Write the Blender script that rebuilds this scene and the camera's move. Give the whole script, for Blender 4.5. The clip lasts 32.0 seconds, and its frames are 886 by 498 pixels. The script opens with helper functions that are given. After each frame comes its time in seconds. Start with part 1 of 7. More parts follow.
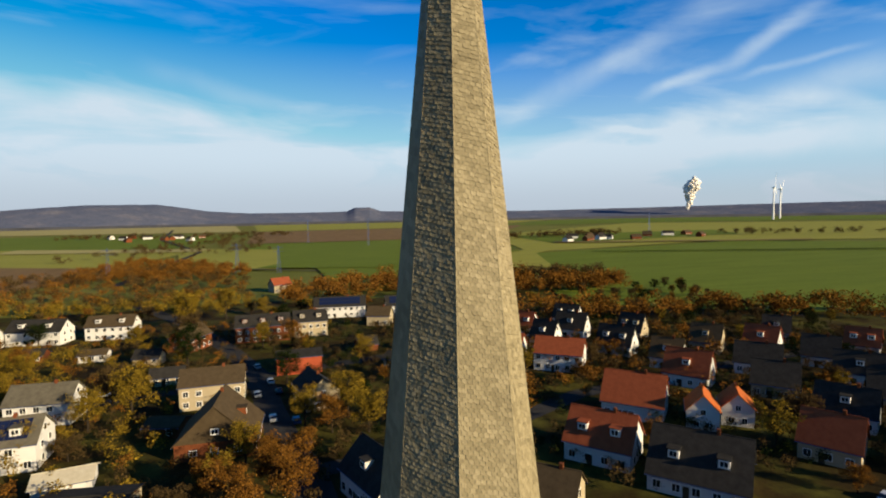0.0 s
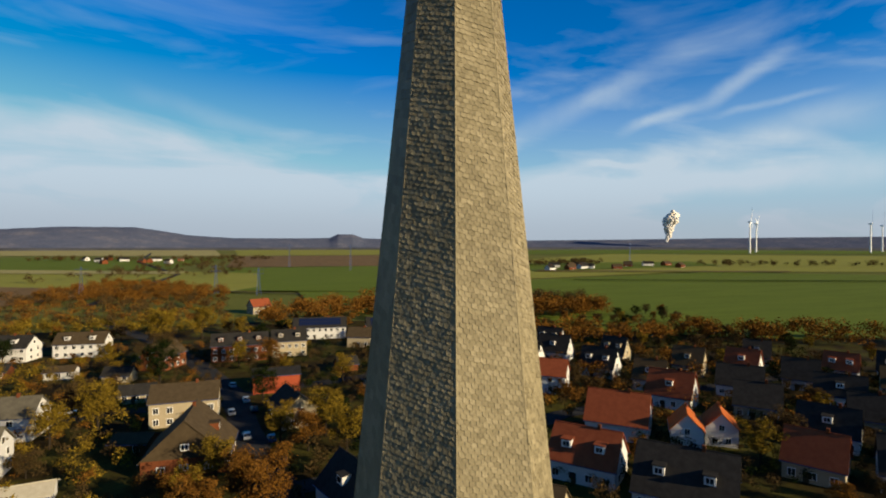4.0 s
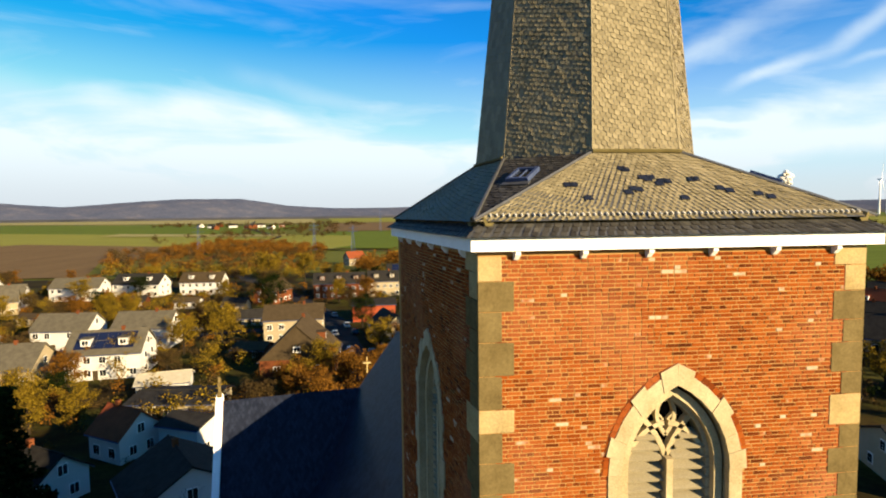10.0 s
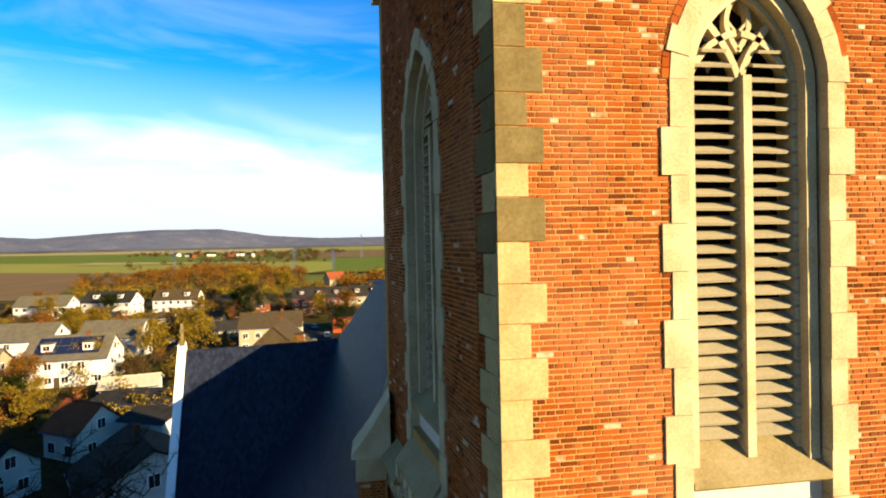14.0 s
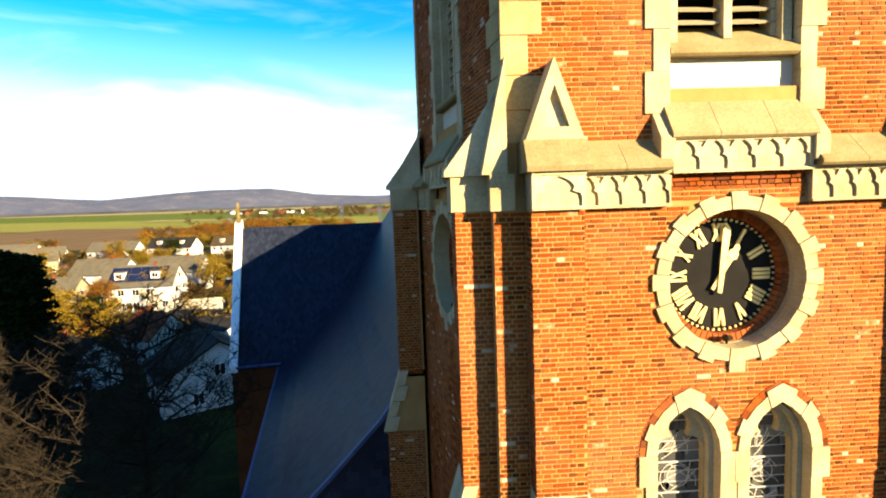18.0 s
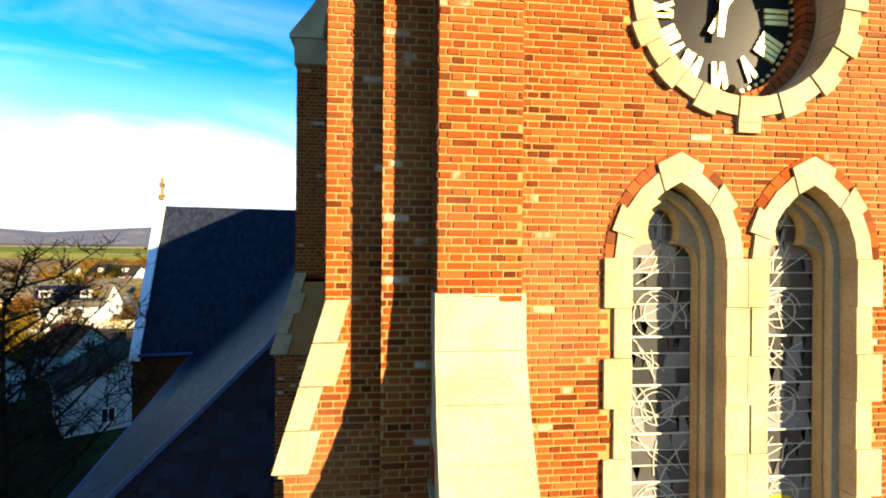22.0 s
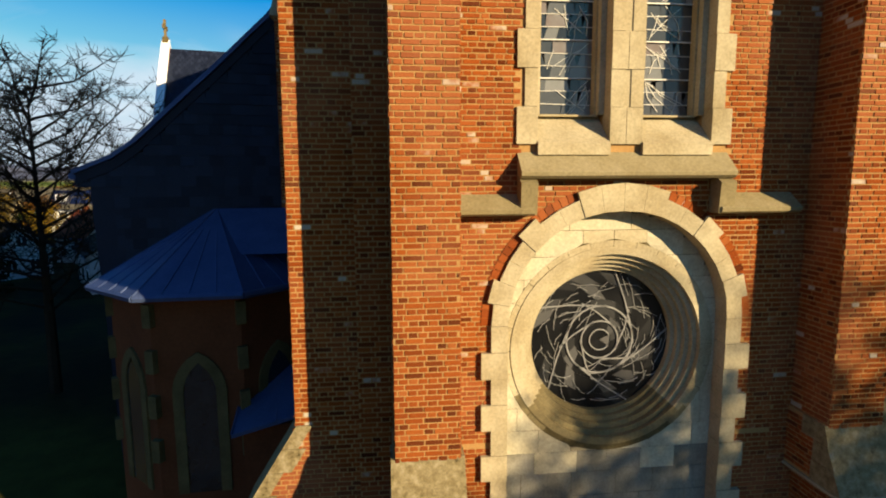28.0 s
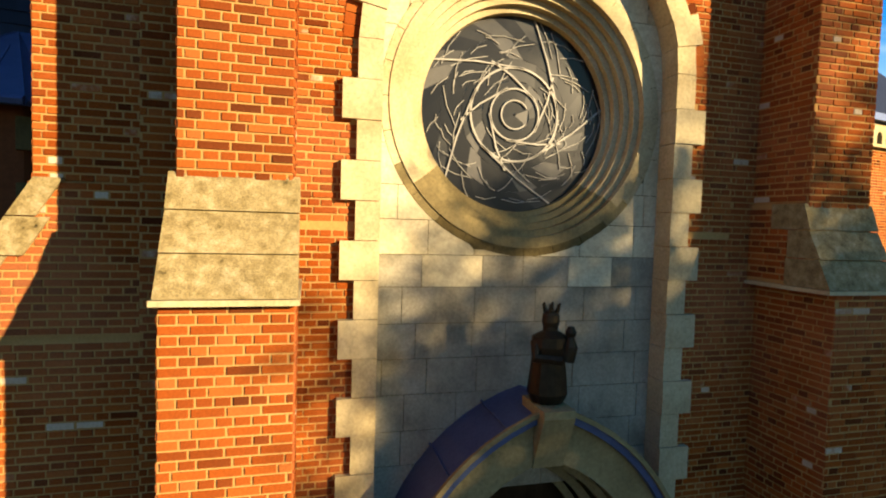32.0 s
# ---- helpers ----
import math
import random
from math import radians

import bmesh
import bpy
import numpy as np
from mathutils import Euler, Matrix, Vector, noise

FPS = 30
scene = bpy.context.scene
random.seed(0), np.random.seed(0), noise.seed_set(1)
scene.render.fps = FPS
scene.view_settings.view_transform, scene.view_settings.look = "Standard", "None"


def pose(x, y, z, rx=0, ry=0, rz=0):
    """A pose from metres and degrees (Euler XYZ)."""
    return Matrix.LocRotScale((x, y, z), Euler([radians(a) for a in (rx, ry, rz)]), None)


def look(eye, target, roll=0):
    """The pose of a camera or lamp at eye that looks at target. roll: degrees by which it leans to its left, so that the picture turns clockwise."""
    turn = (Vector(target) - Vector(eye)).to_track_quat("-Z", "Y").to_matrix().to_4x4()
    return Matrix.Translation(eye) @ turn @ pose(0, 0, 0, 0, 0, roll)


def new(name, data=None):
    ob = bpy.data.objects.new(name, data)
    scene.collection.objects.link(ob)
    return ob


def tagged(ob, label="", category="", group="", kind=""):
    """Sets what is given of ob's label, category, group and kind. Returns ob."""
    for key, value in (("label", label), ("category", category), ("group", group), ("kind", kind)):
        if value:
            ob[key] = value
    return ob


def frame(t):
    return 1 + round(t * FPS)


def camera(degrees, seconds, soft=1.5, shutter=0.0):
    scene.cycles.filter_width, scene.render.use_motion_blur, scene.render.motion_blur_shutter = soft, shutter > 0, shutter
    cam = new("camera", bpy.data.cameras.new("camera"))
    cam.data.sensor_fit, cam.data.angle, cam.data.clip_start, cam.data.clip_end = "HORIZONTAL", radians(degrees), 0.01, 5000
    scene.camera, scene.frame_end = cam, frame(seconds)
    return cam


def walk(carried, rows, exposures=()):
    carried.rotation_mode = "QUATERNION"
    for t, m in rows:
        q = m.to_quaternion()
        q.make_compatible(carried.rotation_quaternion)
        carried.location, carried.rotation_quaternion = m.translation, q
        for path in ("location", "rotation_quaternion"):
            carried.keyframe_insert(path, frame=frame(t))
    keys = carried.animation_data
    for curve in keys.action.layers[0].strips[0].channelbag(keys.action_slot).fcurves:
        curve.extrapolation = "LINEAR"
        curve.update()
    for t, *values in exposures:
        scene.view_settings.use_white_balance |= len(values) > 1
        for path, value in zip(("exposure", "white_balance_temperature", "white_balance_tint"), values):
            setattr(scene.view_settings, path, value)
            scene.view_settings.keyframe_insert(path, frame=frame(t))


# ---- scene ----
cam = camera(79.7, 32.0, 2.0)
# seconds, stops, kelvin, tint
EXPOSURES = [(0.0, 0.98, 6400, 10), (2.2, 1.05, 6350, 10), (3.0, 0.71, 6300, 10), (3.5, 0.66, 6300, 10), (6.0, 1.38, 6600, 10), (9.0, 1.36, 6800, 10), (10.0, 1.44, 6950, 10), (11.0, 1.76, 7100, 10), (14.0, 1.76, 7100, 10), (15.0, 1.46, 7100, 10), (15.5, 1.5, 7100, 10), (17.5, 2.31, 7100, 10), (18.2, 2.1, 7000, 10), (19.0, 1.66, 7000, 10), (20.0, 1.63, 7000, 10), (21.5, 1.87, 7000, 10), (22.5, 2.53, 6800, 10), (23.2, 2.98, 6700, 10), (24.5, 3.5, 6600, 10), (26.5, 1.85, 6600, 10), (27.0, 1.69, 6600, 10), (28.0, 1.1, 6400, 10), (29.0, 0.82, 6600, 10), (30.0, 0.92, 7300, 10), (30.8, 1.33, 7400, 10), (32.0, 1.82, 7400, 10)]
PATH = [
    (0, (-3.657, -8.377, 48.175), (-3.201, -6.434, 48.047), -1.0),
    (0.5, (-3.768, -9.527, 47.424), (-3.305, -7.599, 47.166), -0.4),
    (1, (-3.688, -10.143, 46.726), (-3.208, -8.221, 46.451), 0.4),
    (1.5, (-3.518, -10.372, 46.126), (-3.017, -8.447, 45.913), 1.1),
    (2, (-3.387, -10.329, 45.644), (-2.813, -8.426, 45.424), 2.2),
    (2.5, (-3.347, -10.042, 45.467), (-2.756, -8.166, 45.105), 2.7),
    (3, (-3.347, -9.085, 45.466), (-2.803, -7.162, 45.373), 2.4),
    (3.5, (-3.405, -7.704, 45.256), (-2.871, -5.777, 45.252), 1.2),
    (5.5, (-5.451, -7.142, 41.682), (-4.948, -5.211, 41.559), -2.8),
    (6, (-5.742, -7.225, 40.540), (-5.214, -5.302, 40.386), -2.8),
    (6.5, (-5.872, -7.372, 39.592), (-5.390, -5.440, 39.409), -2.0),
    (7, (-6.0, -8.016, 39.032), (-5.685, -6.052, 38.832), -2.0),
    (7.5, (-5.93, -8.219, 38.232), (-5.772, -6.236, 38.018), -2.2),
    (8, (-5.915, -8.671, 37.354), (-5.781, -6.686, 37.146), -2.0),
    (8.5, (-5.776, -8.927, 36.491), (-5.622, -6.943, 36.293), -1.7),
    (9, (-5.586, -9.193, 35.658), (-5.42, -7.213, 35.429), -1.5),
    (9.5, (-5.442, -9.259, 34.786), (-5.255, -7.277, 34.602), -0.9),
    (10, (-5.26, -9.181, 33.886), (-5.06, -7.196, 33.753), -0.7),
    (10.5, (-5.075, -9.017, 33.027), (-4.893, -7.03, 32.893), -0.5),
    (11, (-4.891, -8.813, 32.15), (-4.728, -6.823, 32.03), -0.7),
    (11.5, (-4.721, -8.609, 31.257), (-4.526, -6.624, 31.113), -0.1),
    (12, (-4.646, -8.289, 30.308), (-4.442, -6.307, 30.131), 0.4),
    (12.5, (-4.697, -7.941, 29.468), (-4.506, -5.956, 29.328), 0.6),
    (13, (-4.857, -7.393, 28.6), (-4.683, -5.4, 28.579), 0.2),
    (13.5, (-5.037, -6.951, 27.756), (-4.856, -4.959, 27.737), -0.3),
    (14, (-5.349, -6.69, 26.85), (-5.078, -4.709, 26.828), -1.2),
    (14.5, (-5.658, -6.549, 25.97), (-5.419, -4.563, 25.935), -1.9),
    (15, (-6.063, -6.675, 25.217), (-6.076, -4.676, 25.158), -3.8),
    (15.5, (-6.318, -6.976, 24.159), (-6.323, -4.977, 24.091), -2.6),
    (17.5, (-5.624, -8.416, 21.761), (-5.52, -6.43, 21.553), -2.9),
    (18, (-5.116, -8.367, 21.234), (-5.021, -6.377, 21.057), -2.0),
    (18.5, (-4.541, -8.139, 20.743), (-4.446, -6.144, 20.637), -1.4),
    (19, (-3.961, -7.89, 20.18), (-3.838, -5.896, 20.083), 0.1),
    (19.5, (-3.626, -7.492, 19.673), (-3.437, -5.503, 19.593), 1.1),
    (20, (-3.465, -6.983, 19.113), (-3.267, -4.994, 19.053), 1.1),
    (20.5, (-3.468, -6.494, 18.569), (-3.253, -4.506, 18.534), 0.6),
    (21, (-3.581, -6.061, 18.055), (-3.343, -4.075, 18.035), 0.5),
    (21.5, (-3.746, -5.735, 17.538), (-3.503, -3.75, 17.534), 0.0),
    (22, (-3.964, -5.462, 17.012), (-3.723, -3.477, 17.017), 0.5),
    (22.5, (-4.266, -5.328, 16.477), (-4.01, -3.344, 16.487), 0.1),
    (23, (-4.645, -5.345, 15.942), (-4.365, -3.365, 15.944), -1.4),
    (23.5, (-5.022, -5.41, 15.381), (-4.756, -3.428, 15.355), -2.5),
    (24, (-5.183, -5.535, 14.972), (-4.997, -3.544, 14.925), -2.9),
    (24.5, (-5.243, -6.15, 14.527), (-5.067, -4.161, 14.415), -3.2),
    (26.5, (-4.569, -7.519, 12.331), (-4.49, -5.531, 12.131), -1.8),
    (27, (-4.204, -7.537, 11.747), (-4.066, -5.551, 11.557), -2.2),
    (27.5, (-3.89, -7.701, 11.165), (-3.698, -5.722, 10.954), -0.8),
    (28, (-3.468, -7.695, 10.623), (-3.261, -5.722, 10.372), -0.3),
    (28.5, (-3.123, -7.576, 10.036), (-2.839, -5.605, 9.849), 0.9),
    (29, (-2.891, -7.389, 9.484), (-2.536, -5.43, 9.288), 1.3),
    (29.5, (-2.602, -7.117, 9.079), (-2.263, -5.161, 8.836), 1.2),
    (30, (-2.446, -6.772, 8.491), (-2.072, -4.813, 8.338), 1.4),
    (30.5, (-2.334, -6.459, 8.068), (-1.925, -4.508, 7.901), 1.7),
    (31, (-2.331, -6.211, 7.587), (-1.867, -4.28, 7.345), 1.9),
    (31.5, (-2.392, -5.925, 7.163), (-1.873, -4.012, 6.894), 1.8),
    (32, (-2.438, -5.617, 6.678), (-1.941, -3.682, 6.58), 1.7),
]
walk(cam, [(t, look(eye, target, roll)) for t, eye, target, roll in PATH], EXPOSURES)


# ---- light ----
SUN_AZ, SUN_EL = radians(133.5), radians(17)
world = bpy.data.worlds.new("sky")
scene.world = world
world.use_nodes = True
wn, wl = world.node_tree.nodes, world.node_tree.links
wn.clear()
w_out, w_bg, w_sky = wn.new("ShaderNodeOutputWorld"), wn.new("ShaderNodeBackground"), wn.new("ShaderNodeTexSky")
w_sky.sky_type, w_sky.sun_disc, w_sky.sun_elevation, w_sky.sun_rotation = "NISHITA", False, SUN_EL, SUN_AZ
w_sky.altitude, w_sky.air_density, w_sky.dust_density, w_sky.ozone_density = 150, 1.0, 0.25, 3.0
w_bg.inputs["Strength"].default_value = 0.05
w_tc, w_map = wn.new("ShaderNodeTexCoord"), wn.new("ShaderNodeMapping")
w_map.inputs["Rotation"].default_value = (0, radians(14), radians(-20))
w_map.inputs["Scale"].default_value = (1.2, 2.6, 7.0)
w_noise = wn.new("ShaderNodeTexNoise")
w_noise.inputs["Scale"].default_value, w_noise.inputs["Detail"].default_value, w_noise.inputs["Roughness"].default_value = 1.6, 7, 0.52
w_noise.inputs["Distortion"].default_value = 0.6
w_ramp = wn.new("ShaderNodeValToRGB")
w_ramp.color_ramp.elements[0].position, w_ramp.color_ramp.elements[1].position = 0.46, 0.78
w_sep = wn.new("ShaderNodeSeparateXYZ")
w_low = wn.new("ShaderNodeMapRange")
for k, v in zip(("From Min", "From Max", "To Min", "To Max"), (0.0, 0.40, 0.85, 0.0)):
    w_low.inputs[k].default_value = v
w_haze = wn.new("ShaderNodeMapRange")
for k, v in zip(("From Min", "From Max", "To Min", "To Max"), (0.02, 0.30, 0.85, 0.0)):
    w_haze.inputs[k].default_value = v
w_add = wn.new("ShaderNodeMath"); w_add.operation = "MULTIPLY_ADD"; w_add.use_clamp = True
w_max = wn.new("ShaderNodeMath"); w_max.operation = "MULTIPLY"; w_max.use_clamp = True
w_mix = wn.new("ShaderNodeMix"); w_mix.data_type = "RGBA"
w_mix.inputs["B"].default_value = (6.3, 7.5, 8.4, 1)
w_hsv = wn.new("ShaderNodeHueSaturation")
w_hsv.inputs["Saturation"].default_value = 1.45
wl.new(w_tc.outputs["Generated"], w_map.inputs["Vector"])
wl.new(w_map.outputs["Vector"], w_noise.inputs["Vector"])
wl.new(w_noise.outputs["Fac"], w_ramp.inputs["Fac"])
wl.new(w_tc.outputs["Generated"], w_sep.inputs["Vector"])
wl.new(w_sep.outputs["Z"], w_low.inputs["Value"])
wl.new(w_sep.outputs["Z"], w_haze.inputs["Value"])
w_sum = wn.new("ShaderNodeMath"); w_sum.operation = "ADD"
w_sum.inputs[1].default_value = 0.25
wl.new(w_low.outputs["Result"], w_sum.inputs[0])
wl.new(w_ramp.outputs["Color"], w_add.inputs[0])
wl.new(w_sum.outputs["Value"], w_add.inputs[1])
wl.new(w_haze.outputs["Result"], w_add.inputs[2])
wl.new(w_sky.outputs["Color"], w_hsv.inputs["Color"])
w_blue = wn.new("ShaderNodeMix"); w_blue.data_type, w_blue.blend_type = "RGBA", "MULTIPLY"
w_blue.inputs["Factor"].default_value = 1.0
w_blue.inputs["B"].default_value = (0.26, 1.42, 1.75, 1)
wl.new(w_hsv.outputs["Color"], w_blue.inputs["A"])
w_cap = wn.new("ShaderNodeMix"); w_cap.data_type, w_cap.blend_type = "RGBA", "DARKEN"
w_cap.inputs["Factor"].default_value = 1.0
w_cap.inputs["B"].default_value = (3.0, 5.0, 7.0, 1)
wl.new(w_blue.outputs["Result"], w_cap.inputs["A"])
wl.new(w_cap.outputs["Result"], w_mix.inputs["A"])


def w_math(op, a, b=None, clamp=False):
    n = wn.new("ShaderNodeMath")
    n.operation, n.use_clamp = op, clamp
    for k, v in enumerate((a, b)):
        if isinstance(v, (int, float)):
            n.inputs[k].default_value = v
        elif v is not None:
            wl.new(v, n.inputs[k])
    return n.outputs["Value"]


def w_dot(vec, axis):
    n = wn.new("ShaderNodeVectorMath")
    n.operation = "DOT_PRODUCT"
    wl.new(vec, n.inputs[0])
    n.inputs[1].default_value = axis
    return n.outputs["Value"]


def w_step(value, lo, hi, a=0.0, b=1.0):
    n = wn.new("ShaderNodeMapRange")
    n.interpolation_type = "SMOOTHSTEP"
    for k, v in zip(("From Min", "From Max", "To Min", "To Max"), (lo, hi, a, b)):
        n.inputs[k].default_value = v
    wl.new(value, n.inputs["Value"])
    return n.outputs["Result"]


# old contrails and cirrus streaks: way to each end, half width, density
STREAKS = [((0.3338, 0.9275, 0.1683), (0.6082, 0.7291, 0.314), 0.02, 0.3),
           ((0.5728, 0.7621, 0.3017), (0.6512, 0.6967, 0.3008), 0.022, 0.22),
           ((0.5506, 0.811, 0.1976), (0.6419, 0.7302, 0.2339), 0.01, 0.62),
           ((0.6422, 0.7305, 0.2323), (0.7106, 0.637, 0.2987), 0.013, 0.5),
           ((0.657, 0.7231, 0.2134), (0.7635, 0.6037, 0.2294), 0.006, 0.3),
           ((0.4886, 0.86, 0.1473), (0.59, 0.7966, 0.1316), 0.006, 0.38),
           ((0.5828, 0.8017, 0.1332), (0.804, 0.5594, 0.2016), 0.024, 0.4),
           ((0.4033, 0.9106, 0.0904), (0.8234, 0.5557, 0.1151), 0.026, 0.55),
           ((0.7011, 0.6914, 0.1746), (0.7892, 0.5986, 0.1376), 0.012, 0.4),
           ((-0.3512, 0.9163, 0.1925), (-0.0374, 0.9916, 0.1241), 0.022, 0.34),
           ((-0.262, 0.935, 0.2391), (0.043, 0.9843, 0.1714), 0.016, 0.16),
           ((-0.4614, 0.8668, 0.189), (-0.2325, 0.962, 0.1429), 0.02, 0.3)]
w_ruffle = wn.new("ShaderNodeTexNoise")
w_ruffle.inputs["Scale"].default_value, w_ruffle.inputs["Detail"].default_value = 9.0, 5
wl.new(w_tc.outputs["Generated"], w_ruffle.inputs["Vector"])
w_bent = wn.new("ShaderNodeVectorMath")
w_bent.operation = "MULTIPLY_ADD"
wl.new(w_ruffle.outputs["Color"], w_bent.inputs[0])
w_bent.inputs[1].default_value, w_bent.inputs[2].default_value = (0.03, 0.03, 0.03), (-0.015, -0.015, -0.015)
w_way = wn.new("ShaderNodeVectorMath")
wl.new(w_tc.outputs["Generated"], w_way.inputs[0])
wl.new(w_bent.outputs["Vector"], w_way.inputs[1])
w_total = w_add.outputs["Value"]
w_grain = w_step(w_ruffle.outputs["Fac"], 0.25, 0.7, 0.45, 1.0)
for a, b, width, dense in STREAKS:
    a, b = Vector(a), Vector(b)
    along, off = (b - a).normalized(), a.cross(b).normalized()
    line = w_step(w_math("ABSOLUTE", w_dot(w_way.outputs["Vector"], off)), 0.0, width * 1.6, dense, 0.0)
    s0, s1 = a.dot(along), b.dot(along)
    line = w_math("MULTIPLY", line, w_step(w_dot(w_way.outputs["Vector"], along), s0 - 0.03, s0 + 0.04))
    line = w_math("MULTIPLY", line, w_step(w_dot(w_way.outputs["Vector"], along), s1 - 0.06, s1 + 0.03, 1.0, 0.0))
    w_total = w_math("ADD", w_total, w_math("MULTIPLY", line, w_grain), True)
# the low cloud bank
BANK = ((-0.5591, 0.804, 0.2024), (-0.0129, 0.9905, 0.137))
w_edge = w_step(w_dot(w_way.outputs["Vector"], Vector(BANK[0]).cross(Vector(BANK[1])).normalized()), -0.03, 0.03)
w_total = w_math("ADD", w_total, w_math("MULTIPLY", w_edge, 0.22), True)
wl.new(w_total, w_mix.inputs["Factor"])
w_dull = wn.new("ShaderNodeMix"); w_dull.data_type = "RGBA"
w_dull.inputs["B"].default_value = (4.3, 4.8, 5.5, 1)
wl.new(w_mix.outputs["Result"], w_dull.inputs["A"])
wl.new(w_step(w_sep.outputs["Z"], 0.0, 0.12, 0.65, 0.0), w_dull.inputs["Factor"])
wl.new(w_dull.outputs["Result"], w_bg.inputs["Color"])
wl.new(w_bg.outputs["Background"], w_out.inputs["Surface"])

sun = new("sun", bpy.data.lights.new("sun", "SUN"))
sun.data.energy, sun.data.angle, sun.data.color = 6.0, radians(0.5), (1.0, 0.80, 0.50)
SUN_DIR = Vector((math.sin(SUN_AZ) * math.cos(SUN_EL), math.cos(SUN_AZ) * math.cos(SUN_EL), math.sin(SUN_EL)))
sun.matrix_world = look(SUN_DIR * 200, (0, 0, 0))


# ---- materials ----
def nodes_of(name):
    m = bpy.data.materials.new(name)
    m.use_nodes = True
    n, l = m.node_tree.nodes, m.node_tree.links
    return m, n, l, n["Principled BSDF"]


def ramp_of(n, stops):
    r = n.new("ShaderNodeValToRGB")
    e = r.color_ramp.elements
    e[0].position, e[0].color = stops[0][0], (*stops[0][1], 1)
    e[1].position, e[1].color = stops[-1][0], (*stops[-1][1], 1)
    for p, c in stops[1:-1]:
        x = e.new(p)
        x.color = (*c, 1)
    return r


def noise_of(n, l, scale, detail=6, rough=0.6, coord="Object", squash=(1, 1, 1)):
    tc, mp, no = n.new("ShaderNodeTexCoord"), n.new("ShaderNodeMapping"), n.new("ShaderNodeTexNoise")
    mp.inputs["Scale"].default_value = squash
    no.inputs["Scale"].default_value, no.inputs["Detail"].default_value, no.inputs["Roughness"].default_value = scale, detail, rough
    l.new(tc.outputs[coord], mp.inputs["Vector"])
    l.new(mp.outputs["Vector"], no.inputs["Vector"])
    return no


BASE_DIM = 0.45     # most base colours scaled down to deepen shade; raised exposure makes up for it
# left unscaled; the two far names hold haze in their colour
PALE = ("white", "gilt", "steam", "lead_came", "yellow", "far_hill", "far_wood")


def surface(name, stops, scale=3.0, fine=40.0, fine_amount=0.35, rough=0.85, metal=0.0, bump=0.2, vary=None, vary_amount=0.6, squash=(1, 1, 1), dist=0.01, spec=0.04, patch=None):
    """Colour from a large noise through stops, darkened and lightened by a fine noise; vary: 'island' or 'object'."""
    m, n, l, b = nodes_of(name)
    if not name.startswith(PALE):
        stops = [(p, tuple(v * BASE_DIM for v in c)) for p, c in stops]
    big = noise_of(n, l, scale, 5, 0.6, squash=squash)
    small = noise_of(n, l, fine, 4, 0.7)
    r = ramp_of(n, stops)
    if vary:
        src = n.new("ShaderNodeNewGeometry" if vary == "island" else "ShaderNodeObjectInfo")
        mix = n.new("ShaderNodeMix")
        mix.inputs["Factor"].default_value = vary_amount
        l.new(big.outputs["Fac"], mix.inputs["A"])
        l.new(src.outputs["Random Per Island" if vary == "island" else "Random"], mix.inputs["B"])
        l.new(mix.outputs["Result"], r.inputs["Fac"])
    else:
        l.new(big.outputs["Fac"], r.inputs["Fac"])
    colour = r.outputs["Color"]
    if patch:
        tint, size, most = patch
        wide = noise_of(n, l, size, 3, 0.55)
        lim = n.new("ShaderNodeMapRange")
        for k, v in zip(("From Min", "From Max", "To Min", "To Max"), (0.45, 0.72, 0.0, most)):
            lim.inputs[k].default_value = v
        l.new(wide.outputs["Fac"], lim.inputs["Value"])
        bloom = n.new("ShaderNodeMix")
        bloom.data_type = "RGBA"
        bloom.inputs["B"].default_value = (*tint, 1)
        l.new(lim.outputs["Result"], bloom.inputs["Factor"])
        l.new(colour, bloom.inputs["A"])
        colour = bloom.outputs["Result"]
    mul = n.new("ShaderNodeMix")
    mul.data_type, mul.blend_type = "RGBA", "OVERLAY"
    mul.inputs["Factor"].default_value = fine_amount
    l.new(colour, mul.inputs["A"])
    l.new(small.outputs["Fac"], mul.inputs["B"])
    l.new(mul.outputs["Result"], b.inputs["Base Color"])
    b.inputs["Roughness"].default_value, b.inputs["Metallic"].default_value = rough, metal
    b.inputs["Specular IOR Level"].default_value = spec
    if bump:
        bp = n.new("ShaderNodeBump")
        bp.inputs["Strength"].default_value, bp.inputs["Distance"].default_value = bump, dist
        l.new(small.outputs["Fac"], bp.inputs["Height"])
        l.new(bp.outputs["Normal"], b.inputs["Normal"])
    return m


BRICKS = [(0.0, (0.06, 0.015, 0.006)), (0.10, (0.15, 0.034, 0.009)), (0.26, (0.34, 0.072, 0.013)), (0.6, (0.44, 0.100, 0.017)), (0.82, (0.51, 0.133, 0.025)), (0.890, (0.54, 0.16, 0.04)), (0.906, (0.80, 0.66, 0.48)), (1.0, (0.86, 0.74, 0.56))]
M_BRICK = surface("brick_red", BRICKS, 1.2, 60, 0.45, 0.9, bump=0.4, vary="island", vary_amount=0.82, dist=0.004, patch=((0.27, 0.105, 0.05), 0.45, 0.55))
M_BRICK1 = surface("brick_red_single", BRICKS[:-2], 1.2, 60, 0.45, 0.9, bump=0.4, vary="object", vary_amount=0.82, dist=0.004, patch=((0.27, 0.105, 0.05), 0.45, 0.4))
M_MORTAR = surface("mortar", [(0.2, (0.54, 0.29, 0.095)), (0.8, (0.76, 0.45, 0.17))], 2, 50, 0.4, 0.95, bump=0.3)
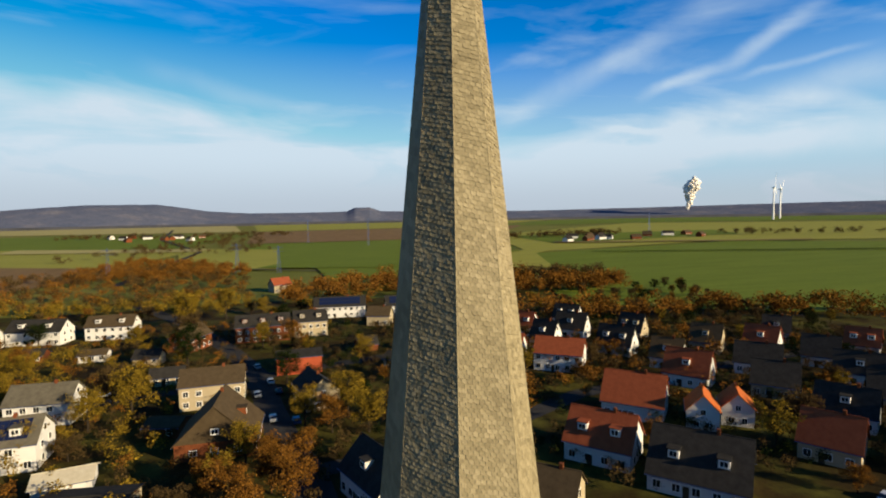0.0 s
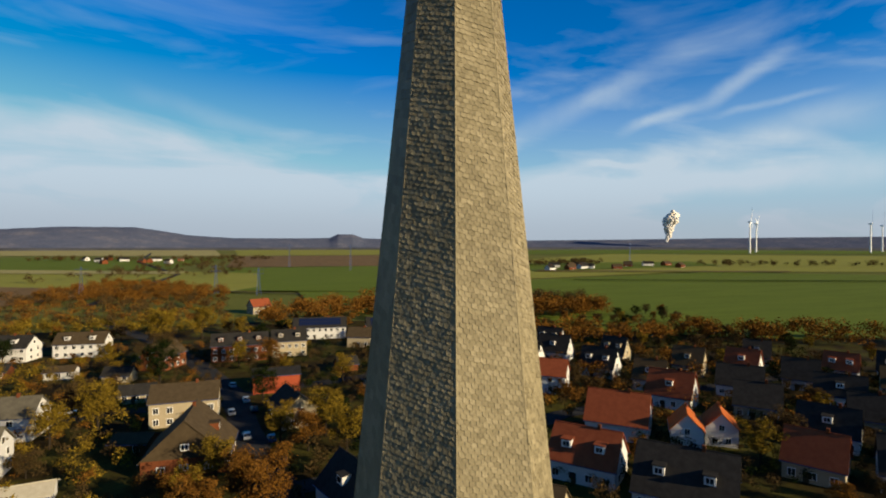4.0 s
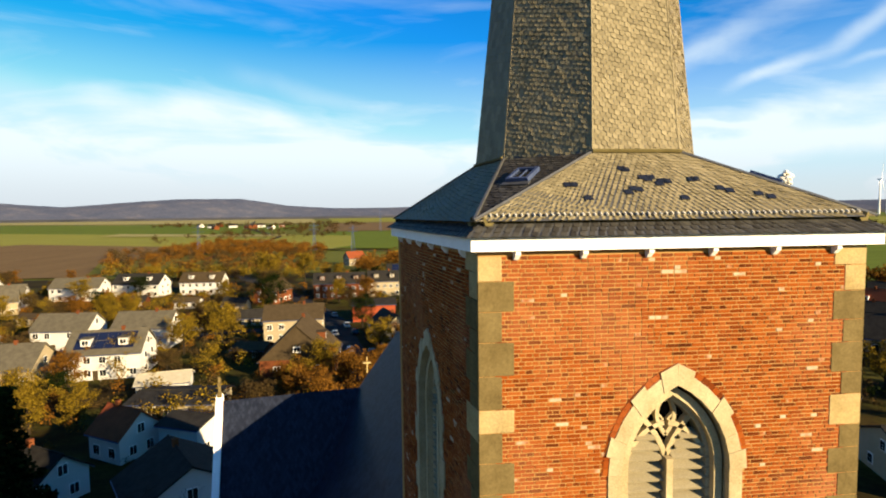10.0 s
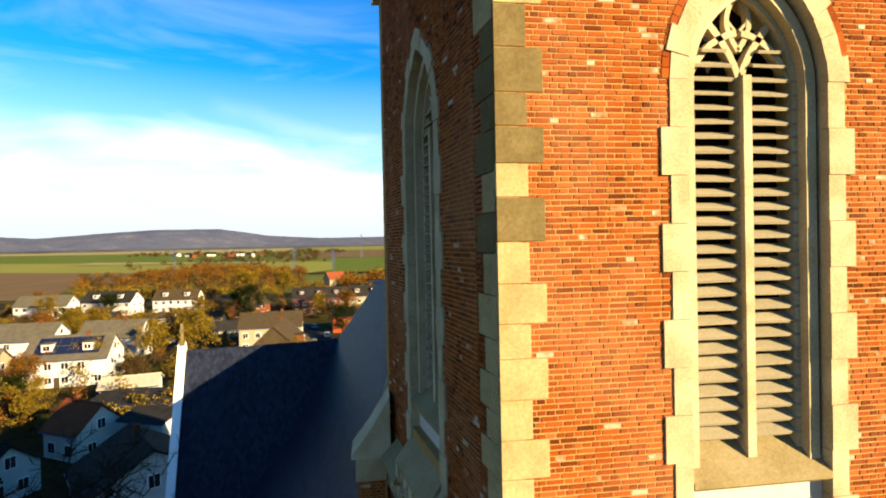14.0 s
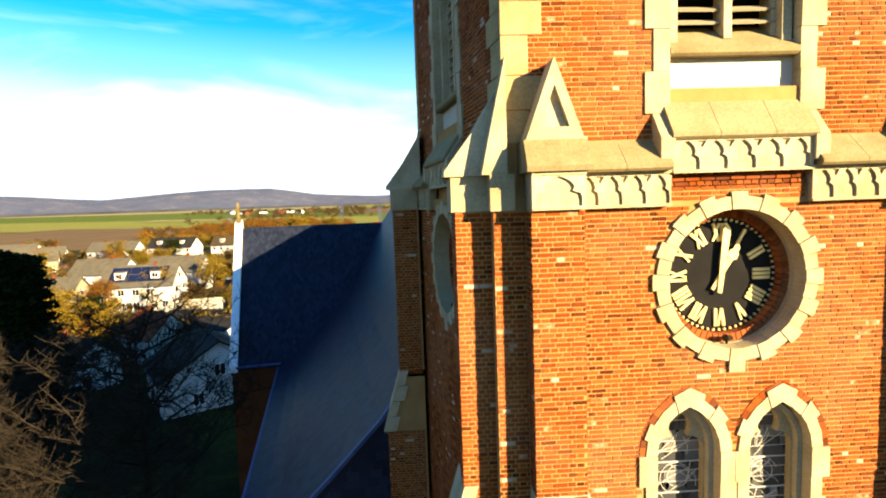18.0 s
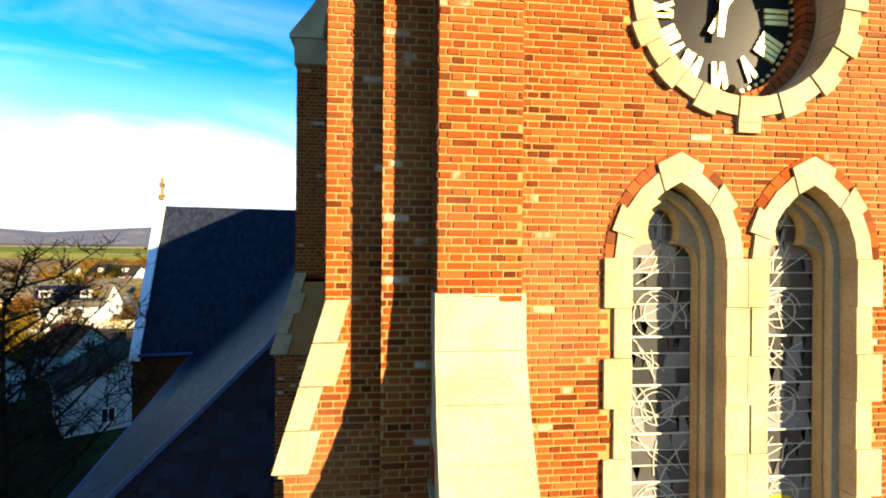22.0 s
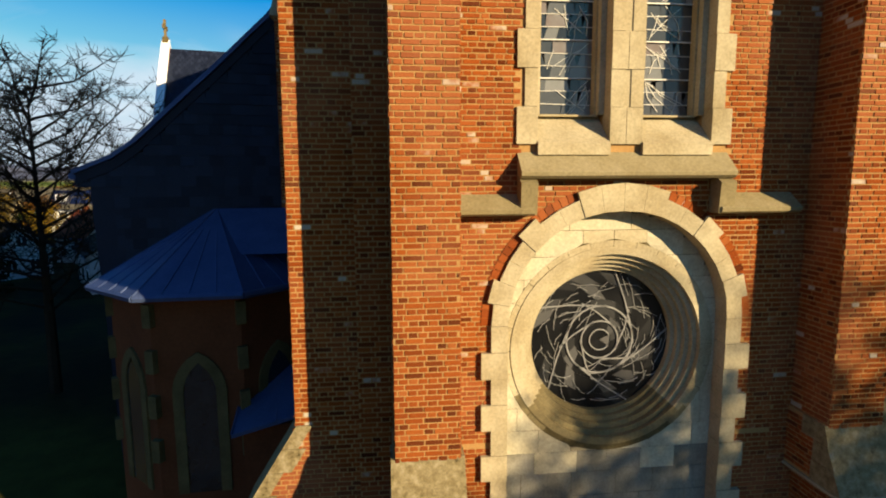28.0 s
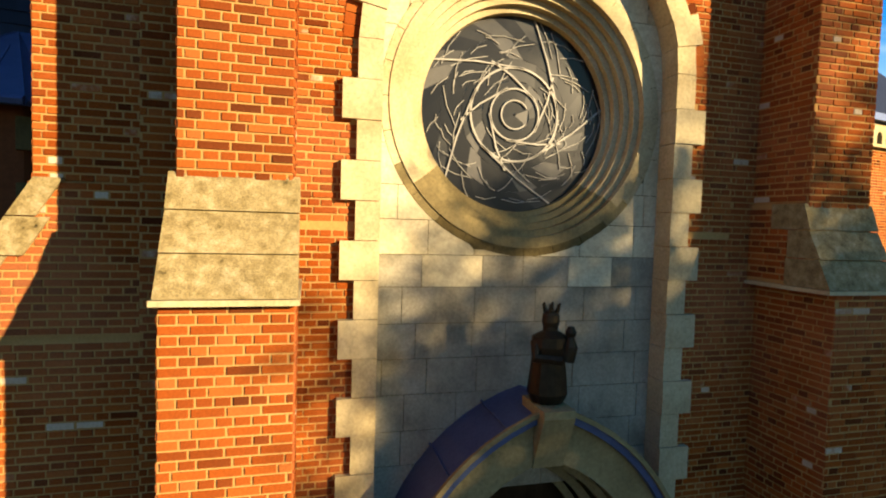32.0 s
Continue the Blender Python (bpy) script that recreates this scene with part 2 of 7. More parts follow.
M_STONE = surface("sandstone", [(0.22, (0.52, 0.39, 0.19)), (0.5, (0.86, 0.73, 0.46)), (0.8, (1.0, 0.90, 0.64))], 1.3, 26, 0.5, 0.9, bump=0.3, vary="island", vary_amount=0.5, patch=((0.13, 0.095, 0.04), 1.6, 0.36))
M_STONE_OCHRE = surface("sandstone_ochre", [(0.22, (0.40, 0.28, 0.11)), (0.5, (0.66, 0.49, 0.22)), (0.8, (0.80, 0.64, 0.35))], 1.3, 26, 0.5, 0.9, bump=0.3, vary="island", vary_amount=0.5, patch=((0.13, 0.095, 0.04), 1.6, 0.5))
# weathered stone; on the chapel its dark tone stands in for shade
M_STONE_DARK = surface("sandstone_weathered_and_shaded", [(0.2, (0.09, 0.065, 0.027)), (0.5, (0.23, 0.17, 0.07)), (0.8, (0.38, 0.29, 0.13))], 2.2, 22, 0.5, 0.95, bump=0.35, vary="island", vary_amount=0.4)
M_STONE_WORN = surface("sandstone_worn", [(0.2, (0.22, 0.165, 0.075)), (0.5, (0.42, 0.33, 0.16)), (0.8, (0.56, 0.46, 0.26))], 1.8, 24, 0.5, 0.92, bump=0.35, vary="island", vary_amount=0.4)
M_PALESTONE = surface("pale_limewash", [(0.2, (0.86, 0.80, 0.66)), (0.8, (1.0, 0.95, 0.82))], 1.5, 30, 0.3, 0.9, bump=0.1)
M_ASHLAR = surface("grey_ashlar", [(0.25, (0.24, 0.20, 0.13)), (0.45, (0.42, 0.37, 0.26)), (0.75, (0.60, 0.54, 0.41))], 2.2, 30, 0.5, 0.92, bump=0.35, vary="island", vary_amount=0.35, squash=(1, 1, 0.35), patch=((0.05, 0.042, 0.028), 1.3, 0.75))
M_LICHEN = surface("lichened_sandstone", [(0.26, (0.07, 0.055, 0.025)), (0.36, (0.30, 0.225, 0.10)), (0.55, (0.44, 0.345, 0.175)), (0.72, (0.60, 0.49, 0.29))], 9, 60, 0.8, 0.95, bump=0.5, dist=0.012)
M_SLATE = surface("slate_tile", [(0.0, (0.20, 0.165, 0.095)), (0.5, (0.39, 0.33, 0.195)), (1.0, (0.60, 0.51, 0.32))], 0.6, 30, 0.45, 0.6, bump=0.4, vary="island", vary_amount=0.38, spec=0.1)
M_SLATE1 = surface("slate_tile_single", [(0.0, (0.20, 0.165, 0.095)), (0.5, (0.39, 0.33, 0.195)), (1.0, (0.60, 0.51, 0.32))], 0.6, 30, 0.45, 0.6, bump=0.35, vary="object", vary_amount=0.45, spec=0.1)
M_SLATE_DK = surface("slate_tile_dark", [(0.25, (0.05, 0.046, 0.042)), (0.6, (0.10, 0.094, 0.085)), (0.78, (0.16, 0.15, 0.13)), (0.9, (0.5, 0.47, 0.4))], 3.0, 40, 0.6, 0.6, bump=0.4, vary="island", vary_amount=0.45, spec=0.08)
# slate shifted bluer to hold the sky's tint on shaded roofs
M_SLATE_BLUE = surface("slate_roof_sky_blue", [(0.2, (0.013, 0.018, 0.036)), (0.8, (0.034, 0.045, 0.082))], 0.8, 18, 0.3, 0.5, bump=0.2, vary="island", vary_amount=0.6, spec=0.12)
M_LEAD = surface("lead_flashing", [(0.2, (0.16, 0.165, 0.17)), (0.8, (0.30, 0.30, 0.30))], 2, 20, 0.3, 0.45, 0.6, bump=0.15)
# reflected sky blue is put into the zinc's base colour
M_ZINC = surface("zinc_sheet_sky_blue", [(0.2, (0.085, 0.125, 0.27)), (0.8, (0.16, 0.22, 0.42))], 1.5, 24, 0.3, 0.5, 0.4, bump=0.1)
M_WHITE = surface("white_paint", [(0.2, (0.70, 0.69, 0.66)), (0.8, (0.82, 0.81, 0.78))], 1.5, 30, 0.2, 0.7, bump=0.05)
M_RENDER_W = surface("house_render_white", [(0.2, (0.88, 0.86, 0.81)), (0.8, (1.0, 0.98, 0.94))], 0.5, 12, 0.2, 0.9, bump=0.1)
M_RENDER_Y = surface("cream_render", [(0.2, (0.52, 0.42, 0.26)), (0.8, (0.64, 0.54, 0.36))], 0.5, 12, 0.2, 0.9, bump=0.1)
M_RENDER_R = surface("red_render", [(0.2, (0.45, 0.09, 0.04)), (0.8, (0.56, 0.13, 0.06))], 0.5, 12, 0.25, 0.9, bump=0.1)
M_BRICK_FAR = surface("house_brick", [(0.2, (0.16, 0.05, 0.02)), (0.8, (0.30, 0.10, 0.04))], 0.8, 14, 0.4, 0.9, bump=0.15)
M_ROOF_G = surface("grey_roof_tile", [(0.2, (0.026, 0.024, 0.022)), (0.8, (0.064, 0.06, 0.053))], 0.9, 10, 0.4, 0.8, bump=0.3)
M_ROOF_L = surface("pale_grey_roof_tile", [(0.2, (0.12, 0.105, 0.075)), (0.8, (0.22, 0.195, 0.14))], 0.9, 10, 0.4, 0.85, bump=0.3)
M_ROOF_B = surface("brown_roof_tile", [(0.2, (0.07, 0.05, 0.027)), (0.8, (0.14, 0.10, 0.055))], 0.9, 10, 0.4, 0.8, bump=0.3)
M_ROOF_R = surface("red_roof_tile", [(0.2, (0.28, 0.07, 0.03)), (0.8, (0.44, 0.12, 0.05))], 0.9, 10, 0.4, 0.8, bump=0.3)
M_ROOF_O = surface("orange_roof_tile", [(0.2, (0.50, 0.12, 0.03)), (0.8, (0.68, 0.19, 0.05))], 0.9, 10, 0.4, 0.8, bump=0.3)
M_PALEROOF = surface("pale_corrugated_sheet", [(0.2, (0.66, 0.58, 0.40)), (0.8, (0.86, 0.78, 0.58))], 1.2, 20, 0.3, 0.7, bump=0.2)
M_WOOD = surface("weathered_slat_wood", [(0.1, (0.34, 0.28, 0.16)), (0.5, (0.62, 0.54, 0.36)), (0.9, (0.74, 0.67, 0.48))], 3, 30, 0.4, 0.85, bump=0.3, vary="island", vary_amount=0.7, squash=(0.4, 3, 3))
# near-black colour in place of the shade inside openings
M_DARK = surface("interior_shade", [(0.2, (0.012, 0.012, 0.012)), (0.8, (0.03, 0.03, 0.03))], 2, 20, 0.2, 0.95, bump=0)
M_BLACK = surface("black_dial_enamel", [(0.2, (0.018, 0.017, 0.016)), (0.8, (0.034, 0.032, 0.030))], 2, 30, 0.2, 0.3, bump=0.03)
M_GOLD = surface("gilt", [(0.2, (0.75, 0.56, 0.20)), (0.8, (0.90, 0.74, 0.36))], 4, 40, 0.2, 0.3, 0.5, bump=0.05)
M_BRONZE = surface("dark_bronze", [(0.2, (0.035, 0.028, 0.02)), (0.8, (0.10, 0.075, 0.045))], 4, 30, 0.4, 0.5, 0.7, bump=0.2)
M_LEADLINE = surface("lead_came", [(0.2, (0.40, 0.38, 0.33)), (0.8, (0.56, 0.53, 0.46))], 6, 40, 0.2, 0.5, 0.1, bump=0)
M_GLASS = surface("leaded_glass", [(0.0, (0.03, 0.032, 0.034)), (0.45, (0.13, 0.132, 0.128)), (0.8, (0.34, 0.335, 0.31)), (0.9, (0.42, 0.41, 0.38)), (0.96, (0.22, 0.11, 0.06)), (1.0, (0.10, 0.06, 0.05))], 1.6, 10, 0.2, 0.12, bump=0.05, vary="island", vary_amount=0.9, spec=0.6)
M_GLASS_DK = surface("dark_leaded_glass", [(0.0, (0.006, 0.006, 0.007)), (0.6, (0.018, 0.018, 0.018)), (0.8, (0.08, 0.078, 0.073)), (1.0, (0.21, 0.20, 0.185))], 1.6, 10, 0.2, 0.3, bump=0.05, vary="object", vary_amount=0.9, spec=0.25)
M_LEADLINE_DK = surface("dark_lead_came", [(0.2, (0.40, 0.385, 0.35)), (0.8, (0.62, 0.60, 0.55))], 6, 40, 0.2, 0.6, 0.2, bump=0)
M_GLASS_Y = surface("yellow_glass", [(0.2, (0.55, 0.38, 0.02)), (0.8, (0.75, 0.55, 0.05))], 4, 20, 0.2, 0.15, bump=0.05, spec=0.6)
M_GLASS_P = surface("white_pale_glass", [(0.2, (0.52, 0.51, 0.47)), (0.8, (0.70, 0.69, 0.64))], 4, 20, 0.2, 0.2, bump=0.05, spec=0.5)
M_PANE = surface("window_pane", [(0.2, (0.02, 0.022, 0.026)), (0.8, (0.05, 0.055, 0.06))], 2, 10, 0.1, 0.08, bump=0, spec=0.6)
M_BARK = surface("bark", [(0.2, (0.025, 0.019, 0.013)), (0.8, (0.065, 0.05, 0.034))], 3, 30, 0.5, 0.95, bump=0.5)
M_ASPHALT = surface("asphalt", [(0.2, (0.04, 0.04, 0.042)), (0.8, (0.075, 0.073, 0.07))], 0.4, 20, 0.4, 0.95, bump=0.2)
M_PAVE = surface("paving", [(0.2, (0.07, 0.062, 0.05)), (0.8, (0.13, 0.115, 0.09))], 0.6, 12, 0.4, 0.95, bump=0.2)


def leaf_mat(name, stops):
    return surface(name, stops, 0.25, 3.0, 0.35, 0.8, bump=0, vary="island", vary_amount=0.65, spec=0.0)


M_LEAF_RUST = leaf_mat("autumn_leaf_rust", [(0.1, (0.08, 0.036, 0.009)), (0.5, (0.23, 0.10, 0.018)), (0.9, (0.38, 0.18, 0.028))])
M_LEAF_GOLD = leaf_mat("autumn_and_sunlit_leaf_gold", [(0.1, (0.08, 0.058, 0.010)), (0.5, (0.25, 0.165, 0.020)), (0.9, (0.44, 0.29, 0.03))])
M_LEAF_GREEN = leaf_mat("evergreen_leaf", [(0.1, (0.006, 0.011, 0.004)), (0.5, (0.015, 0.025, 0.007)), (0.9, (0.04, 0.052, 0.012))])
M_LEAF_BROWN = leaf_mat("hedge_brown", [(0.1, (0.035, 0.025, 0.012)), (0.5, (0.10, 0.065, 0.025)), (0.9, (0.17, 0.11, 0.04))])
M_GRASS = surface("meadow", [(0.25, (0.13, 0.16, 0.022)), (0.5, (0.20, 0.21, 0.038)), (0.75, (0.28, 0.24, 0.055))], 0.006, 0.25, 0.4, 0.95, bump=0)
M_GARDEN = surface("garden_soil_and_grass", [(0.3, (0.022, 0.015, 0.006)), (0.45, (0.05, 0.034, 0.010)), (0.55, (0.075, 0.068, 0.013)), (0.7, (0.15, 0.135, 0.024))], 0.06, 1.4, 0.6, 0.95, bump=0)
M_FIELD = [surface("field_green", [(0.2, (0.135, 0.19, 0.018)), (0.8, (0.21, 0.27, 0.03))], 0.012, 0.4, 0.25, 0.95, bump=0, squash=(1, 6, 1)),
           surface("field_lime", [(0.2, (0.30, 0.31, 0.05)), (0.8, (0.44, 0.42, 0.08))], 0.01, 0.3, 0.25, 0.95, bump=0, squash=(1, 6, 1)),
           surface("field_plough", [(0.2, (0.21, 0.13, 0.055)), (0.8, (0.31, 0.20, 0.09))], 0.01, 0.3, 0.25, 0.95, bump=0, squash=(6, 1, 1)),
           surface("field_straw", [(0.2, (0.44, 0.38, 0.14)), (0.8, (0.58, 0.51, 0.20))], 0.01, 0.3, 0.25, 0.95, bump=0, squash=(6, 1, 1))]
M_SOLAR = surface("solar_panel_glass", [(0.2, (0.010, 0.014, 0.045)), (0.8, (0.02, 0.03, 0.08))], 2, 10, 0.1, 0.12, bump=0, spec=0.6)
M_OLIVE = surface("mossy_gutter_metal", [(0.2, (0.16, 0.13, 0.05)), (0.8, (0.34, 0.28, 0.12))], 3, 20, 0.4, 0.6, 0.2, bump=0.2)
M_CAR = [surface("car_paint_" + nm, [(0.2, c), (0.8, tuple(min(1, v * 1.15) for v in c))], 1, 20, 0.05, 0.25, 0.2, bump=0, spec=0.5) for nm, c in (("silver", (0.45, 0.46, 0.47)), ("black", (0.015, 0.015, 0.018)), ("white", (0.75, 0.75, 0.74)), ("blue", (0.03, 0.07, 0.2)))]
M_RUBBER = surface("tyre_rubber", [(0.2, (0.015, 0.015, 0.015)), (0.8, (0.03, 0.03, 0.03))], 3, 30, 0.2, 0.8, bump=0.1)
# distance haze is mixed into the base colours of hill and far wood
M_HAZY_HILL = surface("far_hill", [(0.3, (0.055, 0.066, 0.100)), (0.55, (0.075, 0.082, 0.112)), (0.7, (0.112, 0.11, 0.128))], 0.012, 0.08, 0.5, 0.95, bump=0)
M_HAZY_WOOD = surface("far_wood", [(0.3, (0.045, 0.045, 0.045)), (0.7, (0.09, 0.085, 0.08))], 0.01, 0.1, 0.3, 0.95, bump=0)
M_STEAM = surface("steam", [(0.2, (0.56, 0.52, 0.46)), (0.8, (0.68, 0.64, 0.58))], 0.01, 0.05, 0.1, 1.0, bump=0)


# ---- shape helpers ----
def mesh_from(bm, name):
    me = bpy.data.meshes.new(name)
    bm.normal_update()
    bm.to_mesh(me)
    bm.free()
    return me


def thing(name, label, category, at=(0, 0, 0), turn=0, group="", kind=""):
    ob = new(name)
    ob.empty_display_size = 0.2
    ob.matrix_basis = pose(*at, 0, 0, turn)
    return tagged(ob, label, category, group, kind)


def part(name, bm, material, parent, label=""):
    ob = new(name, mesh_from(bm, name) if isinstance(bm, bmesh.types.BMesh) else bm)
    if material:
        ob.data.materials.append(material)
    ob.parent = parent
    if label:
        ob["label"] = label
    return ob


def solid(name, bm, material, label, category, kind="", group="", at=(0, 0, 0), turn=0):
    ob = new(name, mesh_from(bm, name))
    ob.data.materials.append(material)
    ob.matrix_basis = pose(*at, 0, 0, turn)
    return tagged(ob, label, category, group, kind)


def box(bm, x0, x1, y0, y1, z0, z1, m=None):
    vs = [bm.verts.new((x, y, z)) for z in (z0, z1) for y in (y0, y1) for x in (x0, x1)]
    if m is not None:
        for v in vs:
            v.co = m @ v.co
    for f in ((0, 2, 3, 1), (4, 5, 7, 6), (0, 1, 5, 4), (2, 6, 7, 3), (0, 4, 6, 2), (1, 3, 7, 5)):
        bm.faces.new([vs[i] for i in f])
    return vs


def boxes(*spec):
    bm = bmesh.new()
    for s in spec:
        box(bm, *s)
    return bm


def extrude(bm, loop, offset):
    """A prism: the closed loop of points, carried by the vector offset."""
    off = Vector(offset)
    a = [bm.verts.new(p) for p in loop]
    b = [bm.verts.new(Vector(p) + off) for p in loop]
    n = len(a)
    bm.faces.new(a[::-1])
    bm.faces.new(b)
    for i in range(n):
        bm.faces.new((a[i], a[(i + 1) % n], b[(i + 1) % n], b[i]))


def prism_xz(bm, pts, y0, y1):
    extrude(bm, [(x, y1, z) for x, z in pts], (0, y0 - y1, 0))


def prism_yz(bm, pts, x0, x1):
    extrude(bm, [(x0, y, z) for y, z in pts], (x1 - x0, 0, 0))


def strip(bm, pts, w, y0, y1, closed=False):
    """A bar of width w that follows a line in the xz plane, from depth y0 to y1."""
    n = len(pts)
    P = [Vector((p[0], p[1])) for p in pts]
    out = []
    for i in range(n):
        a = P[(i - 1) % n] if closed or i > 0 else P[i]
        b = P[(i + 1) % n] if closed or i < n - 1 else P[i]
        d = (b - a)
        d = d.normalized() if d.length > 1e-9 else Vector((1, 0))
        nn = Vector((-d.y, d.x)) * w / 2
        out.append([bm.verts.new((q.x, y, q.y)) for q, y in ((P[i] + nn, y0), (P[i] - nn, y0), (P[i] - nn, y1), (P[i] + nn, y1))])
    rng = range(n if closed else n - 1)
    for i in rng:
        a, b = out[i], out[(i + 1) % n]
        for k in range(4):
            bm.faces.new((a[k], a[(k + 1) % 4], b[(k + 1) % 4], b[k]))
    if not closed:
        bm.faces.new(out[0])
        bm.faces.new(out[-1][::-1])


def tube(bm, pts, radii, sides=6):
    rings = []
    pts = [Vector(p) for p in pts]
    for i, p in enumerate(pts):
        d = (pts[min(i + 1, len(pts) - 1)] - pts[max(i - 1, 0)]).normalized()
        u = d.cross(Vector((0.31, 0.17, 0.93))).normalized()
        v = d.cross(u)
        r = radii[i] if isinstance(radii, (list, tuple)) else radii
        rings.append([bm.verts.new(p + (u * math.cos(a) + v * math.sin(a)) * r) for a in [2 * math.pi * k / sides for k in range(sides)]])
    for a, b in zip(rings, rings[1:]):
        for k in range(sides):
            bm.faces.new((a[k], a[(k + 1) % sides], b[(k + 1) % sides], b[k]))
    bm.faces.new(rings[0][::-1])
    bm.faces.new(rings[-1])


def ring(bm, cx, cz, r0, r1, y0, y1, n=48, a0=0.0, a1=2 * math.pi):
    """A flat ring (or a part of one) round an axis along y, from depth y0 (front) to y1."""
    full = abs(a1 - a0 - 2 * math.pi) < 1e-6
    cols = []
    for i in range(n if full else n + 1):
        a = a0 + (a1 - a0) * i / n
        c, s = math.cos(a), math.sin(a)
        cols.append([bm.verts.new((cx + r * c, y, cz + r * s)) for r, y in ((r0, y0), (r1, y0), (r1, y1), (r0, y1))])
    m = len(cols)
    for i in range(m if full else m - 1):
        a, b = cols[i], cols[(i + 1) % m]
        for k in range(4):
            bm.faces.new((a[k], b[k], b[(k + 1) % 4], a[(k + 1) % 4]))
    if not full:
        bm.faces.new(cols[0])
        bm.faces.new(cols[-1][::-1])


def arch(hw, zs, za, n=10):
    """Points of a pointed arch from its left springing over the apex to the right one."""
    h = za - zs
    R = (hw * hw + h * h) / (2 * hw)
    e = math.atan2(h, R - hw)
    left = [(-hw + R - R * math.cos(e * i / n), zs + R * math.sin(e * i / n)) for i in range(n + 1)]
    return left + [(-x, z) for x, z in left[-2::-1]]


def opening(cx, hw, z0, zs, za, n=10):
    return [(cx - hw, z0)] + [(cx + x, z) for x, z in arch(hw, zs, za, n)] + [(cx + hw, z0)]


def circle(cx, cz, r, n=40):
    return [(cx + r * math.cos(2 * math.pi * i / n), cz + r * math.sin(2 * math.pi * i / n)) for i in range(n)]


def plate(bm, outer, holes, y0, y1):
    """A wall in the xz plane from y0 to y1, with openings right through it."""
    from mathutils.geometry import tessellate_polygon
    loops = [outer] + holes
    flat = [p for lp in loops for p in lp]
    tris = tessellate_polygon([[Vector((x, z, 0)) for x, z in lp] for lp in loops])
    A = [bm.verts.new((x, y0, z)) for x, z in flat]
    B = [bm.verts.new((x, y1, z)) for x, z in flat]
    for t in tris:
        try:
            bm.faces.new([A[i] for i in t])
            bm.faces.new([B[i] for i in reversed(t)])
        except ValueError:
            pass
    k = 0
    for lp in loops:
        n = len(lp)
        for i in range(n):
            a, b = k + i, k + (i + 1) % n
            bm.faces.new((A[a], A[b], B[b], B[a]))
        k += n
    bmesh.ops.recalc_face_normals(bm, faces=bm.faces)


def inside(x, z, poly):
    r = False
    j = len(poly) - 1
    for i in range(len(poly)):
        xi, zi = poly[i]
        xj, zj = poly[j]
        if (zi > z) != (zj > z) and x < (xj - xi) * (z - zi) / (zj - zi) + xi:
            r = not r
        j = i
    return r


COURSE, STRETCH, HEAD, JOINT = 0.0765, 0.247, 0.127, 0.0155
brick_rng = random.Random(7)


def brick_cells(u0, u1, z0, z1, skip=()):
    """Cells (u, z, width, height) of a wall of alternate stretcher and header courses."""
    out = []
    first = int(math.ceil((z0 - 1e-6) / COURSE))
    boxes_of = [(min(p[0] for p in s), max(p[0] for p in s), min(p[1] for p in s), max(p[1] for p in s), s) for s in skip]
    for row in range(first, int(z1 / COURSE)):
        z = row * COURSE
        u = u0 - brick_rng.random() * 0.02
        if row % 2:
            u -= HEAD / 2
        k = 0
        while u < u1:
            w = HEAD if row % 2 else STRETCH
            if brick_rng.random() < 0.09:
                w = STRETCH if row % 2 else HEAD
            a, b = max(u, u0), min(u + w - JOINT, u1)
            if b - a > 0.03:
                cu, cz = (a + b) / 2, z + COURSE / 2
                if not any(x0 <= cu <= x1 and y0 <= cz <= y1 and inside(cu, cz, s) for x0, x1, y0, y1, s in boxes_of):
                    out.append((a, z + JOINT / 2, b - a, COURSE - JOINT))
            u += w
    return out


def brick_mesh(name, cells, proud=0.009):
    """One mesh of bricks that stand proud of the plane y = 0 towards -y."""
    n = len(cells)
    c = np.array(cells)
    rng = np.random.default_rng(3)
    jit = rng.uniform(-0.003, 0.003, (n, 4))
    d = proud + rng.uniform(-0.004, 0.004, n)
    a, z, w, h = c.T
    x0, x1, z0, z1 = a + jit[:, 0], a + w + jit[:, 1], z + jit[:, 2], z + h + jit[:, 3]
    V = np.zeros((n, 8, 3))
    e = 0.003
    for i, (x, zz, y) in enumerate(((x0, z0, 0), (x1, z0, 0), (x1, z1, 0), (x0, z1, 0), (x0 + e, z0 + e, 1), (x1 - e, z0 + e, 1), (x1 - e, z1 - e, 1), (x0 + e, z1 - e, 1))):
        V[:, i, 0], V[:, i, 2] = x, zz
        V[:, i, 1] = -d if y else 0.006
    F = np.array([(4, 5, 6, 7), (0, 1, 5, 4), (1, 2, 6, 5), (2, 3, 7, 6), (3, 0, 4, 7)])
    faces = (F[None] + 8 * np.arange(n)[:, None, None]).reshape(-1, 4)
    me = bpy.data.meshes.new(name)
    me.from_pydata(V.reshape(-1, 3).tolist(), [], faces.tolist())
    return me


def brickwork(parent, m, u0, u1, z0, z1, skip=()):
    """Lays the bricks of one flat face: m takes (u, out, z) of the face to the thing."""
    cells = brick_cells(u0, u1, z0, z1, skip)
    if not cells:
        return
    ob = part("brickwork", brick_mesh("brickwork", cells), M_BRICK, parent)
    ob.matrix_basis = m
    tagged(ob, "", "", "", "stuff")
    return ob


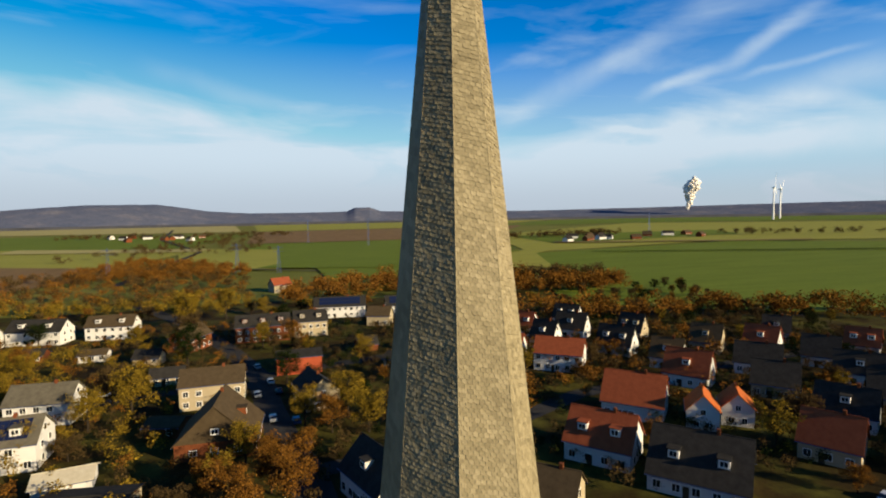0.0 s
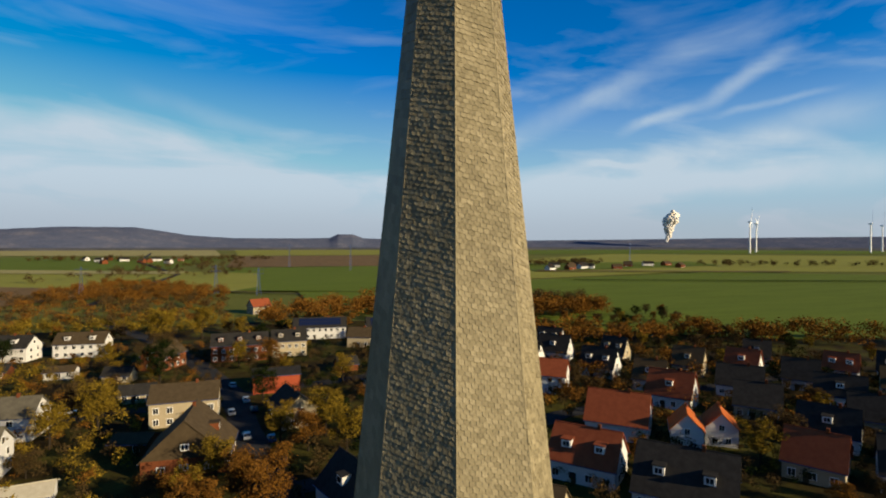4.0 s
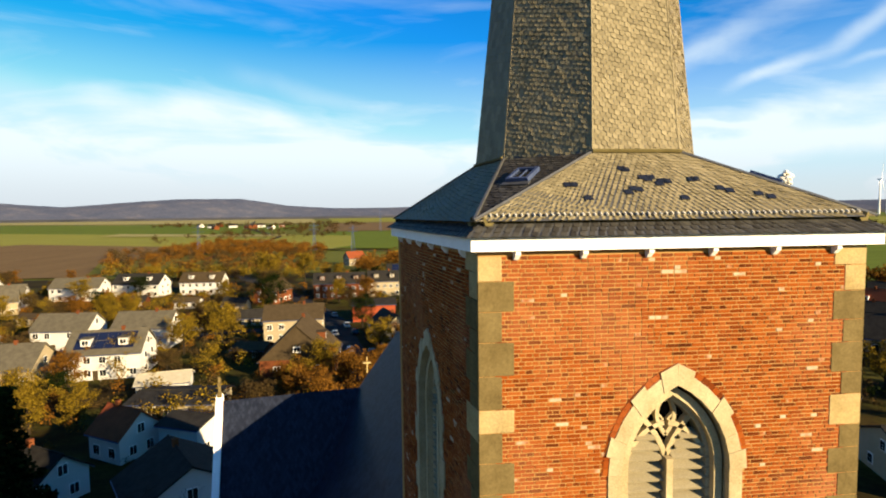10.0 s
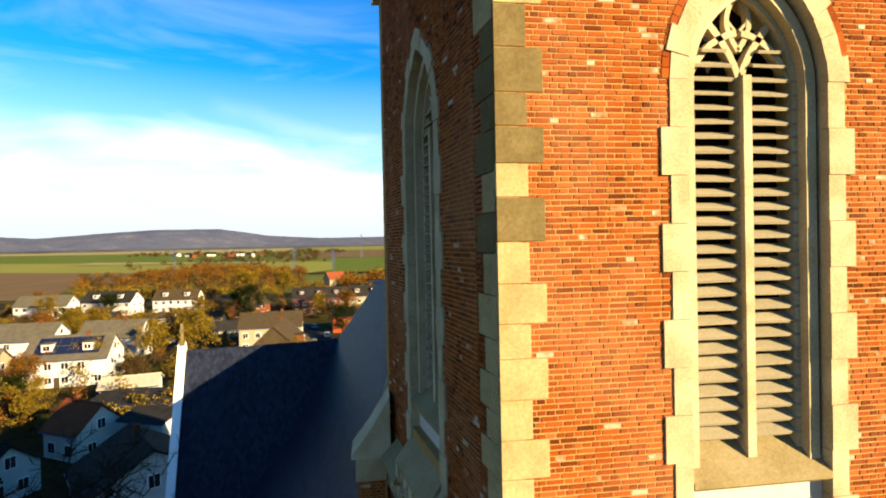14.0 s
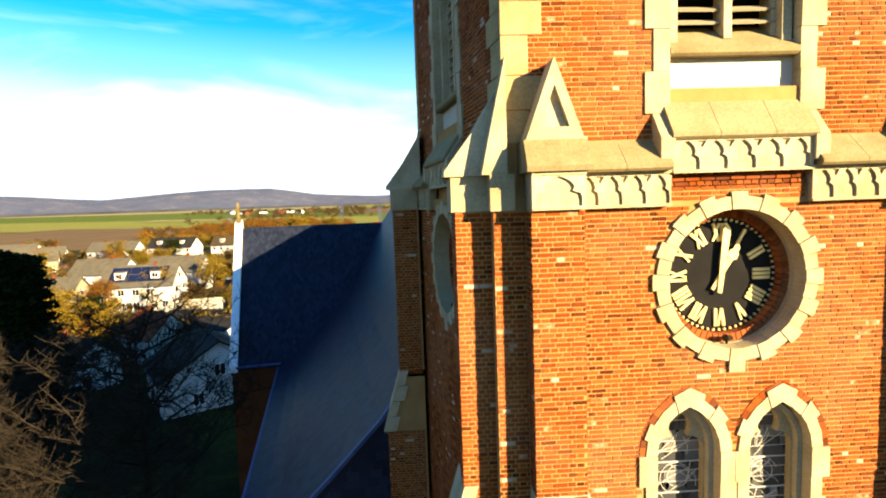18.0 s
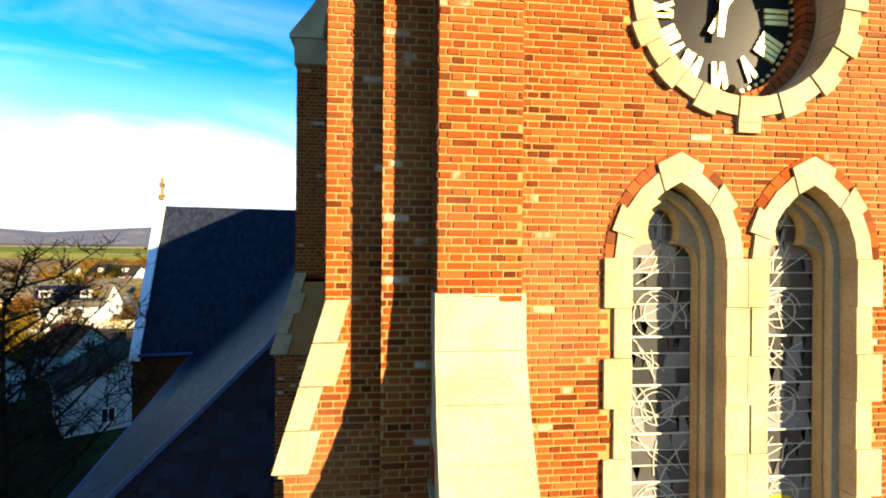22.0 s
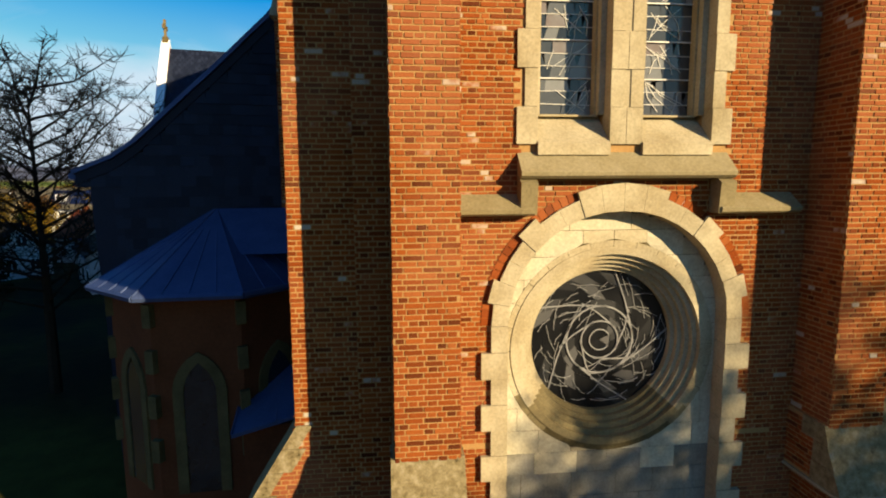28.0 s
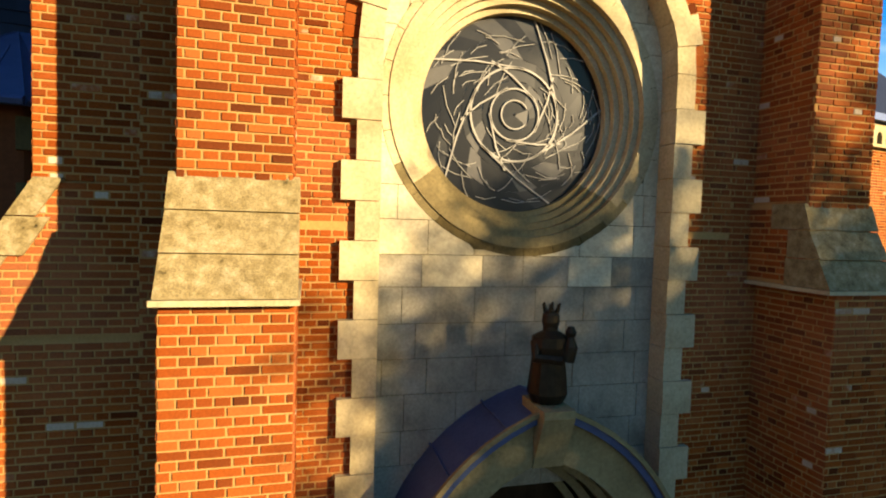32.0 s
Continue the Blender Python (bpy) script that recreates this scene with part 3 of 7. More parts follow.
def single_bricks(parent, m, u0, u1, z0, z1):
    """The same brickwork, each brick an object of its own; bricks of one width share a mesh."""
    shared = {}
    for a, z, w, h in brick_cells(u0, u1, z0, z1):
        key = round(w, 2)
        if key not in shared:
            bm = bmesh.new()
            box(bm, 0, key - 0.002, -0.009, 0.006, 0, h)
            bmesh.ops.bevel(bm, geom=[e for e in bm.edges if all(v.co.y < 0 for v in e.verts)], offset=0.003, segments=1, affect="EDGES")
            shared[key] = mesh_from(bm, "brick")
            shared[key].materials.append(M_BRICK1)
        ob = part("brick", shared[key], None, parent)
        ob.matrix_basis = m @ pose(a, brick_rng.uniform(-0.003, 0.003), z, 0, 0, brick_rng.uniform(-0.5, 0.5))


# ---- the church tower ----
HALF = 3.72          # half width of the upper stage
LOW = 3.85           # half width of the lower stages
TOWER_Y = HALF       # the tower's axis stands at (0, HALF)
IDENT = Matrix.Identity(4)
SKEW = 0.17          # the tower's plan leans: its sides run back a little to the left
SHEAR = Matrix(((1, -SKEW, 0, 0), (0, 1, 0, 0), (0, 0, 1, 0), (0, 0, 0, 1)))
SIDE_TURN = -90 + math.degrees(math.atan(SKEW))


def skewed(bm):
    bmesh.ops.transform(bm, matrix=SHEAR, verts=bm.verts)
    return bm


tower = thing("church_tower", "tall red brick church tower with pale sandstone dressings and slate spire", "tower")

W1 = dict(cx=0.0, hw=1.06, z0=23.55, zs=29.0, za=30.66)     # belfry window
W1_OPEN = dict(W1, z0=22.9)     # down to the foot of its apron
CLOCK = (0.0, 19.83)
W2 = [dict(cx=c, hw=0.535, z0=11.1, zs=16.95, za=17.76) for c in (-0.78, 0.78)]
NICHE = dict(cx=0.0, hw=1.74, z0=0.0, zs=8.5, za=10.2)


def hole(w, grow=0.0):
    return opening(w["cx"], w["hw"] + grow, w["z0"] - grow, w["zs"], w["za"] + grow * 1.25)


# takes the front's drawing to the left face
LEFT = pose(-HALF - SKEW * TOWER_Y, TOWER_Y, 0, 0, 0, SIDE_TURN) @ pose(0, HALF, 0)
# walls: front and left with their openings, right and back plain
def stage_walls(half, y_front, z0, z1, front_holes, left_holes, name):
    bm = bmesh.new()
    plate(bm, [(-half, z0), (half, z0), (half, z1), (-half, z1)], front_holes, y_front, y_front + 0.75)
    part(name, bm, M_MORTAR, tower)
    left = bmesh.new()
    d = HALF - y_front
    plate(left, [(-d + 0.75, z0), (d - 0.75, z0), (d - 0.75, z1), (-d + 0.75, z1)], left_holes, -half, -half + 0.75)
    ob = part(name, left, M_MORTAR, tower)
    ob.matrix_basis = LEFT
    part(name, skewed(boxes((half - 0.75, half, y_front + 0.75, 2 * HALF - y_front - 0.75, z0, z1), (-half, half, 2 * HALF - y_front - 0.75, 2 * HALF - y_front, z0, z1))), M_MORTAR, tower)


stage_walls(HALF, 0.0, 21.0, 33.3, [hole(W1_OPEN, 0.015)], [hole(W1_OPEN, 0.015)], "wall")
stage_walls(LOW, -0.13, 0.0, 21.3, [circle(*CLOCK, 1.14)] + [hole(w, 0.012) for w in W2] + [[(x, z + 0.001) for x, z in hole(NICHE)]], [circle(*CLOCK, 1.14)], "wall")
for zf in (10.5, 22.0):
    part("floor_slab", skewed(boxes((-LOW + 0.8, LOW - 0.8, 0.7, 2 * HALF - 0.7, zf, zf + 0.2))), M_MORTAR, tower)

# brickwork of the front and the left side
ring_w1 = opening(0, 1.30, 22.0, 29.0, 30.95)
brickwork(tower, IDENT, -HALF + 0.30, HALF - 0.30, 22.1, 33.15, [ring_w1])
brickwork(tower, LEFT @ pose(0, -HALF, 0), -HALF + 0.30, HALF - 0.30, 22.1, 33.15, [ring_w1])
ring_w2 = [opening(w["cx"], 0.75, 11.0, 16.95, 18.02) for w in W2]
ring_nic = opening(0, 1.96, 0.0, 8.5, 10.44)
ring_clk = circle(*CLOCK, 1.36)
band = [[(-1.58, 10.62), (1.58, 10.62), (1.55, 11.2), (-1.55, 11.2)]]
brickwork(tower, pose(0, -0.13, 0), -2.62, 2.62, 6.6, 21.05, ring_w2 + [ring_nic, ring_clk] + band + [[(-1.2, 21.0), (1.2, 21.0), (1.2, 21.7), (-1.2, 21.7)]])
brickwork(tower, pose(0, -0.13, 0), -1.1, 1.1, 21.05, 21.6)
part("wall_core", boxes((2.60, 3.1, -0.128, 0.05, 0.4, 21.05)), M_MORTAR, tower)
brickwork(tower, pose(0, -0.13, 0), 2.62, 3.1, 3.2, 21.05)
brickwork(tower, pose(0, -0.13, 0), 1.9, 2.62, 0.4, 6.6)
brickwork(tower, pose(0, -0.13, 0), -2.62, -1.9, 0.4, 6.6)
brickwork(tower, LEFT @ pose(0, -LOW, 0), -3.3, 2.9, 8.0, 21.05, [ring_clk])


# brickwork of the right and the back
for turn, px, py in ((90 + math.degrees(math.atan(SKEW)), HALF - SKEW * TOWER_Y, TOWER_Y), (180, -SKEW * 2 * HALF, 2 * HALF)):
    brickwork(tower, pose(px, py, 0, 0, 0, turn), -HALF, HALF, 22.35, 33.15)
for turn, px, py in ((90 + math.degrees(math.atan(SKEW)), LOW - SKEW * TOWER_Y, TOWER_Y), (180, -SKEW * (2 * HALF + 0.13), 2 * HALF + 0.13)):
    brickwork(tower, pose(px, py, 0, 0, 0, turn), -LOW + 0.02, LOW - 0.02, 8.0, 21.2)


def quoins(m, side, z0, z1, name="quoin"):
    """Corner stones, long and short by turns, on the edge at u = side * HALF."""
    z, k = z0, 0
    rng = random.Random(11 if side < 0 else 12)
    while z < z1 - 0.2:
        h = rng.uniform(0.42, 0.62)
        h = min(h, z1 - z)
        w = 0.64 if k % 2 else 0.42
        a, b = (-HALF - 0.012, -HALF + w) if side < 0 else (HALF - w, HALF + 0.012)
        bm = bmesh.new()
        box(bm, a, b, -0.016, 0.2, z + 0.006, z + h - 0.006)
        bmesh.ops.bevel(bm, geom=bm.edges, offset=0.008, segments=1, affect="EDGES")
        dark = 25.5 < z < 32.6 and k % 5 not in (0,) and z > 26.6
        ob = part(name, bm, M_STONE_DARK if dark else M_STONE_OCHRE, tower)
        ob.matrix_basis = m
        z += h
        k += 1


quoins(IDENT, -1, 22.1, 33.2)
quoins(IDENT, 1, 22.1, 33.2)
quoins(LEFT @ pose(0, -HALF, 0), 1, 22.1, 33.2)


def surround(parent, m, cx, hw, z0, zs, za, w_short, w_long, block, y0, y1, n=7, right_only=None, label=""):
    """Stone blocks round a pointed opening: jambs long and short by turns, then wedges up to a keystone."""
    for s in (-1, 1):
        z, k = z0, 0
        count = max(1, round((zs - z0) / block))
        h = (zs - z0) / count
        for k in range(count):
            w = w_long if (k % 2 == 0) else w_short
            if cx * s < 0:
                w = min(w, abs(cx) - hw - 0.004)
            bm = bmesh.new()
            a, b = sorted((cx + s * hw, cx + s * (hw + w)))
            yy = y0 - (0.012 if k % 2 == 0 else 0)
            box(bm, a, b, yy, y1, z0 + k * h + 0.004, z0 + (k + 1) * h - 0.004)
            ob = part("jamb_stone", bm, M_STONE, parent)
            ob.matrix_basis = m
    inner, = [arch(hw, zs, za, n)]
    outer_s, outer_l = arch(hw + w_short, zs, za + w_short * 1.15, n), arch(hw + w_long * 0.86, zs, za + w_long * 1.05, n)
    for i in range(len(inner) - 1):
        key = i in (n - 1, n)
        out = outer_l if (i % 3 == 1 or key) else outer_s
        e = 0.012
        q = [inner[i], inner[i + 1], out[i + 1], out[i]]
        c = Vector((sum(p[0] for p in q) / 4, sum(p[1] for p in q) / 4))
        q = [(cx + c.x + (p[0] - c.x) * (1 - e), c.y + (p[1] - c.y) * (1 - e)) for p in q]
        bm = bmesh.new()
        prism_xz(bm, q, y0 - (0.012 if out is outer_l else 0), y1)
        ob = part("voussoir", bm, M_STONE, parent)
        ob.matrix_basis = m


def belfry_window(m):
    """Belfry window: stone surround, splayed reveal, two lights of slats and Y tracery."""
    win = thing("belfry_window", "", "")
    win.parent = tower
    win.matrix_basis = m
    for k in ("label", "category"):
        if k in win:
            del win[k]
    w = W1
    surround(win, IDENT, 0, w["hw"], 22.5, w["zs"], w["za"], 0.26, 0.40, 0.62, -0.03, 0.16)
    # moulded inner order
    bm = bmesh.new()
    inn = [(-0.94, 23.6)] + arch(0.94, 29.0, 30.5, 10) + [(0.94, 23.6)]
    strip(bm, inn, 0.16, 0.14, 0.34)
    inn2 = [(-0.84, 23.6)] + arch(0.84, 29.0, 30.35, 10) + [(0.84, 23.6)]
    strip(bm, inn2, 0.10, 0.30, 0.62)
    part("reveal", bm, M_STONE, win)
    # tracery, bar by bar
    bars = [([(0, 23.7), (0, 29.15)], 0.13, 0.20, 0.52)]
    for s in (-1, 1):
        bars.append(([(s * (0.0 + 0.62 * (t ** 1.5)), 29.05 + 1.12 * t - 0.1 * t * t) for t in [i / 8 for i in range(9)]], 0.10, 0.36, 0.50))
        bars.append(([(s * (0.86 - 0.40 * t - 0.42 * t * t), 28.95 + 0.85 * math.sin(t * 1.45)) for t in [i / 8 for i in range(9)]], 0.09, 0.36, 0.50))
        bars.append(([(s * 0.18 * math.sin(math.pi * t), 29.55 + 0.85 * t) for t in [i / 10 for i in range(11)]], 0.075, 0.38, 0.48))
        bars.append(([(s * 0.2, 29.72), (s * 0.05, 29.86), (s * 0.2, 30.02)], 0.05, 0.39, 0.47))
    for pts, thick, ya, yb in bars:
        bm = bmesh.new()
        strip(bm, pts, thick, ya, yb)
        part("tracery_bar", bm, M_STONE, win)
    # slats
    rng = random.Random(5)
    for s in (-1, 1):
        z = 24.02
        while z < 29.75:
            half = 0.43
            if z > 28.9:
                half = 0.43 * max(0.05, 1 - ((z - 28.9) / 0.95) ** 1.6)
            c = s * (0.08 + 0.43) if z < 28.9 else s * (0.08 + 0.43 * (1 - 0.25 * (z - 28.9)))
            bm = bmesh.new()
            tilt = rng.uniform(-3.5, 3.5)
            box(bm, -half, half, -0.12, 0.13, -0.022, 0.022, pose(c, 0.40, z, 24 + tilt, rng.uniform(-0.8, 0.8), 0))
            part("slat", bm, M_WOOD, win)
            z += 0.205
    # dark sheet stands in for the shade behind the slats
    part("dark_sheet", boxes((-1.0, 1.0, 0.70, 0.72, 23.6, 30.6)), M_DARK, win)
    # sills below
    bm = bmesh.new()
    prism_yz(bm, [(-0.04, 23.42), (-0.04, 23.50), (0.62, 24.0), (0.62, 23.38), (0.0, 23.38)], -1.055, 1.055)
    part("sill", bm, M_STONE_WORN, win)
    bm = bmesh.new()
    box(bm, -1.06, 1.06, 0.16, 0.3, 22.88, 23.40)
    part("apron", bm, M_PALESTONE, win, "bright pale rendered apron panel")
    for xa, xb in ((-1.16, -0.42), (-0.412, 0.46), (0.468, 1.16)):
        bm = bmesh.new()
        prism_yz(bm, [(-0.31, 22.06), (-0.36, 22.10), (-0.36, 22.16), (0.16, 22.90), (0.30, 22.90), (0.30, 22.06)], xa, xb)
        part("weathering", bm, M_STONE_WORN, win)


belfry_window(IDENT)
belfry_window(LEFT @ pose(0, -HALF, 0))


def frieze(m, u0, u1, z0, count, y=-0.2):
    """A stone band with blind trefoil arches cut into it."""
    fr = thing("frieze", "", "")
    for k in ("label", "category"):
        if k in fr:
            del fr[k]
    fr.parent = tower
    fr.matrix_basis = m
    h = 0.56
    w = (u1 - u0) / count
    bm = bmesh.new()
    holes = []
    # trefoil-headed arches side by side, with sunk spandrels between their heads
    lobe = [(0.43, 0.045), (0.43, 0.17), (0.40, 0.235), (0.25, 0.275), (0.29, 0.33), (0.23, 0.405), (0.11, 0.46)]
    for i in range(count):
        c = u0 + (i + 0.5) * w
        holes.append([(c - x * w, z0 + z) for x, z in lobe] + [(c, z0 + 0.49)] + [(c + x * w, z0 + z) for x, z in lobe[::-1]])
        if i:
            holes.append([(c - 0.5 * w, z0 + 0.37), (c - 0.33 * w, z0 + 0.485), (c - 0.67 * w, z0 + 0.485)])
    plate(bm, [(u0, z0), (u1, z0), (u1, z0 + h), (u0, z0 + h)], holes, y, y + 0.04)
    part("panel", bm, M_STONE, fr)
    part("back", boxes((u0, u1, y + 0.04, y + 0.2, z0, z0 + h)), M_STONE, fr)
    for za, zb in ((z0 - 0.005, z0 + 0.03), (z0 + h - 0.055, z0 + h + 0.01)):
        part("fillet", boxes((u0 - 0.004, u1 + 0.004, y - 0.02, y - 0.001, za, zb)), M_STONE, fr)
    return fr


def string_course(m):
    frieze(m, -2.64, -1.14, 21.05, 4, -0.25)
    frieze(m, 1.14, 2.64, 21.05, 4, -0.25)
    frieze(m, -1.12, 1.12, 21.55, 5, -0.28)
    for a, b in ((-2.64, -1.18), (1.18, 2.64)):
        bm = bmesh.new()
        prism_yz(bm, [(-0.38, 21.60), (-0.42, 21.64), (-0.42, 21.70), (0.02, 22.12), (0.02, 21.60)], a, (a + b) / 2 - 0.004)
        part("coping", bm, M_STONE_WORN, tower).matrix_basis = m
        bm = bmesh.new()
        prism_yz(bm, [(-0.38, 21.60), (-0.42, 21.64), (-0.42, 21.70), (0.02, 22.12), (0.02, 21.60)], (a + b) / 2 + 0.004, b)
        part("coping", bm, M_STONE_WORN, tower).matrix_basis = m
    for s in (-1, 1):
        bm = bmesh.new()
        a, b = sorted((s * 1.12, s * 1.34))
        prism_yz(bm, [(-0.34, 21.7), (-0.34, 22.1), (0.05, 22.6), (0.05, 21.7)], a, b)
        ob = part("return_stone", bm, M_STONE, tower)
        ob.matrix_basis = m


string_course(IDENT)
string_course(LEFT @ pose(0, -HALF, 0))


def clock(m):
    ck = new("clock")
    ck.parent = tower
    ck.matrix_basis = m
    cx, cz = CLOCK
    n = 32
    for i in range(n):
        a0, a1 = 2 * math.pi * (i - 0.5) / n + 0.004, 2 * math.pi * (i + 0.5) / n - 0.004
        bm = bmesh.new()
        tooth = i % 2 == 0
        ring(bm, cx, cz, 1.13, 1.41 if tooth else 1.34, -0.19 if tooth else -0.175, 0.14, 3, a0, a1)
        part("ring_stone", bm, M_STONE, ck)
    bm = bmesh.new()
    box(bm, cx - 0.13, cx + 0.13, -0.182, 0.1, cz - 1.52, cz - 1.28)
    part("drip_stone", bm, M_STONE, ck)
    bm = bmesh.new()
    ring(bm, cx, cz, 1.12, 1.2, 0.14, 0.40, 64)
    part("reveal", bm, M_STONE, ck)
    for i in range(64):
        a0, a1 = 2 * math.pi * i / 64 + 0.008, 2 * math.pi * (i + 1) / 64 - 0.008
        bm = bmesh.new()
        ring(bm, cx, cz, 0.985, 1.115, 0.20, 0.40, 1, a0, a1)
        part("rim_brick", bm, M_BRICK1, ck)
    bm = bmesh.new()
    ring(bm, cx, cz, 0.02, 1.15, 0.38, 0.44, 64)
    part("dial", bm, M_BLACK, ck, "black round clock dial with gilt Roman numerals")
    y0, y1 = 0.345, 0.375
    bm = bmesh.new()
    for i in range(60):
        a = 2 * math.pi * i / 60
        ring(bm, cx + 0.945 * math.cos(a), cz + 0.945 * math.sin(a), 0.0005, 0.022, y0, y1, 6)
    part("minute_track", bm, M_GOLD, ck)["kind"] = "stuff"
    roman = ["XII", "I", "II", "III", "IIII", "V", "VI", "VII", "VIII", "IX", "X", "XI"]
    for i, txt in enumerate(roman):
        a = math.pi / 2 - 2 * math.pi * i / 12
        bm = bmesh.new()
        ws = {"I": 0.07, "V": 0.13, "X": 0.13}
        tot = sum(ws[c] for c in txt)
        u = -tot / 2
        ca, sa = math.cos(a), math.sin(a)

        def put(u, v):
            rad = 0.73 + v
            return (cx + rad * ca + u * sa, cz + rad * sa - u * ca)
        for c in txt:
            w = ws[c]
            c0, h = u + w / 2, 0.15
            if c == "I":
                strip(bm, [put(c0, -h), put(c0, h)], 0.05, y0, y1)
            elif c == "V":
                strip(bm, [put(c0 - w * 0.4, h), put(c0, -h)], 0.05, y0, y1)
                strip(bm, [put(c0 + w * 0.4, h), put(c0, -h)], 0.032, y0 + 0.002, y1)
            else:
                strip(bm, [put(c0 - w * 0.4, h), put(c0 + w * 0.4, -h)], 0.05, y0, y1)
                strip(bm, [put(c0 + w * 0.4, h), put(c0 - w * 0.4, -h)], 0.032, y0 + 0.002, y1)
            u += w
        part("numeral", bm, M_GOLD, ck, "gilt numeral " + txt)

    def hand(angle, length, tail, w, y):
        a = math.pi / 2 - angle
        d, nrm = Vector((math.cos(a), math.sin(a))), Vector((-math.sin(a), math.cos(a)))
        P = lambda s, t: (cx + d.x * s + nrm.x * t, cz + d.y * s + nrm.y * t)
        bm = bmesh.new()
        prism_xz(bm, [P(-tail, w * 0.55), P(length * 0.93, w), P(length, 0), P(length * 0.93, -w), P(-tail, -w * 0.55)], y, y + 0.02)
        return bm
    part("minute_hand", hand(radians(6), 0.86, 0.30, 0.065, 0.28), M_GOLD, ck)
    bm = hand(radians(31), 0.60, 0.28, 0.05, 0.31)
    ha = math.pi / 2 - radians(31)
    for rr, ww in ((0.40, 0.10),):
        hx, hz = cx + rr * math.cos(ha), cz + rr * math.sin(ha)
        prism_xz(bm, [(hx + ww * math.cos(ha + q), hz + ww * math.sin(ha + q)) for q in (0, 0.9, 2.0, math.pi, -2.0, -0.9)], 0.309, 0.33)
    part("hour_hand", bm, M_GOLD, ck)
    # small dark object of unknown kind, drawn as a lamp on a stem
    bm = bmesh.new()
    tube(bm, [(cx - 0.02, 0.10, cz - 1.12), (cx - 0.02, 0.06, cz - 1.03)], 0.02, 6)
    tube(bm, [(cx - 0.09, 0.02, cz - 1.0), (cx + 0.06, 0.10, cz - 1.03)], [0.06, 0.04], 10)
    part("floodlight", bm, M_BRONZE, ck, "small dark fitting under the dial")


clock(IDENT)
clock(LEFT @ pose(0, -HALF, 0))


def lancet(w):
    """A narrow pointed stained-glass window of the middle stage."""
    win = new("lancet_window")
    win.parent = tower
    cx, hw = w["cx"], w["hw"]
    surround(win, IDENT, cx, hw, 11.15, w["zs"], w["za"], 0.19, 0.305, 0.52, -0.165, 0.1, 5)
    bm = bmesh.new()
    strip(bm, [(cx - 0.49, 11.6)] + [(cx + x, z) for x, z in arch(0.49, 16.95, 17.66, 8)] + [(cx + 0.49, 11.6)], 0.09, 0.06, 0.20)
    part("reveal", bm, M_STONE, win)
    # tracery with a rounded head over two shoulders
    half = [(0.415, 11.61), (0.415, 16.88), (0.395, 16.98), (0.33, 17.06), (0.23, 17.10), (0.14, 17.11), (0.175, 17.17), (0.19, 17.26), (0.175, 17.36), (0.11, 17.46)]
    bm = bmesh.new()
    plate(bm, [(cx - 0.48, 11.58)] + [(cx + x, z) for x, z in arch(0.48, 16.95, 17.65, 8)] + [(cx + 0.48, 11.58)], [[(cx - x, z) for x, z in half] + [(cx, 17.52)] + [(cx + x, z) for x, z in half[::-1]]], 0.17, 0.31)
    part("tracery", bm, M_STONE, win)
    bm = bmesh.new()
    prism_yz(bm, [(-0.22, 11.16), (0.33, 11.62), (0.33, 11.0), (-0.22, 11.0)], cx - hw, cx + hw)
    part("sill", bm, M_STONE, win)
    # glass: small leaded pieces, panel by panel
    rng = random.Random(int(100 + 10 * cx))
    bm = bmesh.new()
    zs = [11.6 + 0.185 * i for i in range(33)]
    y = 0.325
    for i in range(32):
        us = sorted([cx - 0.43, cx + 0.43] + [cx + rng.uniform(-0.34, 0.34) for _ in range(3)])
        for a, b in zip(us, us[1:]):
            if b - a < 0.03:
                continue
            sk = rng.uniform(-0.07, 0.07)
            vs = [bm.verts.new(p) for p in ((a, y, zs[i]), (b, y, zs[i]), (min(b + sk, cx + 0.43), y, zs[i + 1]), (max(a + sk, cx - 0.43), y, zs[i + 1]))]
            bm.faces.new(vs)
    part("glass", bm, M_GLASS, win, "grey leaded glass with abstract figures")["kind"] = "stuff"
    part("glass_back", boxes((cx - 0.43, cx + 0.43, 0.336, 0.344, 11.5, 17.6)), M_PANE, win)
    bm = bmesh.new()
    y0, y1 = 0.312, 0.322
    for i in range(33):
        if i % 3:
            strip(bm, [(cx - 0.42, zs[i]), (cx + 0.42, zs[i] + rng.uniform(-0.02, 0.02))], 0.010, y0, y1)
    for p in range(11):
        zb = 11.6 + 0.555 * p
        for k in range(5):
            x0, x1 = cx + rng.uniform(-0.41, 0.41), cx + rng.uniform(-0.41, 0.41)
            z0, z1 = zb + rng.uniform(0.0, 0.2), zb + rng.uniform(0.35, 0.55)
            mx, mz = (x0 + x1) / 2 + rng.uniform(-0.08, 0.08), (z0 + z1) / 2
            strip(bm, [(x0, z0), (mx, mz), (x1, z1)], 0.009, y0, y1)
        if p in (4, 6, 8):
            ring(bm, cx + rng.uniform(-0.05, 0.05), zb + 0.28, 0.19, 0.199, y0, y1, 20)
            ring(bm, cx, zb + 0.25, 0.27, 0.279, y0, y1, 20, 0.3, 4.4)
    part("lead_came", bm, M_LEADLINE, win)["kind"] = "stuff"
    for p in range(1, 10):
        part("saddle_bar", boxes((cx - 0.43, cx + 0.43, 0.288, 0.308, 11.6 + 0.555 * p - 0.009, 11.6 + 0.555 * p + 0.009)), M_LEADLINE, win)
    bm = bmesh.new()
    ring(bm, cx, 13.82, 0.19, 0.33, 0.312, 0.32, 16, 0.35, math.pi - 0.35)
    part("yellow_pane", bm, M_GLASS_Y, win, "bright yellow curved glass piece")
    bm = bmesh.new()
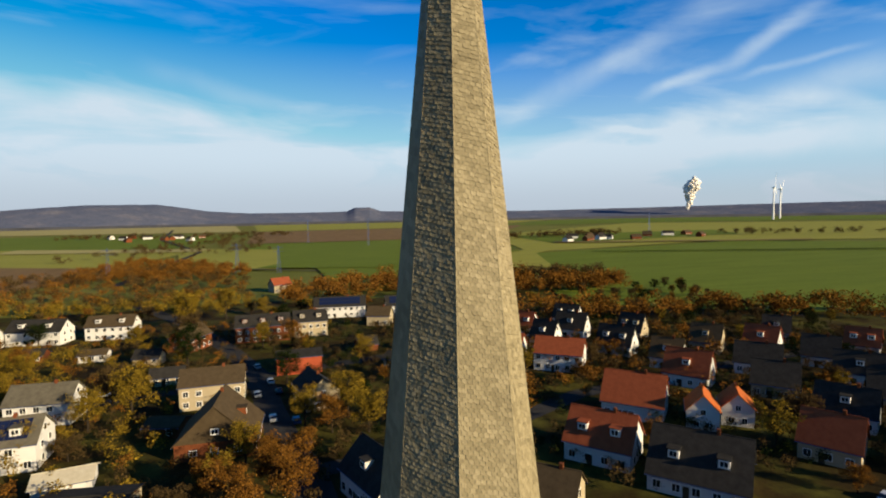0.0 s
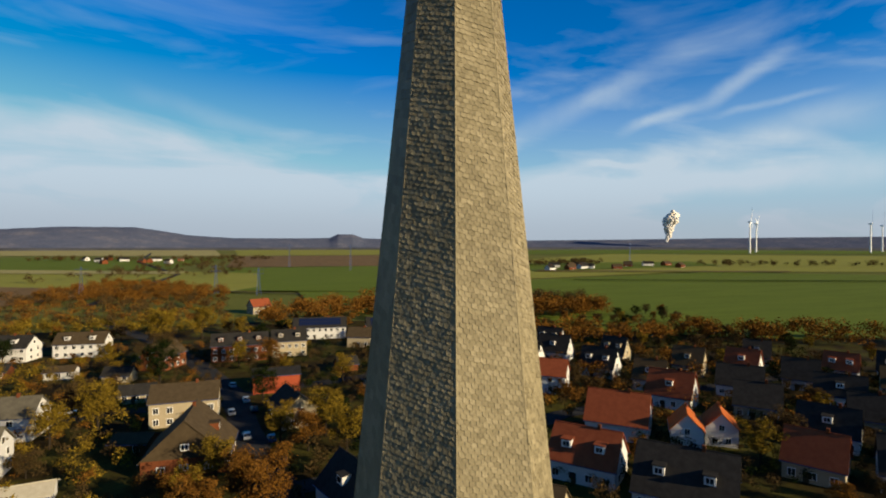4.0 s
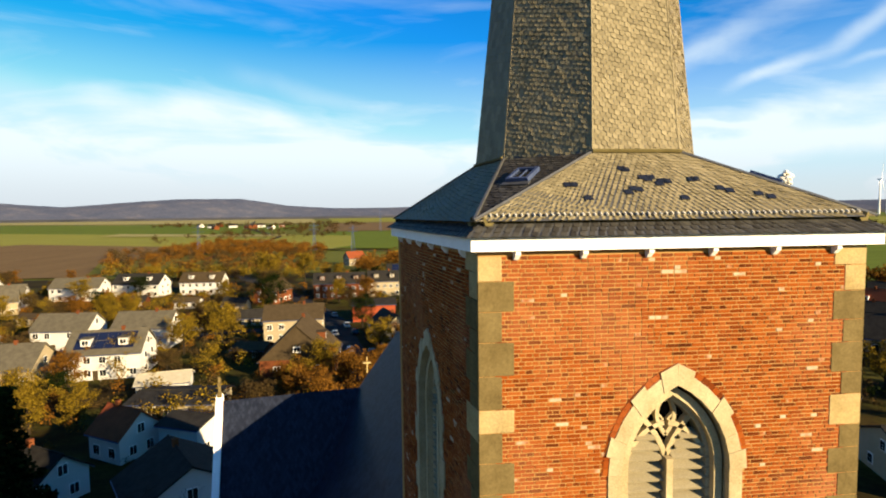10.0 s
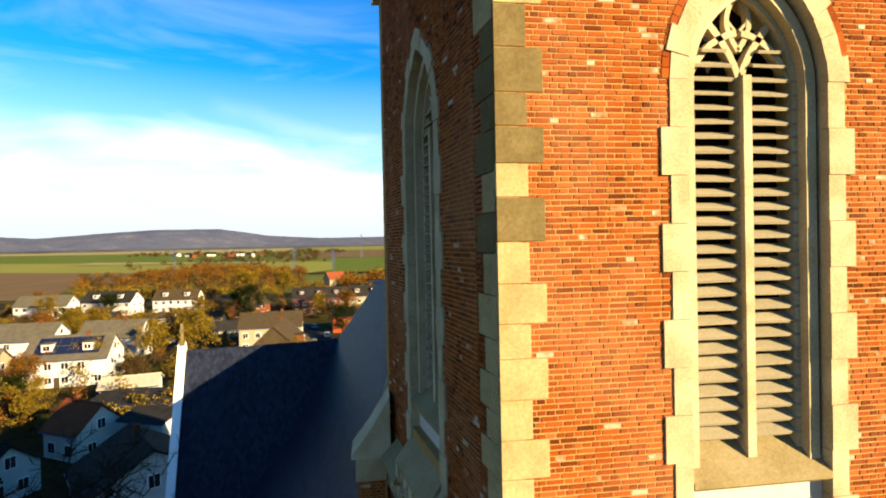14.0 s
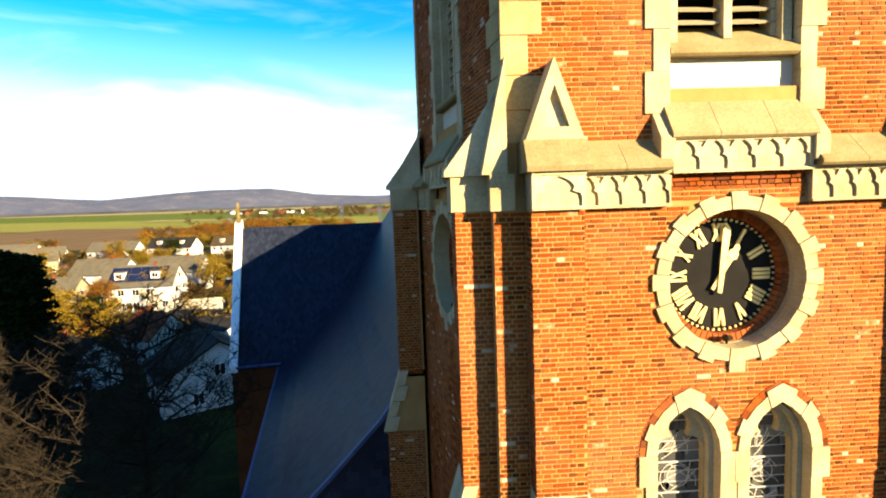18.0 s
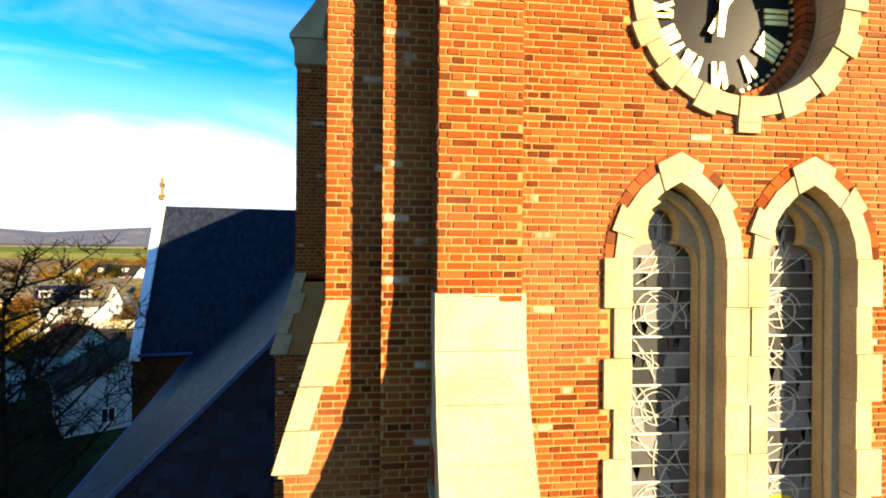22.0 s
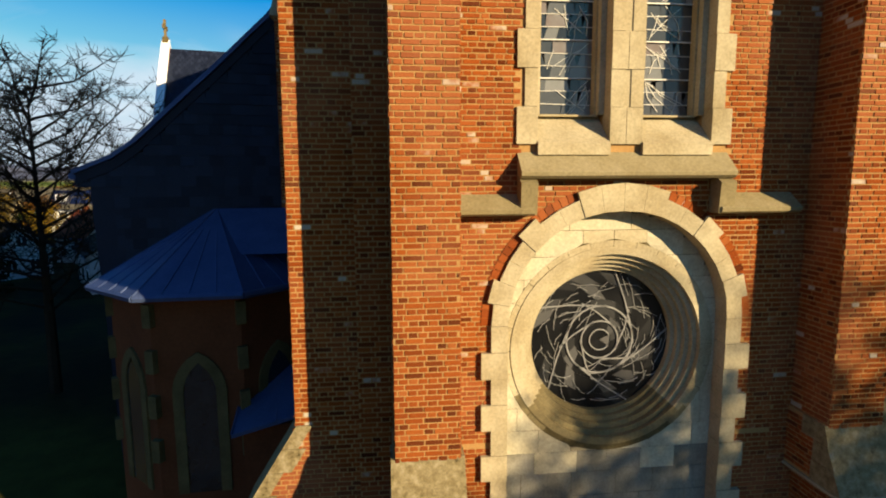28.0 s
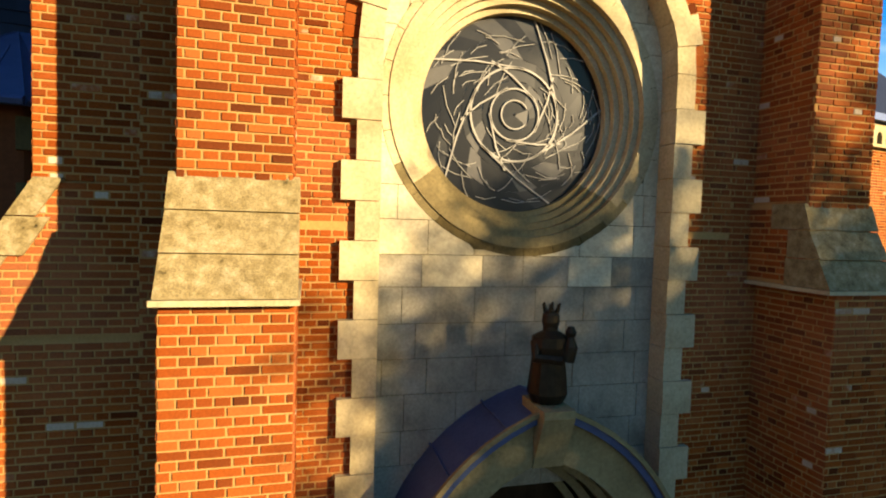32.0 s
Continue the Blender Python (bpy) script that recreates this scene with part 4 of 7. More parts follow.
    ring(bm, cx, 13.74, 0.15, 0.29, 0.313, 0.321, 24, math.pi * 0.95, math.pi * 2.05)
    part("pale_pane", bm, M_GLASS_P, win, "pale curved glass piece")
    bm = bmesh.new()
    ring(bm, cx, 13.76, 0.005, 0.145, 0.314, 0.322, 20)
    part("dark_pane", bm, M_PANE, win)


def brick_order(parent, m, cx, hw, zs, za, n, y):
    """Bricks on edge round the stones of an arch."""
    pts = arch(hw, zs, za, n)
    for (ax, az), (bx, bz) in zip(pts, pts[1:]):
        if cx * (ax + bx) < 0 and abs((ax + bx) / 2) > abs(cx) - 0.05:
            continue
        bm = bmesh.new()
        L = math.hypot(bx - ax, bz - az)
        box(bm, -L / 2 + 0.005, L / 2 - 0.005, y - 0.012, y + 0.01, -0.085, 0.03, pose(cx + (ax + bx) / 2, 0, (az + bz) / 2, 0, -math.degrees(math.atan2(bz - az, bx - ax)), 0))
        part("arch_brick", bm, M_BRICK1, parent).matrix_basis = m


for w in W2:
    lancet(w)
    brick_order(tower, IDENT, w["cx"], 0.80, 16.95, 18.08, 10, -0.135)
brick_order(tower, IDENT, 0, 1.40, 29.0, 31.05, 18, -0.005)
part("pier", boxes((-0.243, 0.243, -0.150, 0.12, 11.15, 16.9)), M_STONE, tower)

# string course that steps up over the portal arch
bm = bmesh.new()
prism_yz(bm, [(-0.36, 10.66), (-0.42, 10.70), (-0.43, 10.75), (-0.13, 11.04), (0.1, 11.04), (0.1, 10.66)], -1.60, 1.60)
part("string_course", bm, M_STONE_WORN, tower)
for s in (-1, 1):
    bm = bmesh.new()
    a, b = sorted((s * 1.40, s * 2.66))
    prism_yz(bm, [(-0.36, 10.14), (-0.41, 10.17), (-0.42, 10.23), (-0.12, 10.46), (-0.12, 10.14)], a, b)
    part("string_course", bm, M_STONE_WORN, tower)
    bm = bmesh.new()
    a, b = sorted((s * 1.36, s * 1.60))
    prism_yz(bm, [(-0.38, 10.15), (-0.42, 10.60), (-0.12, 10.75), (-0.12, 10.15)], a, b)
    part("return_stone", bm, M_STONE_WORN, tower)

# portal niche: surround, tympanum with round window
surround(tower, IDENT, 0, 1.72, 0.4, 8.5, 10.18, 0.25, 0.40, 0.40, -0.20, 0.30, 9)
# a second, brick order round the arch stones
b_arch = arch(2.06, 8.5, 10.52, 26)
for k in range(len(b_arch) - 1):
    (ax, az), (bx, bz) = b_arch[k], b_arch[k + 1]
    mx, mz, an = (ax + bx) / 2, (az + bz) / 2, math.degrees(math.atan2(bz - az, bx - ax))
    bm = bmesh.new()
    L = math.hypot(bx - ax, bz - az)
    box(bm, -L / 2 + 0.006, L / 2 - 0.006, -0.147, -0.12, -0.10, 0.06, pose(mx, 0, mz, 0, -an, 0))
    part("arch_brick", bm, M_BRICK1, tower)
OC = (0.03, 8.02)
bm = bmesh.new()
tymp = [(-1.76, 0.0)] + arch(1.76, 8.5, 10.22, 12) + [(1.76, 0.0)]
plate(bm, tymp, [circle(*OC, 1.60, 48), [(-1.15, 0.05)] + arch(1.15, 2.6, 4.2, 8) + [(1.15, 0.05)]], 0.30, 0.36)
DEEP = pose(-0.04, -0.2, 0)
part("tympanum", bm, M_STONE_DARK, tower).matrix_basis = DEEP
# its ashlar: courses of stones cut to the ring and to the arch
def arch_half(z):
    if z <= 8.5:
        return 1.74
    pts = [p for p in arch(1.74, 8.5, 10.2, 16) if p[0] <= 0]
    for (xa, za), (xb, zb) in zip(pts, pts[1:]):
        if za <= z <= zb:
            return -(xa + (xb - xa) * (z - za) / (zb - za))
    return 0.0


ash_rng = random.Random(8)
zc = 3.6
while zc < 10.0:
    hh = ash_rng.uniform(0.34, 0.46)
    mid = ash_rng.uniform(-0.35, 0.35) if zc + hh < OC[1] - 1.71 or zc > OC[1] + 1.71 else 0.002
    for s in (-1, 1):
        cuts, u = [s * mid], ash_rng.uniform(0.45, 0.8)
        while u < 1.7:
            cuts.append(u)
            u += ash_rng.uniform(0.5, 0.85)
        cuts.append(1.76)
        for a, b in zip(cuts, cuts[1:]):
            lo_side, hi_side = [], []
            for q in range(7):
                z = zc + 0.004 + (hh - 0.008) * q / 6
                d2 = 1.70 ** 2 - (z - OC[1]) ** 2
                inner = max(a + 0.004, (math.sqrt(d2) if d2 > 0 else -2.0) + 0.004)
                outer = min(b - 0.004, arch_half(z) - 0.004)
                if outer - inner > 0.012:
                    lo_side.append((s * inner, z))
                    hi_side.append((s * outer, z))
            if len(lo_side) < 2:
                continue
            bm = bmesh.new()
            dp = ash_rng.uniform(0.284, 0.29)
            prism_xz(bm, [(x + OC[0], z) for x, z in lo_side + hi_side[::-1]], dp, 0.302)
            bmesh.ops.recalc_face_normals(bm, faces=bm.faces)
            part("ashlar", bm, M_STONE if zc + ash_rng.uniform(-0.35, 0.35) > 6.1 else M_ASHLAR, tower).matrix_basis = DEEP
    zc += hh
for k, (r, w, ya, yb) in enumerate(((1.585, 0.10, 0.27, 0.42), (1.49, 0.085, 0.36, 0.52), (1.405, 0.08, 0.45, 0.62), (1.325, 0.075, 0.54, 0.71), (1.25, 0.07, 0.63, 0.78))):
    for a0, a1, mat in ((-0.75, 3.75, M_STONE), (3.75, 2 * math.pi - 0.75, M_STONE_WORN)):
        bm = bmesh.new()
        ring(bm, OC[0], OC[1], r - w, r + 0.02, ya, yb, 48, a0, a1)
        bmesh.ops.bevel(bm, geom=[e for e in bm.edges if e.calc_face_angle(0) > 0.7], offset=0.009, segments=2, affect="EDGES")
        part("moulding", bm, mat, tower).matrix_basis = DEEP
for i in range(28):
    bm = bmesh.new()
    a0, a1 = 2 * math.pi * i / 28 + 0.0025, 2 * math.pi * (i + 1) / 28 - 0.0025
    ring(bm, OC[0], OC[1], 1.585, 1.70, 0.285, 0.34, 3, a0, a1)
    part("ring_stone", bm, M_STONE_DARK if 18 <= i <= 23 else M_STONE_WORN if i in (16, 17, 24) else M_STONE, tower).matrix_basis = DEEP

rose = new("round_window")
rose.parent = tower
rose.matrix_basis = DEEP
rng = random.Random(21)
bm = bmesh.new()
GY = 0.735
for rr0, rr1, cnt in ((0.02, 0.2, 6), (0.2, 0.42, 12), (0.42, 0.68, 18), (0.68, 0.94, 24), (0.94, 1.20, 28)):
    ph = rng.random()
    for i in range(cnt):
        a0, a1 = 2 * math.pi * (i + ph) / cnt, 2 * math.pi * (i + 1 + ph) / cnt
        tw = 0.25
        q = [(rr0, a0), (rr1, a0 + tw), (rr1, a1 + tw), (rr0, a1)]
        pane = bmesh.new()
        extrude(pane, [(OC[0] + r * math.cos(a), GY, OC[1] + r * math.sin(a)) for r, a in q], (0, 0.008, 0))
        part("pane", pane, M_GLASS_DK, rose)
bm = bmesh.new()
ring(bm, OC[0], OC[1], 0.01, 1.22, 0.746, 0.752, 48)
part("glass_back", bm, M_PANE, rose)
for r0, r1, a0, a1 in ((0.553, 0.577, 0, 2 * math.pi), (0.303, 0.323, 0, 2 * math.pi), (0.165, 0.182, 0.5, 5.6)):
    bm = bmesh.new()
    ring(bm, OC[0], OC[1], r0, r1, 0.71, 0.733, 40, a0, a1)
    part("whirl_ring", bm, M_LEADLINE_DK, rose)
for i in range(10):
    a = radians(18 + 36 * i)
    rr = 0.565 if i % 2 == 0 else 0.313
    p0 = Vector((OC[0] + rr * math.cos(a), OC[1] + rr * math.sin(a)))
    t = Vector((-math.sin(a), math.cos(a)))
    out = Vector((math.cos(a), math.sin(a)))
    L = 1.03 if i % 2 == 0 else 0.62
    bm = bmesh.new()
    strip(bm, [p0 - t * 0.1, p0 + t * L * 0.5 + out * 0.03, p0 + t * L], 0.019, 0.71, 0.733)
    part("whirl_bar", bm, M_LEADLINE_DK, rose)
bm = bmesh.new()
for k in range(95):
    r = math.sqrt(rng.uniform(0.12, 1.3))
    a = rng.uniform(0, 2 * math.pi)
    cx0, cz0 = OC[0] + r * math.cos(a), OC[1] + r * math.sin(a)
    dd = a + math.pi / 2 + rng.uniform(-0.9, 0.9)
    L = rng.uniform(0.08, 0.26)
    pts = [(cx0 - L * math.cos(dd), cz0 - L * math.sin(dd)), (cx0 + 0.03 * math.cos(a), cz0 + 0.03 * math.sin(a)), (cx0 + L * math.cos(dd), cz0 + L * math.sin(dd))]
    if max(math.hypot(p[0] - OC[0], p[1] - OC[1]) for p in pts) < 1.19:
        strip(bm, pts, 0.008, 0.72, 0.733)
part("lead_came", bm, M_LEADLINE_DK, rose)["kind"] = "stuff"

# portal below: stone hood with an arch, dark recess
portal = new("portal")
portal.parent = tower
bm = bmesh.new()
o = arch(1.62, 2.6, 4.72, 12)
i_ = arch(1.25, 2.6, 4.28, 12)
for k in range(len(o) - 1):
    c = bmesh.new()
    prism_xz(c, [i_[k], i_[k + 1], o[k + 1], o[k]], -0.72, 0.29)
    part("hood_stone", c, M_STONE_WORN, portal)
for k, (gw, gy) in enumerate(((1.2, -0.45), (1.08, -0.15), (0.96, 0.1))):
    bm = bmesh.new()
    strip(bm, arch(gw, 2.6, 4.2 - 0.14 * k, 12), 0.09, gy, gy + 0.15)
    part("hood_moulding", bm, M_STONE_WORN, portal)
bm = bmesh.new()
for s in (-1, 1):
    a, b = sorted((s * 1.25, s * 1.62))
    box(bm, a, b, -0.72, 0.29, 0.0, 2.6)
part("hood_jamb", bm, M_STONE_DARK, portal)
bm = bmesh.new()
prism_xz(bm, [(-1.2, 0.0)] + arch(1.2, 2.6, 4.25, 8) + [(1.2, 0.0)], 0.40, 0.48)
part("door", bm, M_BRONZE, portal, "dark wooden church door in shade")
bm = bmesh.new()
strip(bm, arch(1.64, 2.6, 4.78, 12), 0.07, -0.80, 0.2)
part("lead_cap", bm, M_ZINC, portal, "blue-grey lead sheet covering of the hood")
cap = arch(1.685, 2.6, 4.83, 12)
for k in range(1, len(cap) - 1, 3):
    bm = bmesh.new()
    box(bm, -0.012, 0.012, -0.80, 0.10, -0.012, 0.018, pose(cap[k][0], 0, cap[k][1], 0, -math.degrees(math.atan2(cap[k + 1][1] - cap[k - 1][1], cap[k + 1][0] - cap[k - 1][0])), 0))
    part("lead_seam", bm, M_ZINC, portal)
bm = bmesh.new()
strip(bm, arch(1.70, 2.6, 4.85, 12), 0.05, -0.84, -0.795)
part("hood_edge", bm, M_STONE_WORN, portal)
bm = bmesh.new()
prism_yz(bm, [(-0.95, 4.86), (-0.95, 4.78), (-0.72, 4.20), (-0.4, 4.2), (-0.4, 4.86)], -0.17, 0.17)
part("console", bm, M_STONE_WORN, portal)


def buttress(mirror, singles=False, out=0.0, shallow=0.0):
    """Stepped front buttress: three stages with stone weatherings, frieze block and gablet."""
    b = new("buttress")
    b.parent = tower
    b.matrix_basis = mirror
    stages = ((2.62, 3.42, -0.58, 16.5, 21.06), (2.56, 3.42, -1.12, 6.95, 14.7), (2.52, 3.46, -1.50, 0.0, 6.06))
    stages = [(x0 + out * -yf * 2, x1 + out * -yf * 2, yf * (1 - shallow), z0, z1) for x0, x1, yf, z0, z1 in stages]
    for x0, x1, yf, z0, z1 in stages:
        part("shaft", boxes((x0, x1, yf, 0.0, z0, z1)), M_MORTAR, b)
        if singles and z0 < 10:
            za, zb = (3.2, 9.18) if z0 > 1 else (4.59, 6.06)
            single_bricks(b, pose(0, yf, 0), x0, x1, max(za, z0), zb)
            brickwork(b, pose(0, yf, 0), x0, x1, zb if z0 > 1 else 3.2, z1 if z0 > 1 else za)
        else:
            brickwork(b, pose(0, yf, 0), x0, x1, max(z0, 3.2), z1)
        brickwork(b, pose(x1, 0, 0, 0, 0, 90), yf, 0.0, max(z0, 3.2), z1)
        brickwork(b, pose(x0, 0, 0, 0, 0, -90), 0.13, -yf, max(z0, 3.2), z1)
    for xa, xb, line in ((2.58, 3.44, ((-0.585, 16.62), (-0.61, 16.08), (-0.74, 15.62), (-0.94, 15.16), (-1.17, 14.74))), (2.50, 3.48, ((-1.115, 7.02), (-1.22, 6.72), (-1.39, 6.40), (-1.56, 6.08)))):
        high = line[0][1] > 10
        xa, xb = xa + out * -line[0][0] * 2, xb + out * -line[0][0] * 2
        line = [(y * (1 - shallow), z) for y, z in line]
        (ya, za), (yb, zb) = line[0], line[-1]
        bm = bmesh.new()
        prism_yz(bm, [(0.0, zb), (0.0, za), (ya + 0.06, za)] + [(y + 0.06, z) for y, z in line[1:]], xa + 0.02, xb - 0.02)
        bmesh.ops.recalc_face_normals(bm, faces=bm.faces)
        part("sloping_core", bm, M_MORTAR, b)
        reach = [(-y - 0.22, z) for y, z in line] + [(9.0, zb - 0.1), (9.0, za + 0.1)]
        brickwork(b, pose(xa + 0.02, 0, 0, 0, 0, -90), 0.13, -yb, zb, za, [reach])
        brickwork(b, pose(xb - 0.02, 0, 0, 0, 0, 90), yb, 0.0, zb, za, [[(-u, z) for u, z in reach]])
        for k, ((y0, z0), (y1, z1)) in enumerate(zip(line, line[1:])):
            w = 0.42 if k % 2 == 0 else 0.27
            bm = bmesh.new()
            prism_yz(bm, [(y0, z0 - 0.005), (y0 + w, z0 - 0.005), (y0 + w, z1 + 0.005), (y1 - 0.014, z1 + 0.005)], xa, xb)
            bmesh.ops.recalc_face_normals(bm, faces=bm.faces)
            part("weathering", bm, M_STONE if high else M_LICHEN, b)
        bm = bmesh.new()
        box(bm, xa - 0.02, xb + 0.02, yb - 0.03, 0.0, zb - (0.09 if high else 0.045), zb - 0.002)
        part("drip", bm, M_STONE, b)
    mirror = mirror @ pose(out, shallow * 0.6, 0)
    fr = frieze(mirror, 2.62, 3.42, 21.06, 1, -0.66)
    part("frieze_core", boxes((2.63, 3.41, -0.50, 0.0, 21.06, 21.62)), M_STONE, b).matrix_basis = pose(out, shallow * 0.6, 0)
    bm = bmesh.new()
    prism_yz(bm, [(-0.74, 21.62), (-0.76, 21.70), (-0.52, 22.1), (0.0, 22.1), (0.0, 21.62)], 2.54, 3.50)
    part("gablet_base", bm, M_STONE_WORN, b).matrix_basis = pose(out, shallow * 0.6, 0)
    bm = bmesh.new()
    plate(bm, [(2.58, 22.1), (3.46, 22.1), (3.02, 23.3)], [[(2.80, 22.28), (3.24, 22.28), (3.02, 22.9)]], -0.50, -0.40)
    part("gablet_front", bm, M_STONE, b).matrix_basis = pose(out, shallow * 0.6, 0)
    bm = bmesh.new()
    prism_xz(bm, [(2.58, 22.1), (3.46, 22.1), (3.02, 23.3)], -0.40, 0.0)
    part("gablet_roof", bm, M_STONE, b).matrix_basis = pose(out, shallow * 0.6, 0)


buttress(IDENT, False, 0.18, 0.21)
buttress(Matrix.Diagonal((-1, 1, 1, 1)), True)


def side_buttress(m, whole=False):
    """The buttress that stands out sideways near the corner; m places it: u = outward, front face at y = 0.5."""
    b = new("buttress")
    b.parent = tower
    b.matrix_basis = m
    for x1, z0, z1 in ((4.50, 16.3, 21.06), (4.90, 6.95, 14.7), (5.60, 0.0, 5.5)):
        part("shaft", boxes((3.80, x1, 0.1, 1.0, z0, z1)), M_MORTAR, b)
        brickwork(b, pose(0, 0.1, 0), 3.85, x1, max(z0, 3.2), z1)
        brickwork(b, pose(x1, 0, 0, 0, 0, 90), 0.1, 1.0, max(z0, 3.2), z1)
        brickwork(b, pose(0, 1.0, 0, 0, 0, 180), -x1, -3.85, max(z0, 3.2), z1)
    for xa, xb, za, zb in ((4.49, 5.02, 16.5, 14.72), (4.88, 5.80, 7.0, 5.52)):
        core = bmesh.new()
        prism_xz(core, [(3.8, zb - 0.05), (xb - 0.06, zb - 0.05), (xa - 0.03, za), (3.8, za)], 0.1, 1.0)
        part("sloping_core", core, M_MORTAR, b)
        outside = [(xa - 0.12, za + 0.1), (xb - 0.14, zb - 0.1), (xb + 1, zb - 0.1), (xb + 1, za + 0.1)]
        brickwork(b, pose(0, 0.1, 0), 3.85, xb, zb - 0.05, za, [outside])
        P = lambda t: (xa + (xb - xa) * t, za + (zb - za) * t)
        for k in range(4):
            (x0, z0), (x1, z1) = P(k / 4 + 0.004), P((k + 1) / 4 - 0.004)
            w = 0.36 if k % 2 else 0.24
            back0, back1 = (3.7, 3.7) if whole else (x0 - w, x1 - w)
            bm = bmesh.new()
            prism_xz(bm, [(back0, z0), (x0, z0), (x1, z1), (back1, z1)], 0.06, 1.05)
            bmesh.ops.recalc_face_normals(bm, faces=bm.faces)
            part("weathering", bm, M_STONE if za > 10 else M_LICHEN, b)
    part("frieze_core", boxes((3.80, 4.56, 0.06, 1.04, 21.06, 21.62)), M_STONE, b)
    bm = bmesh.new()
    prism_xz(bm, [(3.7, 21.62), (4.66, 21.62), (4.66, 21.70), (4.2, 22.3), (3.7, 23.1)], 0.02, 1.08)
    part("gablet", bm, M_STONE, b)
    bm = bmesh.new()
    prism_xz(bm, [(3.7, 21.62), (4.1, 21.62), (3.95, 22.3), (3.7, 23.4)], -0.25, 0.02)
    part("corner_weathering", bm, M_STONE, b)
    part("corner_frieze", boxes((3.6, 3.98, -0.28, 0.06, 21.06, 21.62)), M_STONE, b)
    part("corner_shaft", boxes((3.42, 3.93, -0.2, 0.1, 0, 21.06)), M_MORTAR, b)
    brickwork(b, pose(0, -0.2, 0), 3.44, 3.93, 3.2, 21.06)


side_buttress(IDENT, True)
side_buttress(Matrix.Diagonal((-1, 1, 1, 1)))
side_buttress(pose(-SKEW * 2 * HALF, 2 * HALF, 0) @ Matrix.Diagonal((-1, -1, 1, 1)))

# cornice
for a in range(4):
    bm = bmesh.new()
    e = 0.18 if a % 2 == 0 else -0.101
    box(bm, -HALF - e, HALF + e, -HALF - 0.18, -HALF + 0.1, 33.22, 33.46, pose(0, TOWER_Y, 0, 0, 0, 90 * a))
    part("cornice", skewed(bm), M_WHITE, tower, "white painted timber cornice")
for a in range(4):
    for k in range(6):
        bm = bmesh.new()
        u = -3.05 + 1.22 * k
        prism_yz(bm, [(-0.13, 33.22), (-0.13, 33.15), (-0.05, 33.06), (0.02, 33.06), (0.02, 33.22)], u - 0.045, u + 0.045)
        bmesh.ops.transform(bm, matrix=pose(0, TOWER_Y, 0, 0, 0, 90 * a) @ pose(0, -HALF, 0), verts=bm.verts)
        part("bracket", skewed(bm), M_WHITE, tower)
    g = bmesh.new()
    prism_yz(g, [(-0.10, 33.66), (-0.22, 33.66), (-0.26, 33.80), (-0.22, 33.82), (-0.18, 33.72), (-0.06, 33.72)], -HALF - 0.1, HALF + 0.1)
    bmesh.ops.transform(g, matrix=pose(0, TOWER_Y, 0, 0, 0, 90 * a) @ pose(0, -HALF + 0.32, 0), verts=g.verts)
    part("gutter", skewed(g), M_OLIVE, tower, "mossy olive-brown metal gutter")

# spire and its skirt roof
SP_Z0, SP_AP, SP_TIP = 35.1, 2.27, 59.5


def spire_ap(z):
    return SP_AP * (SP_TIP - z) / (SP_TIP - SP_Z0)


SLATE_MESH = {}


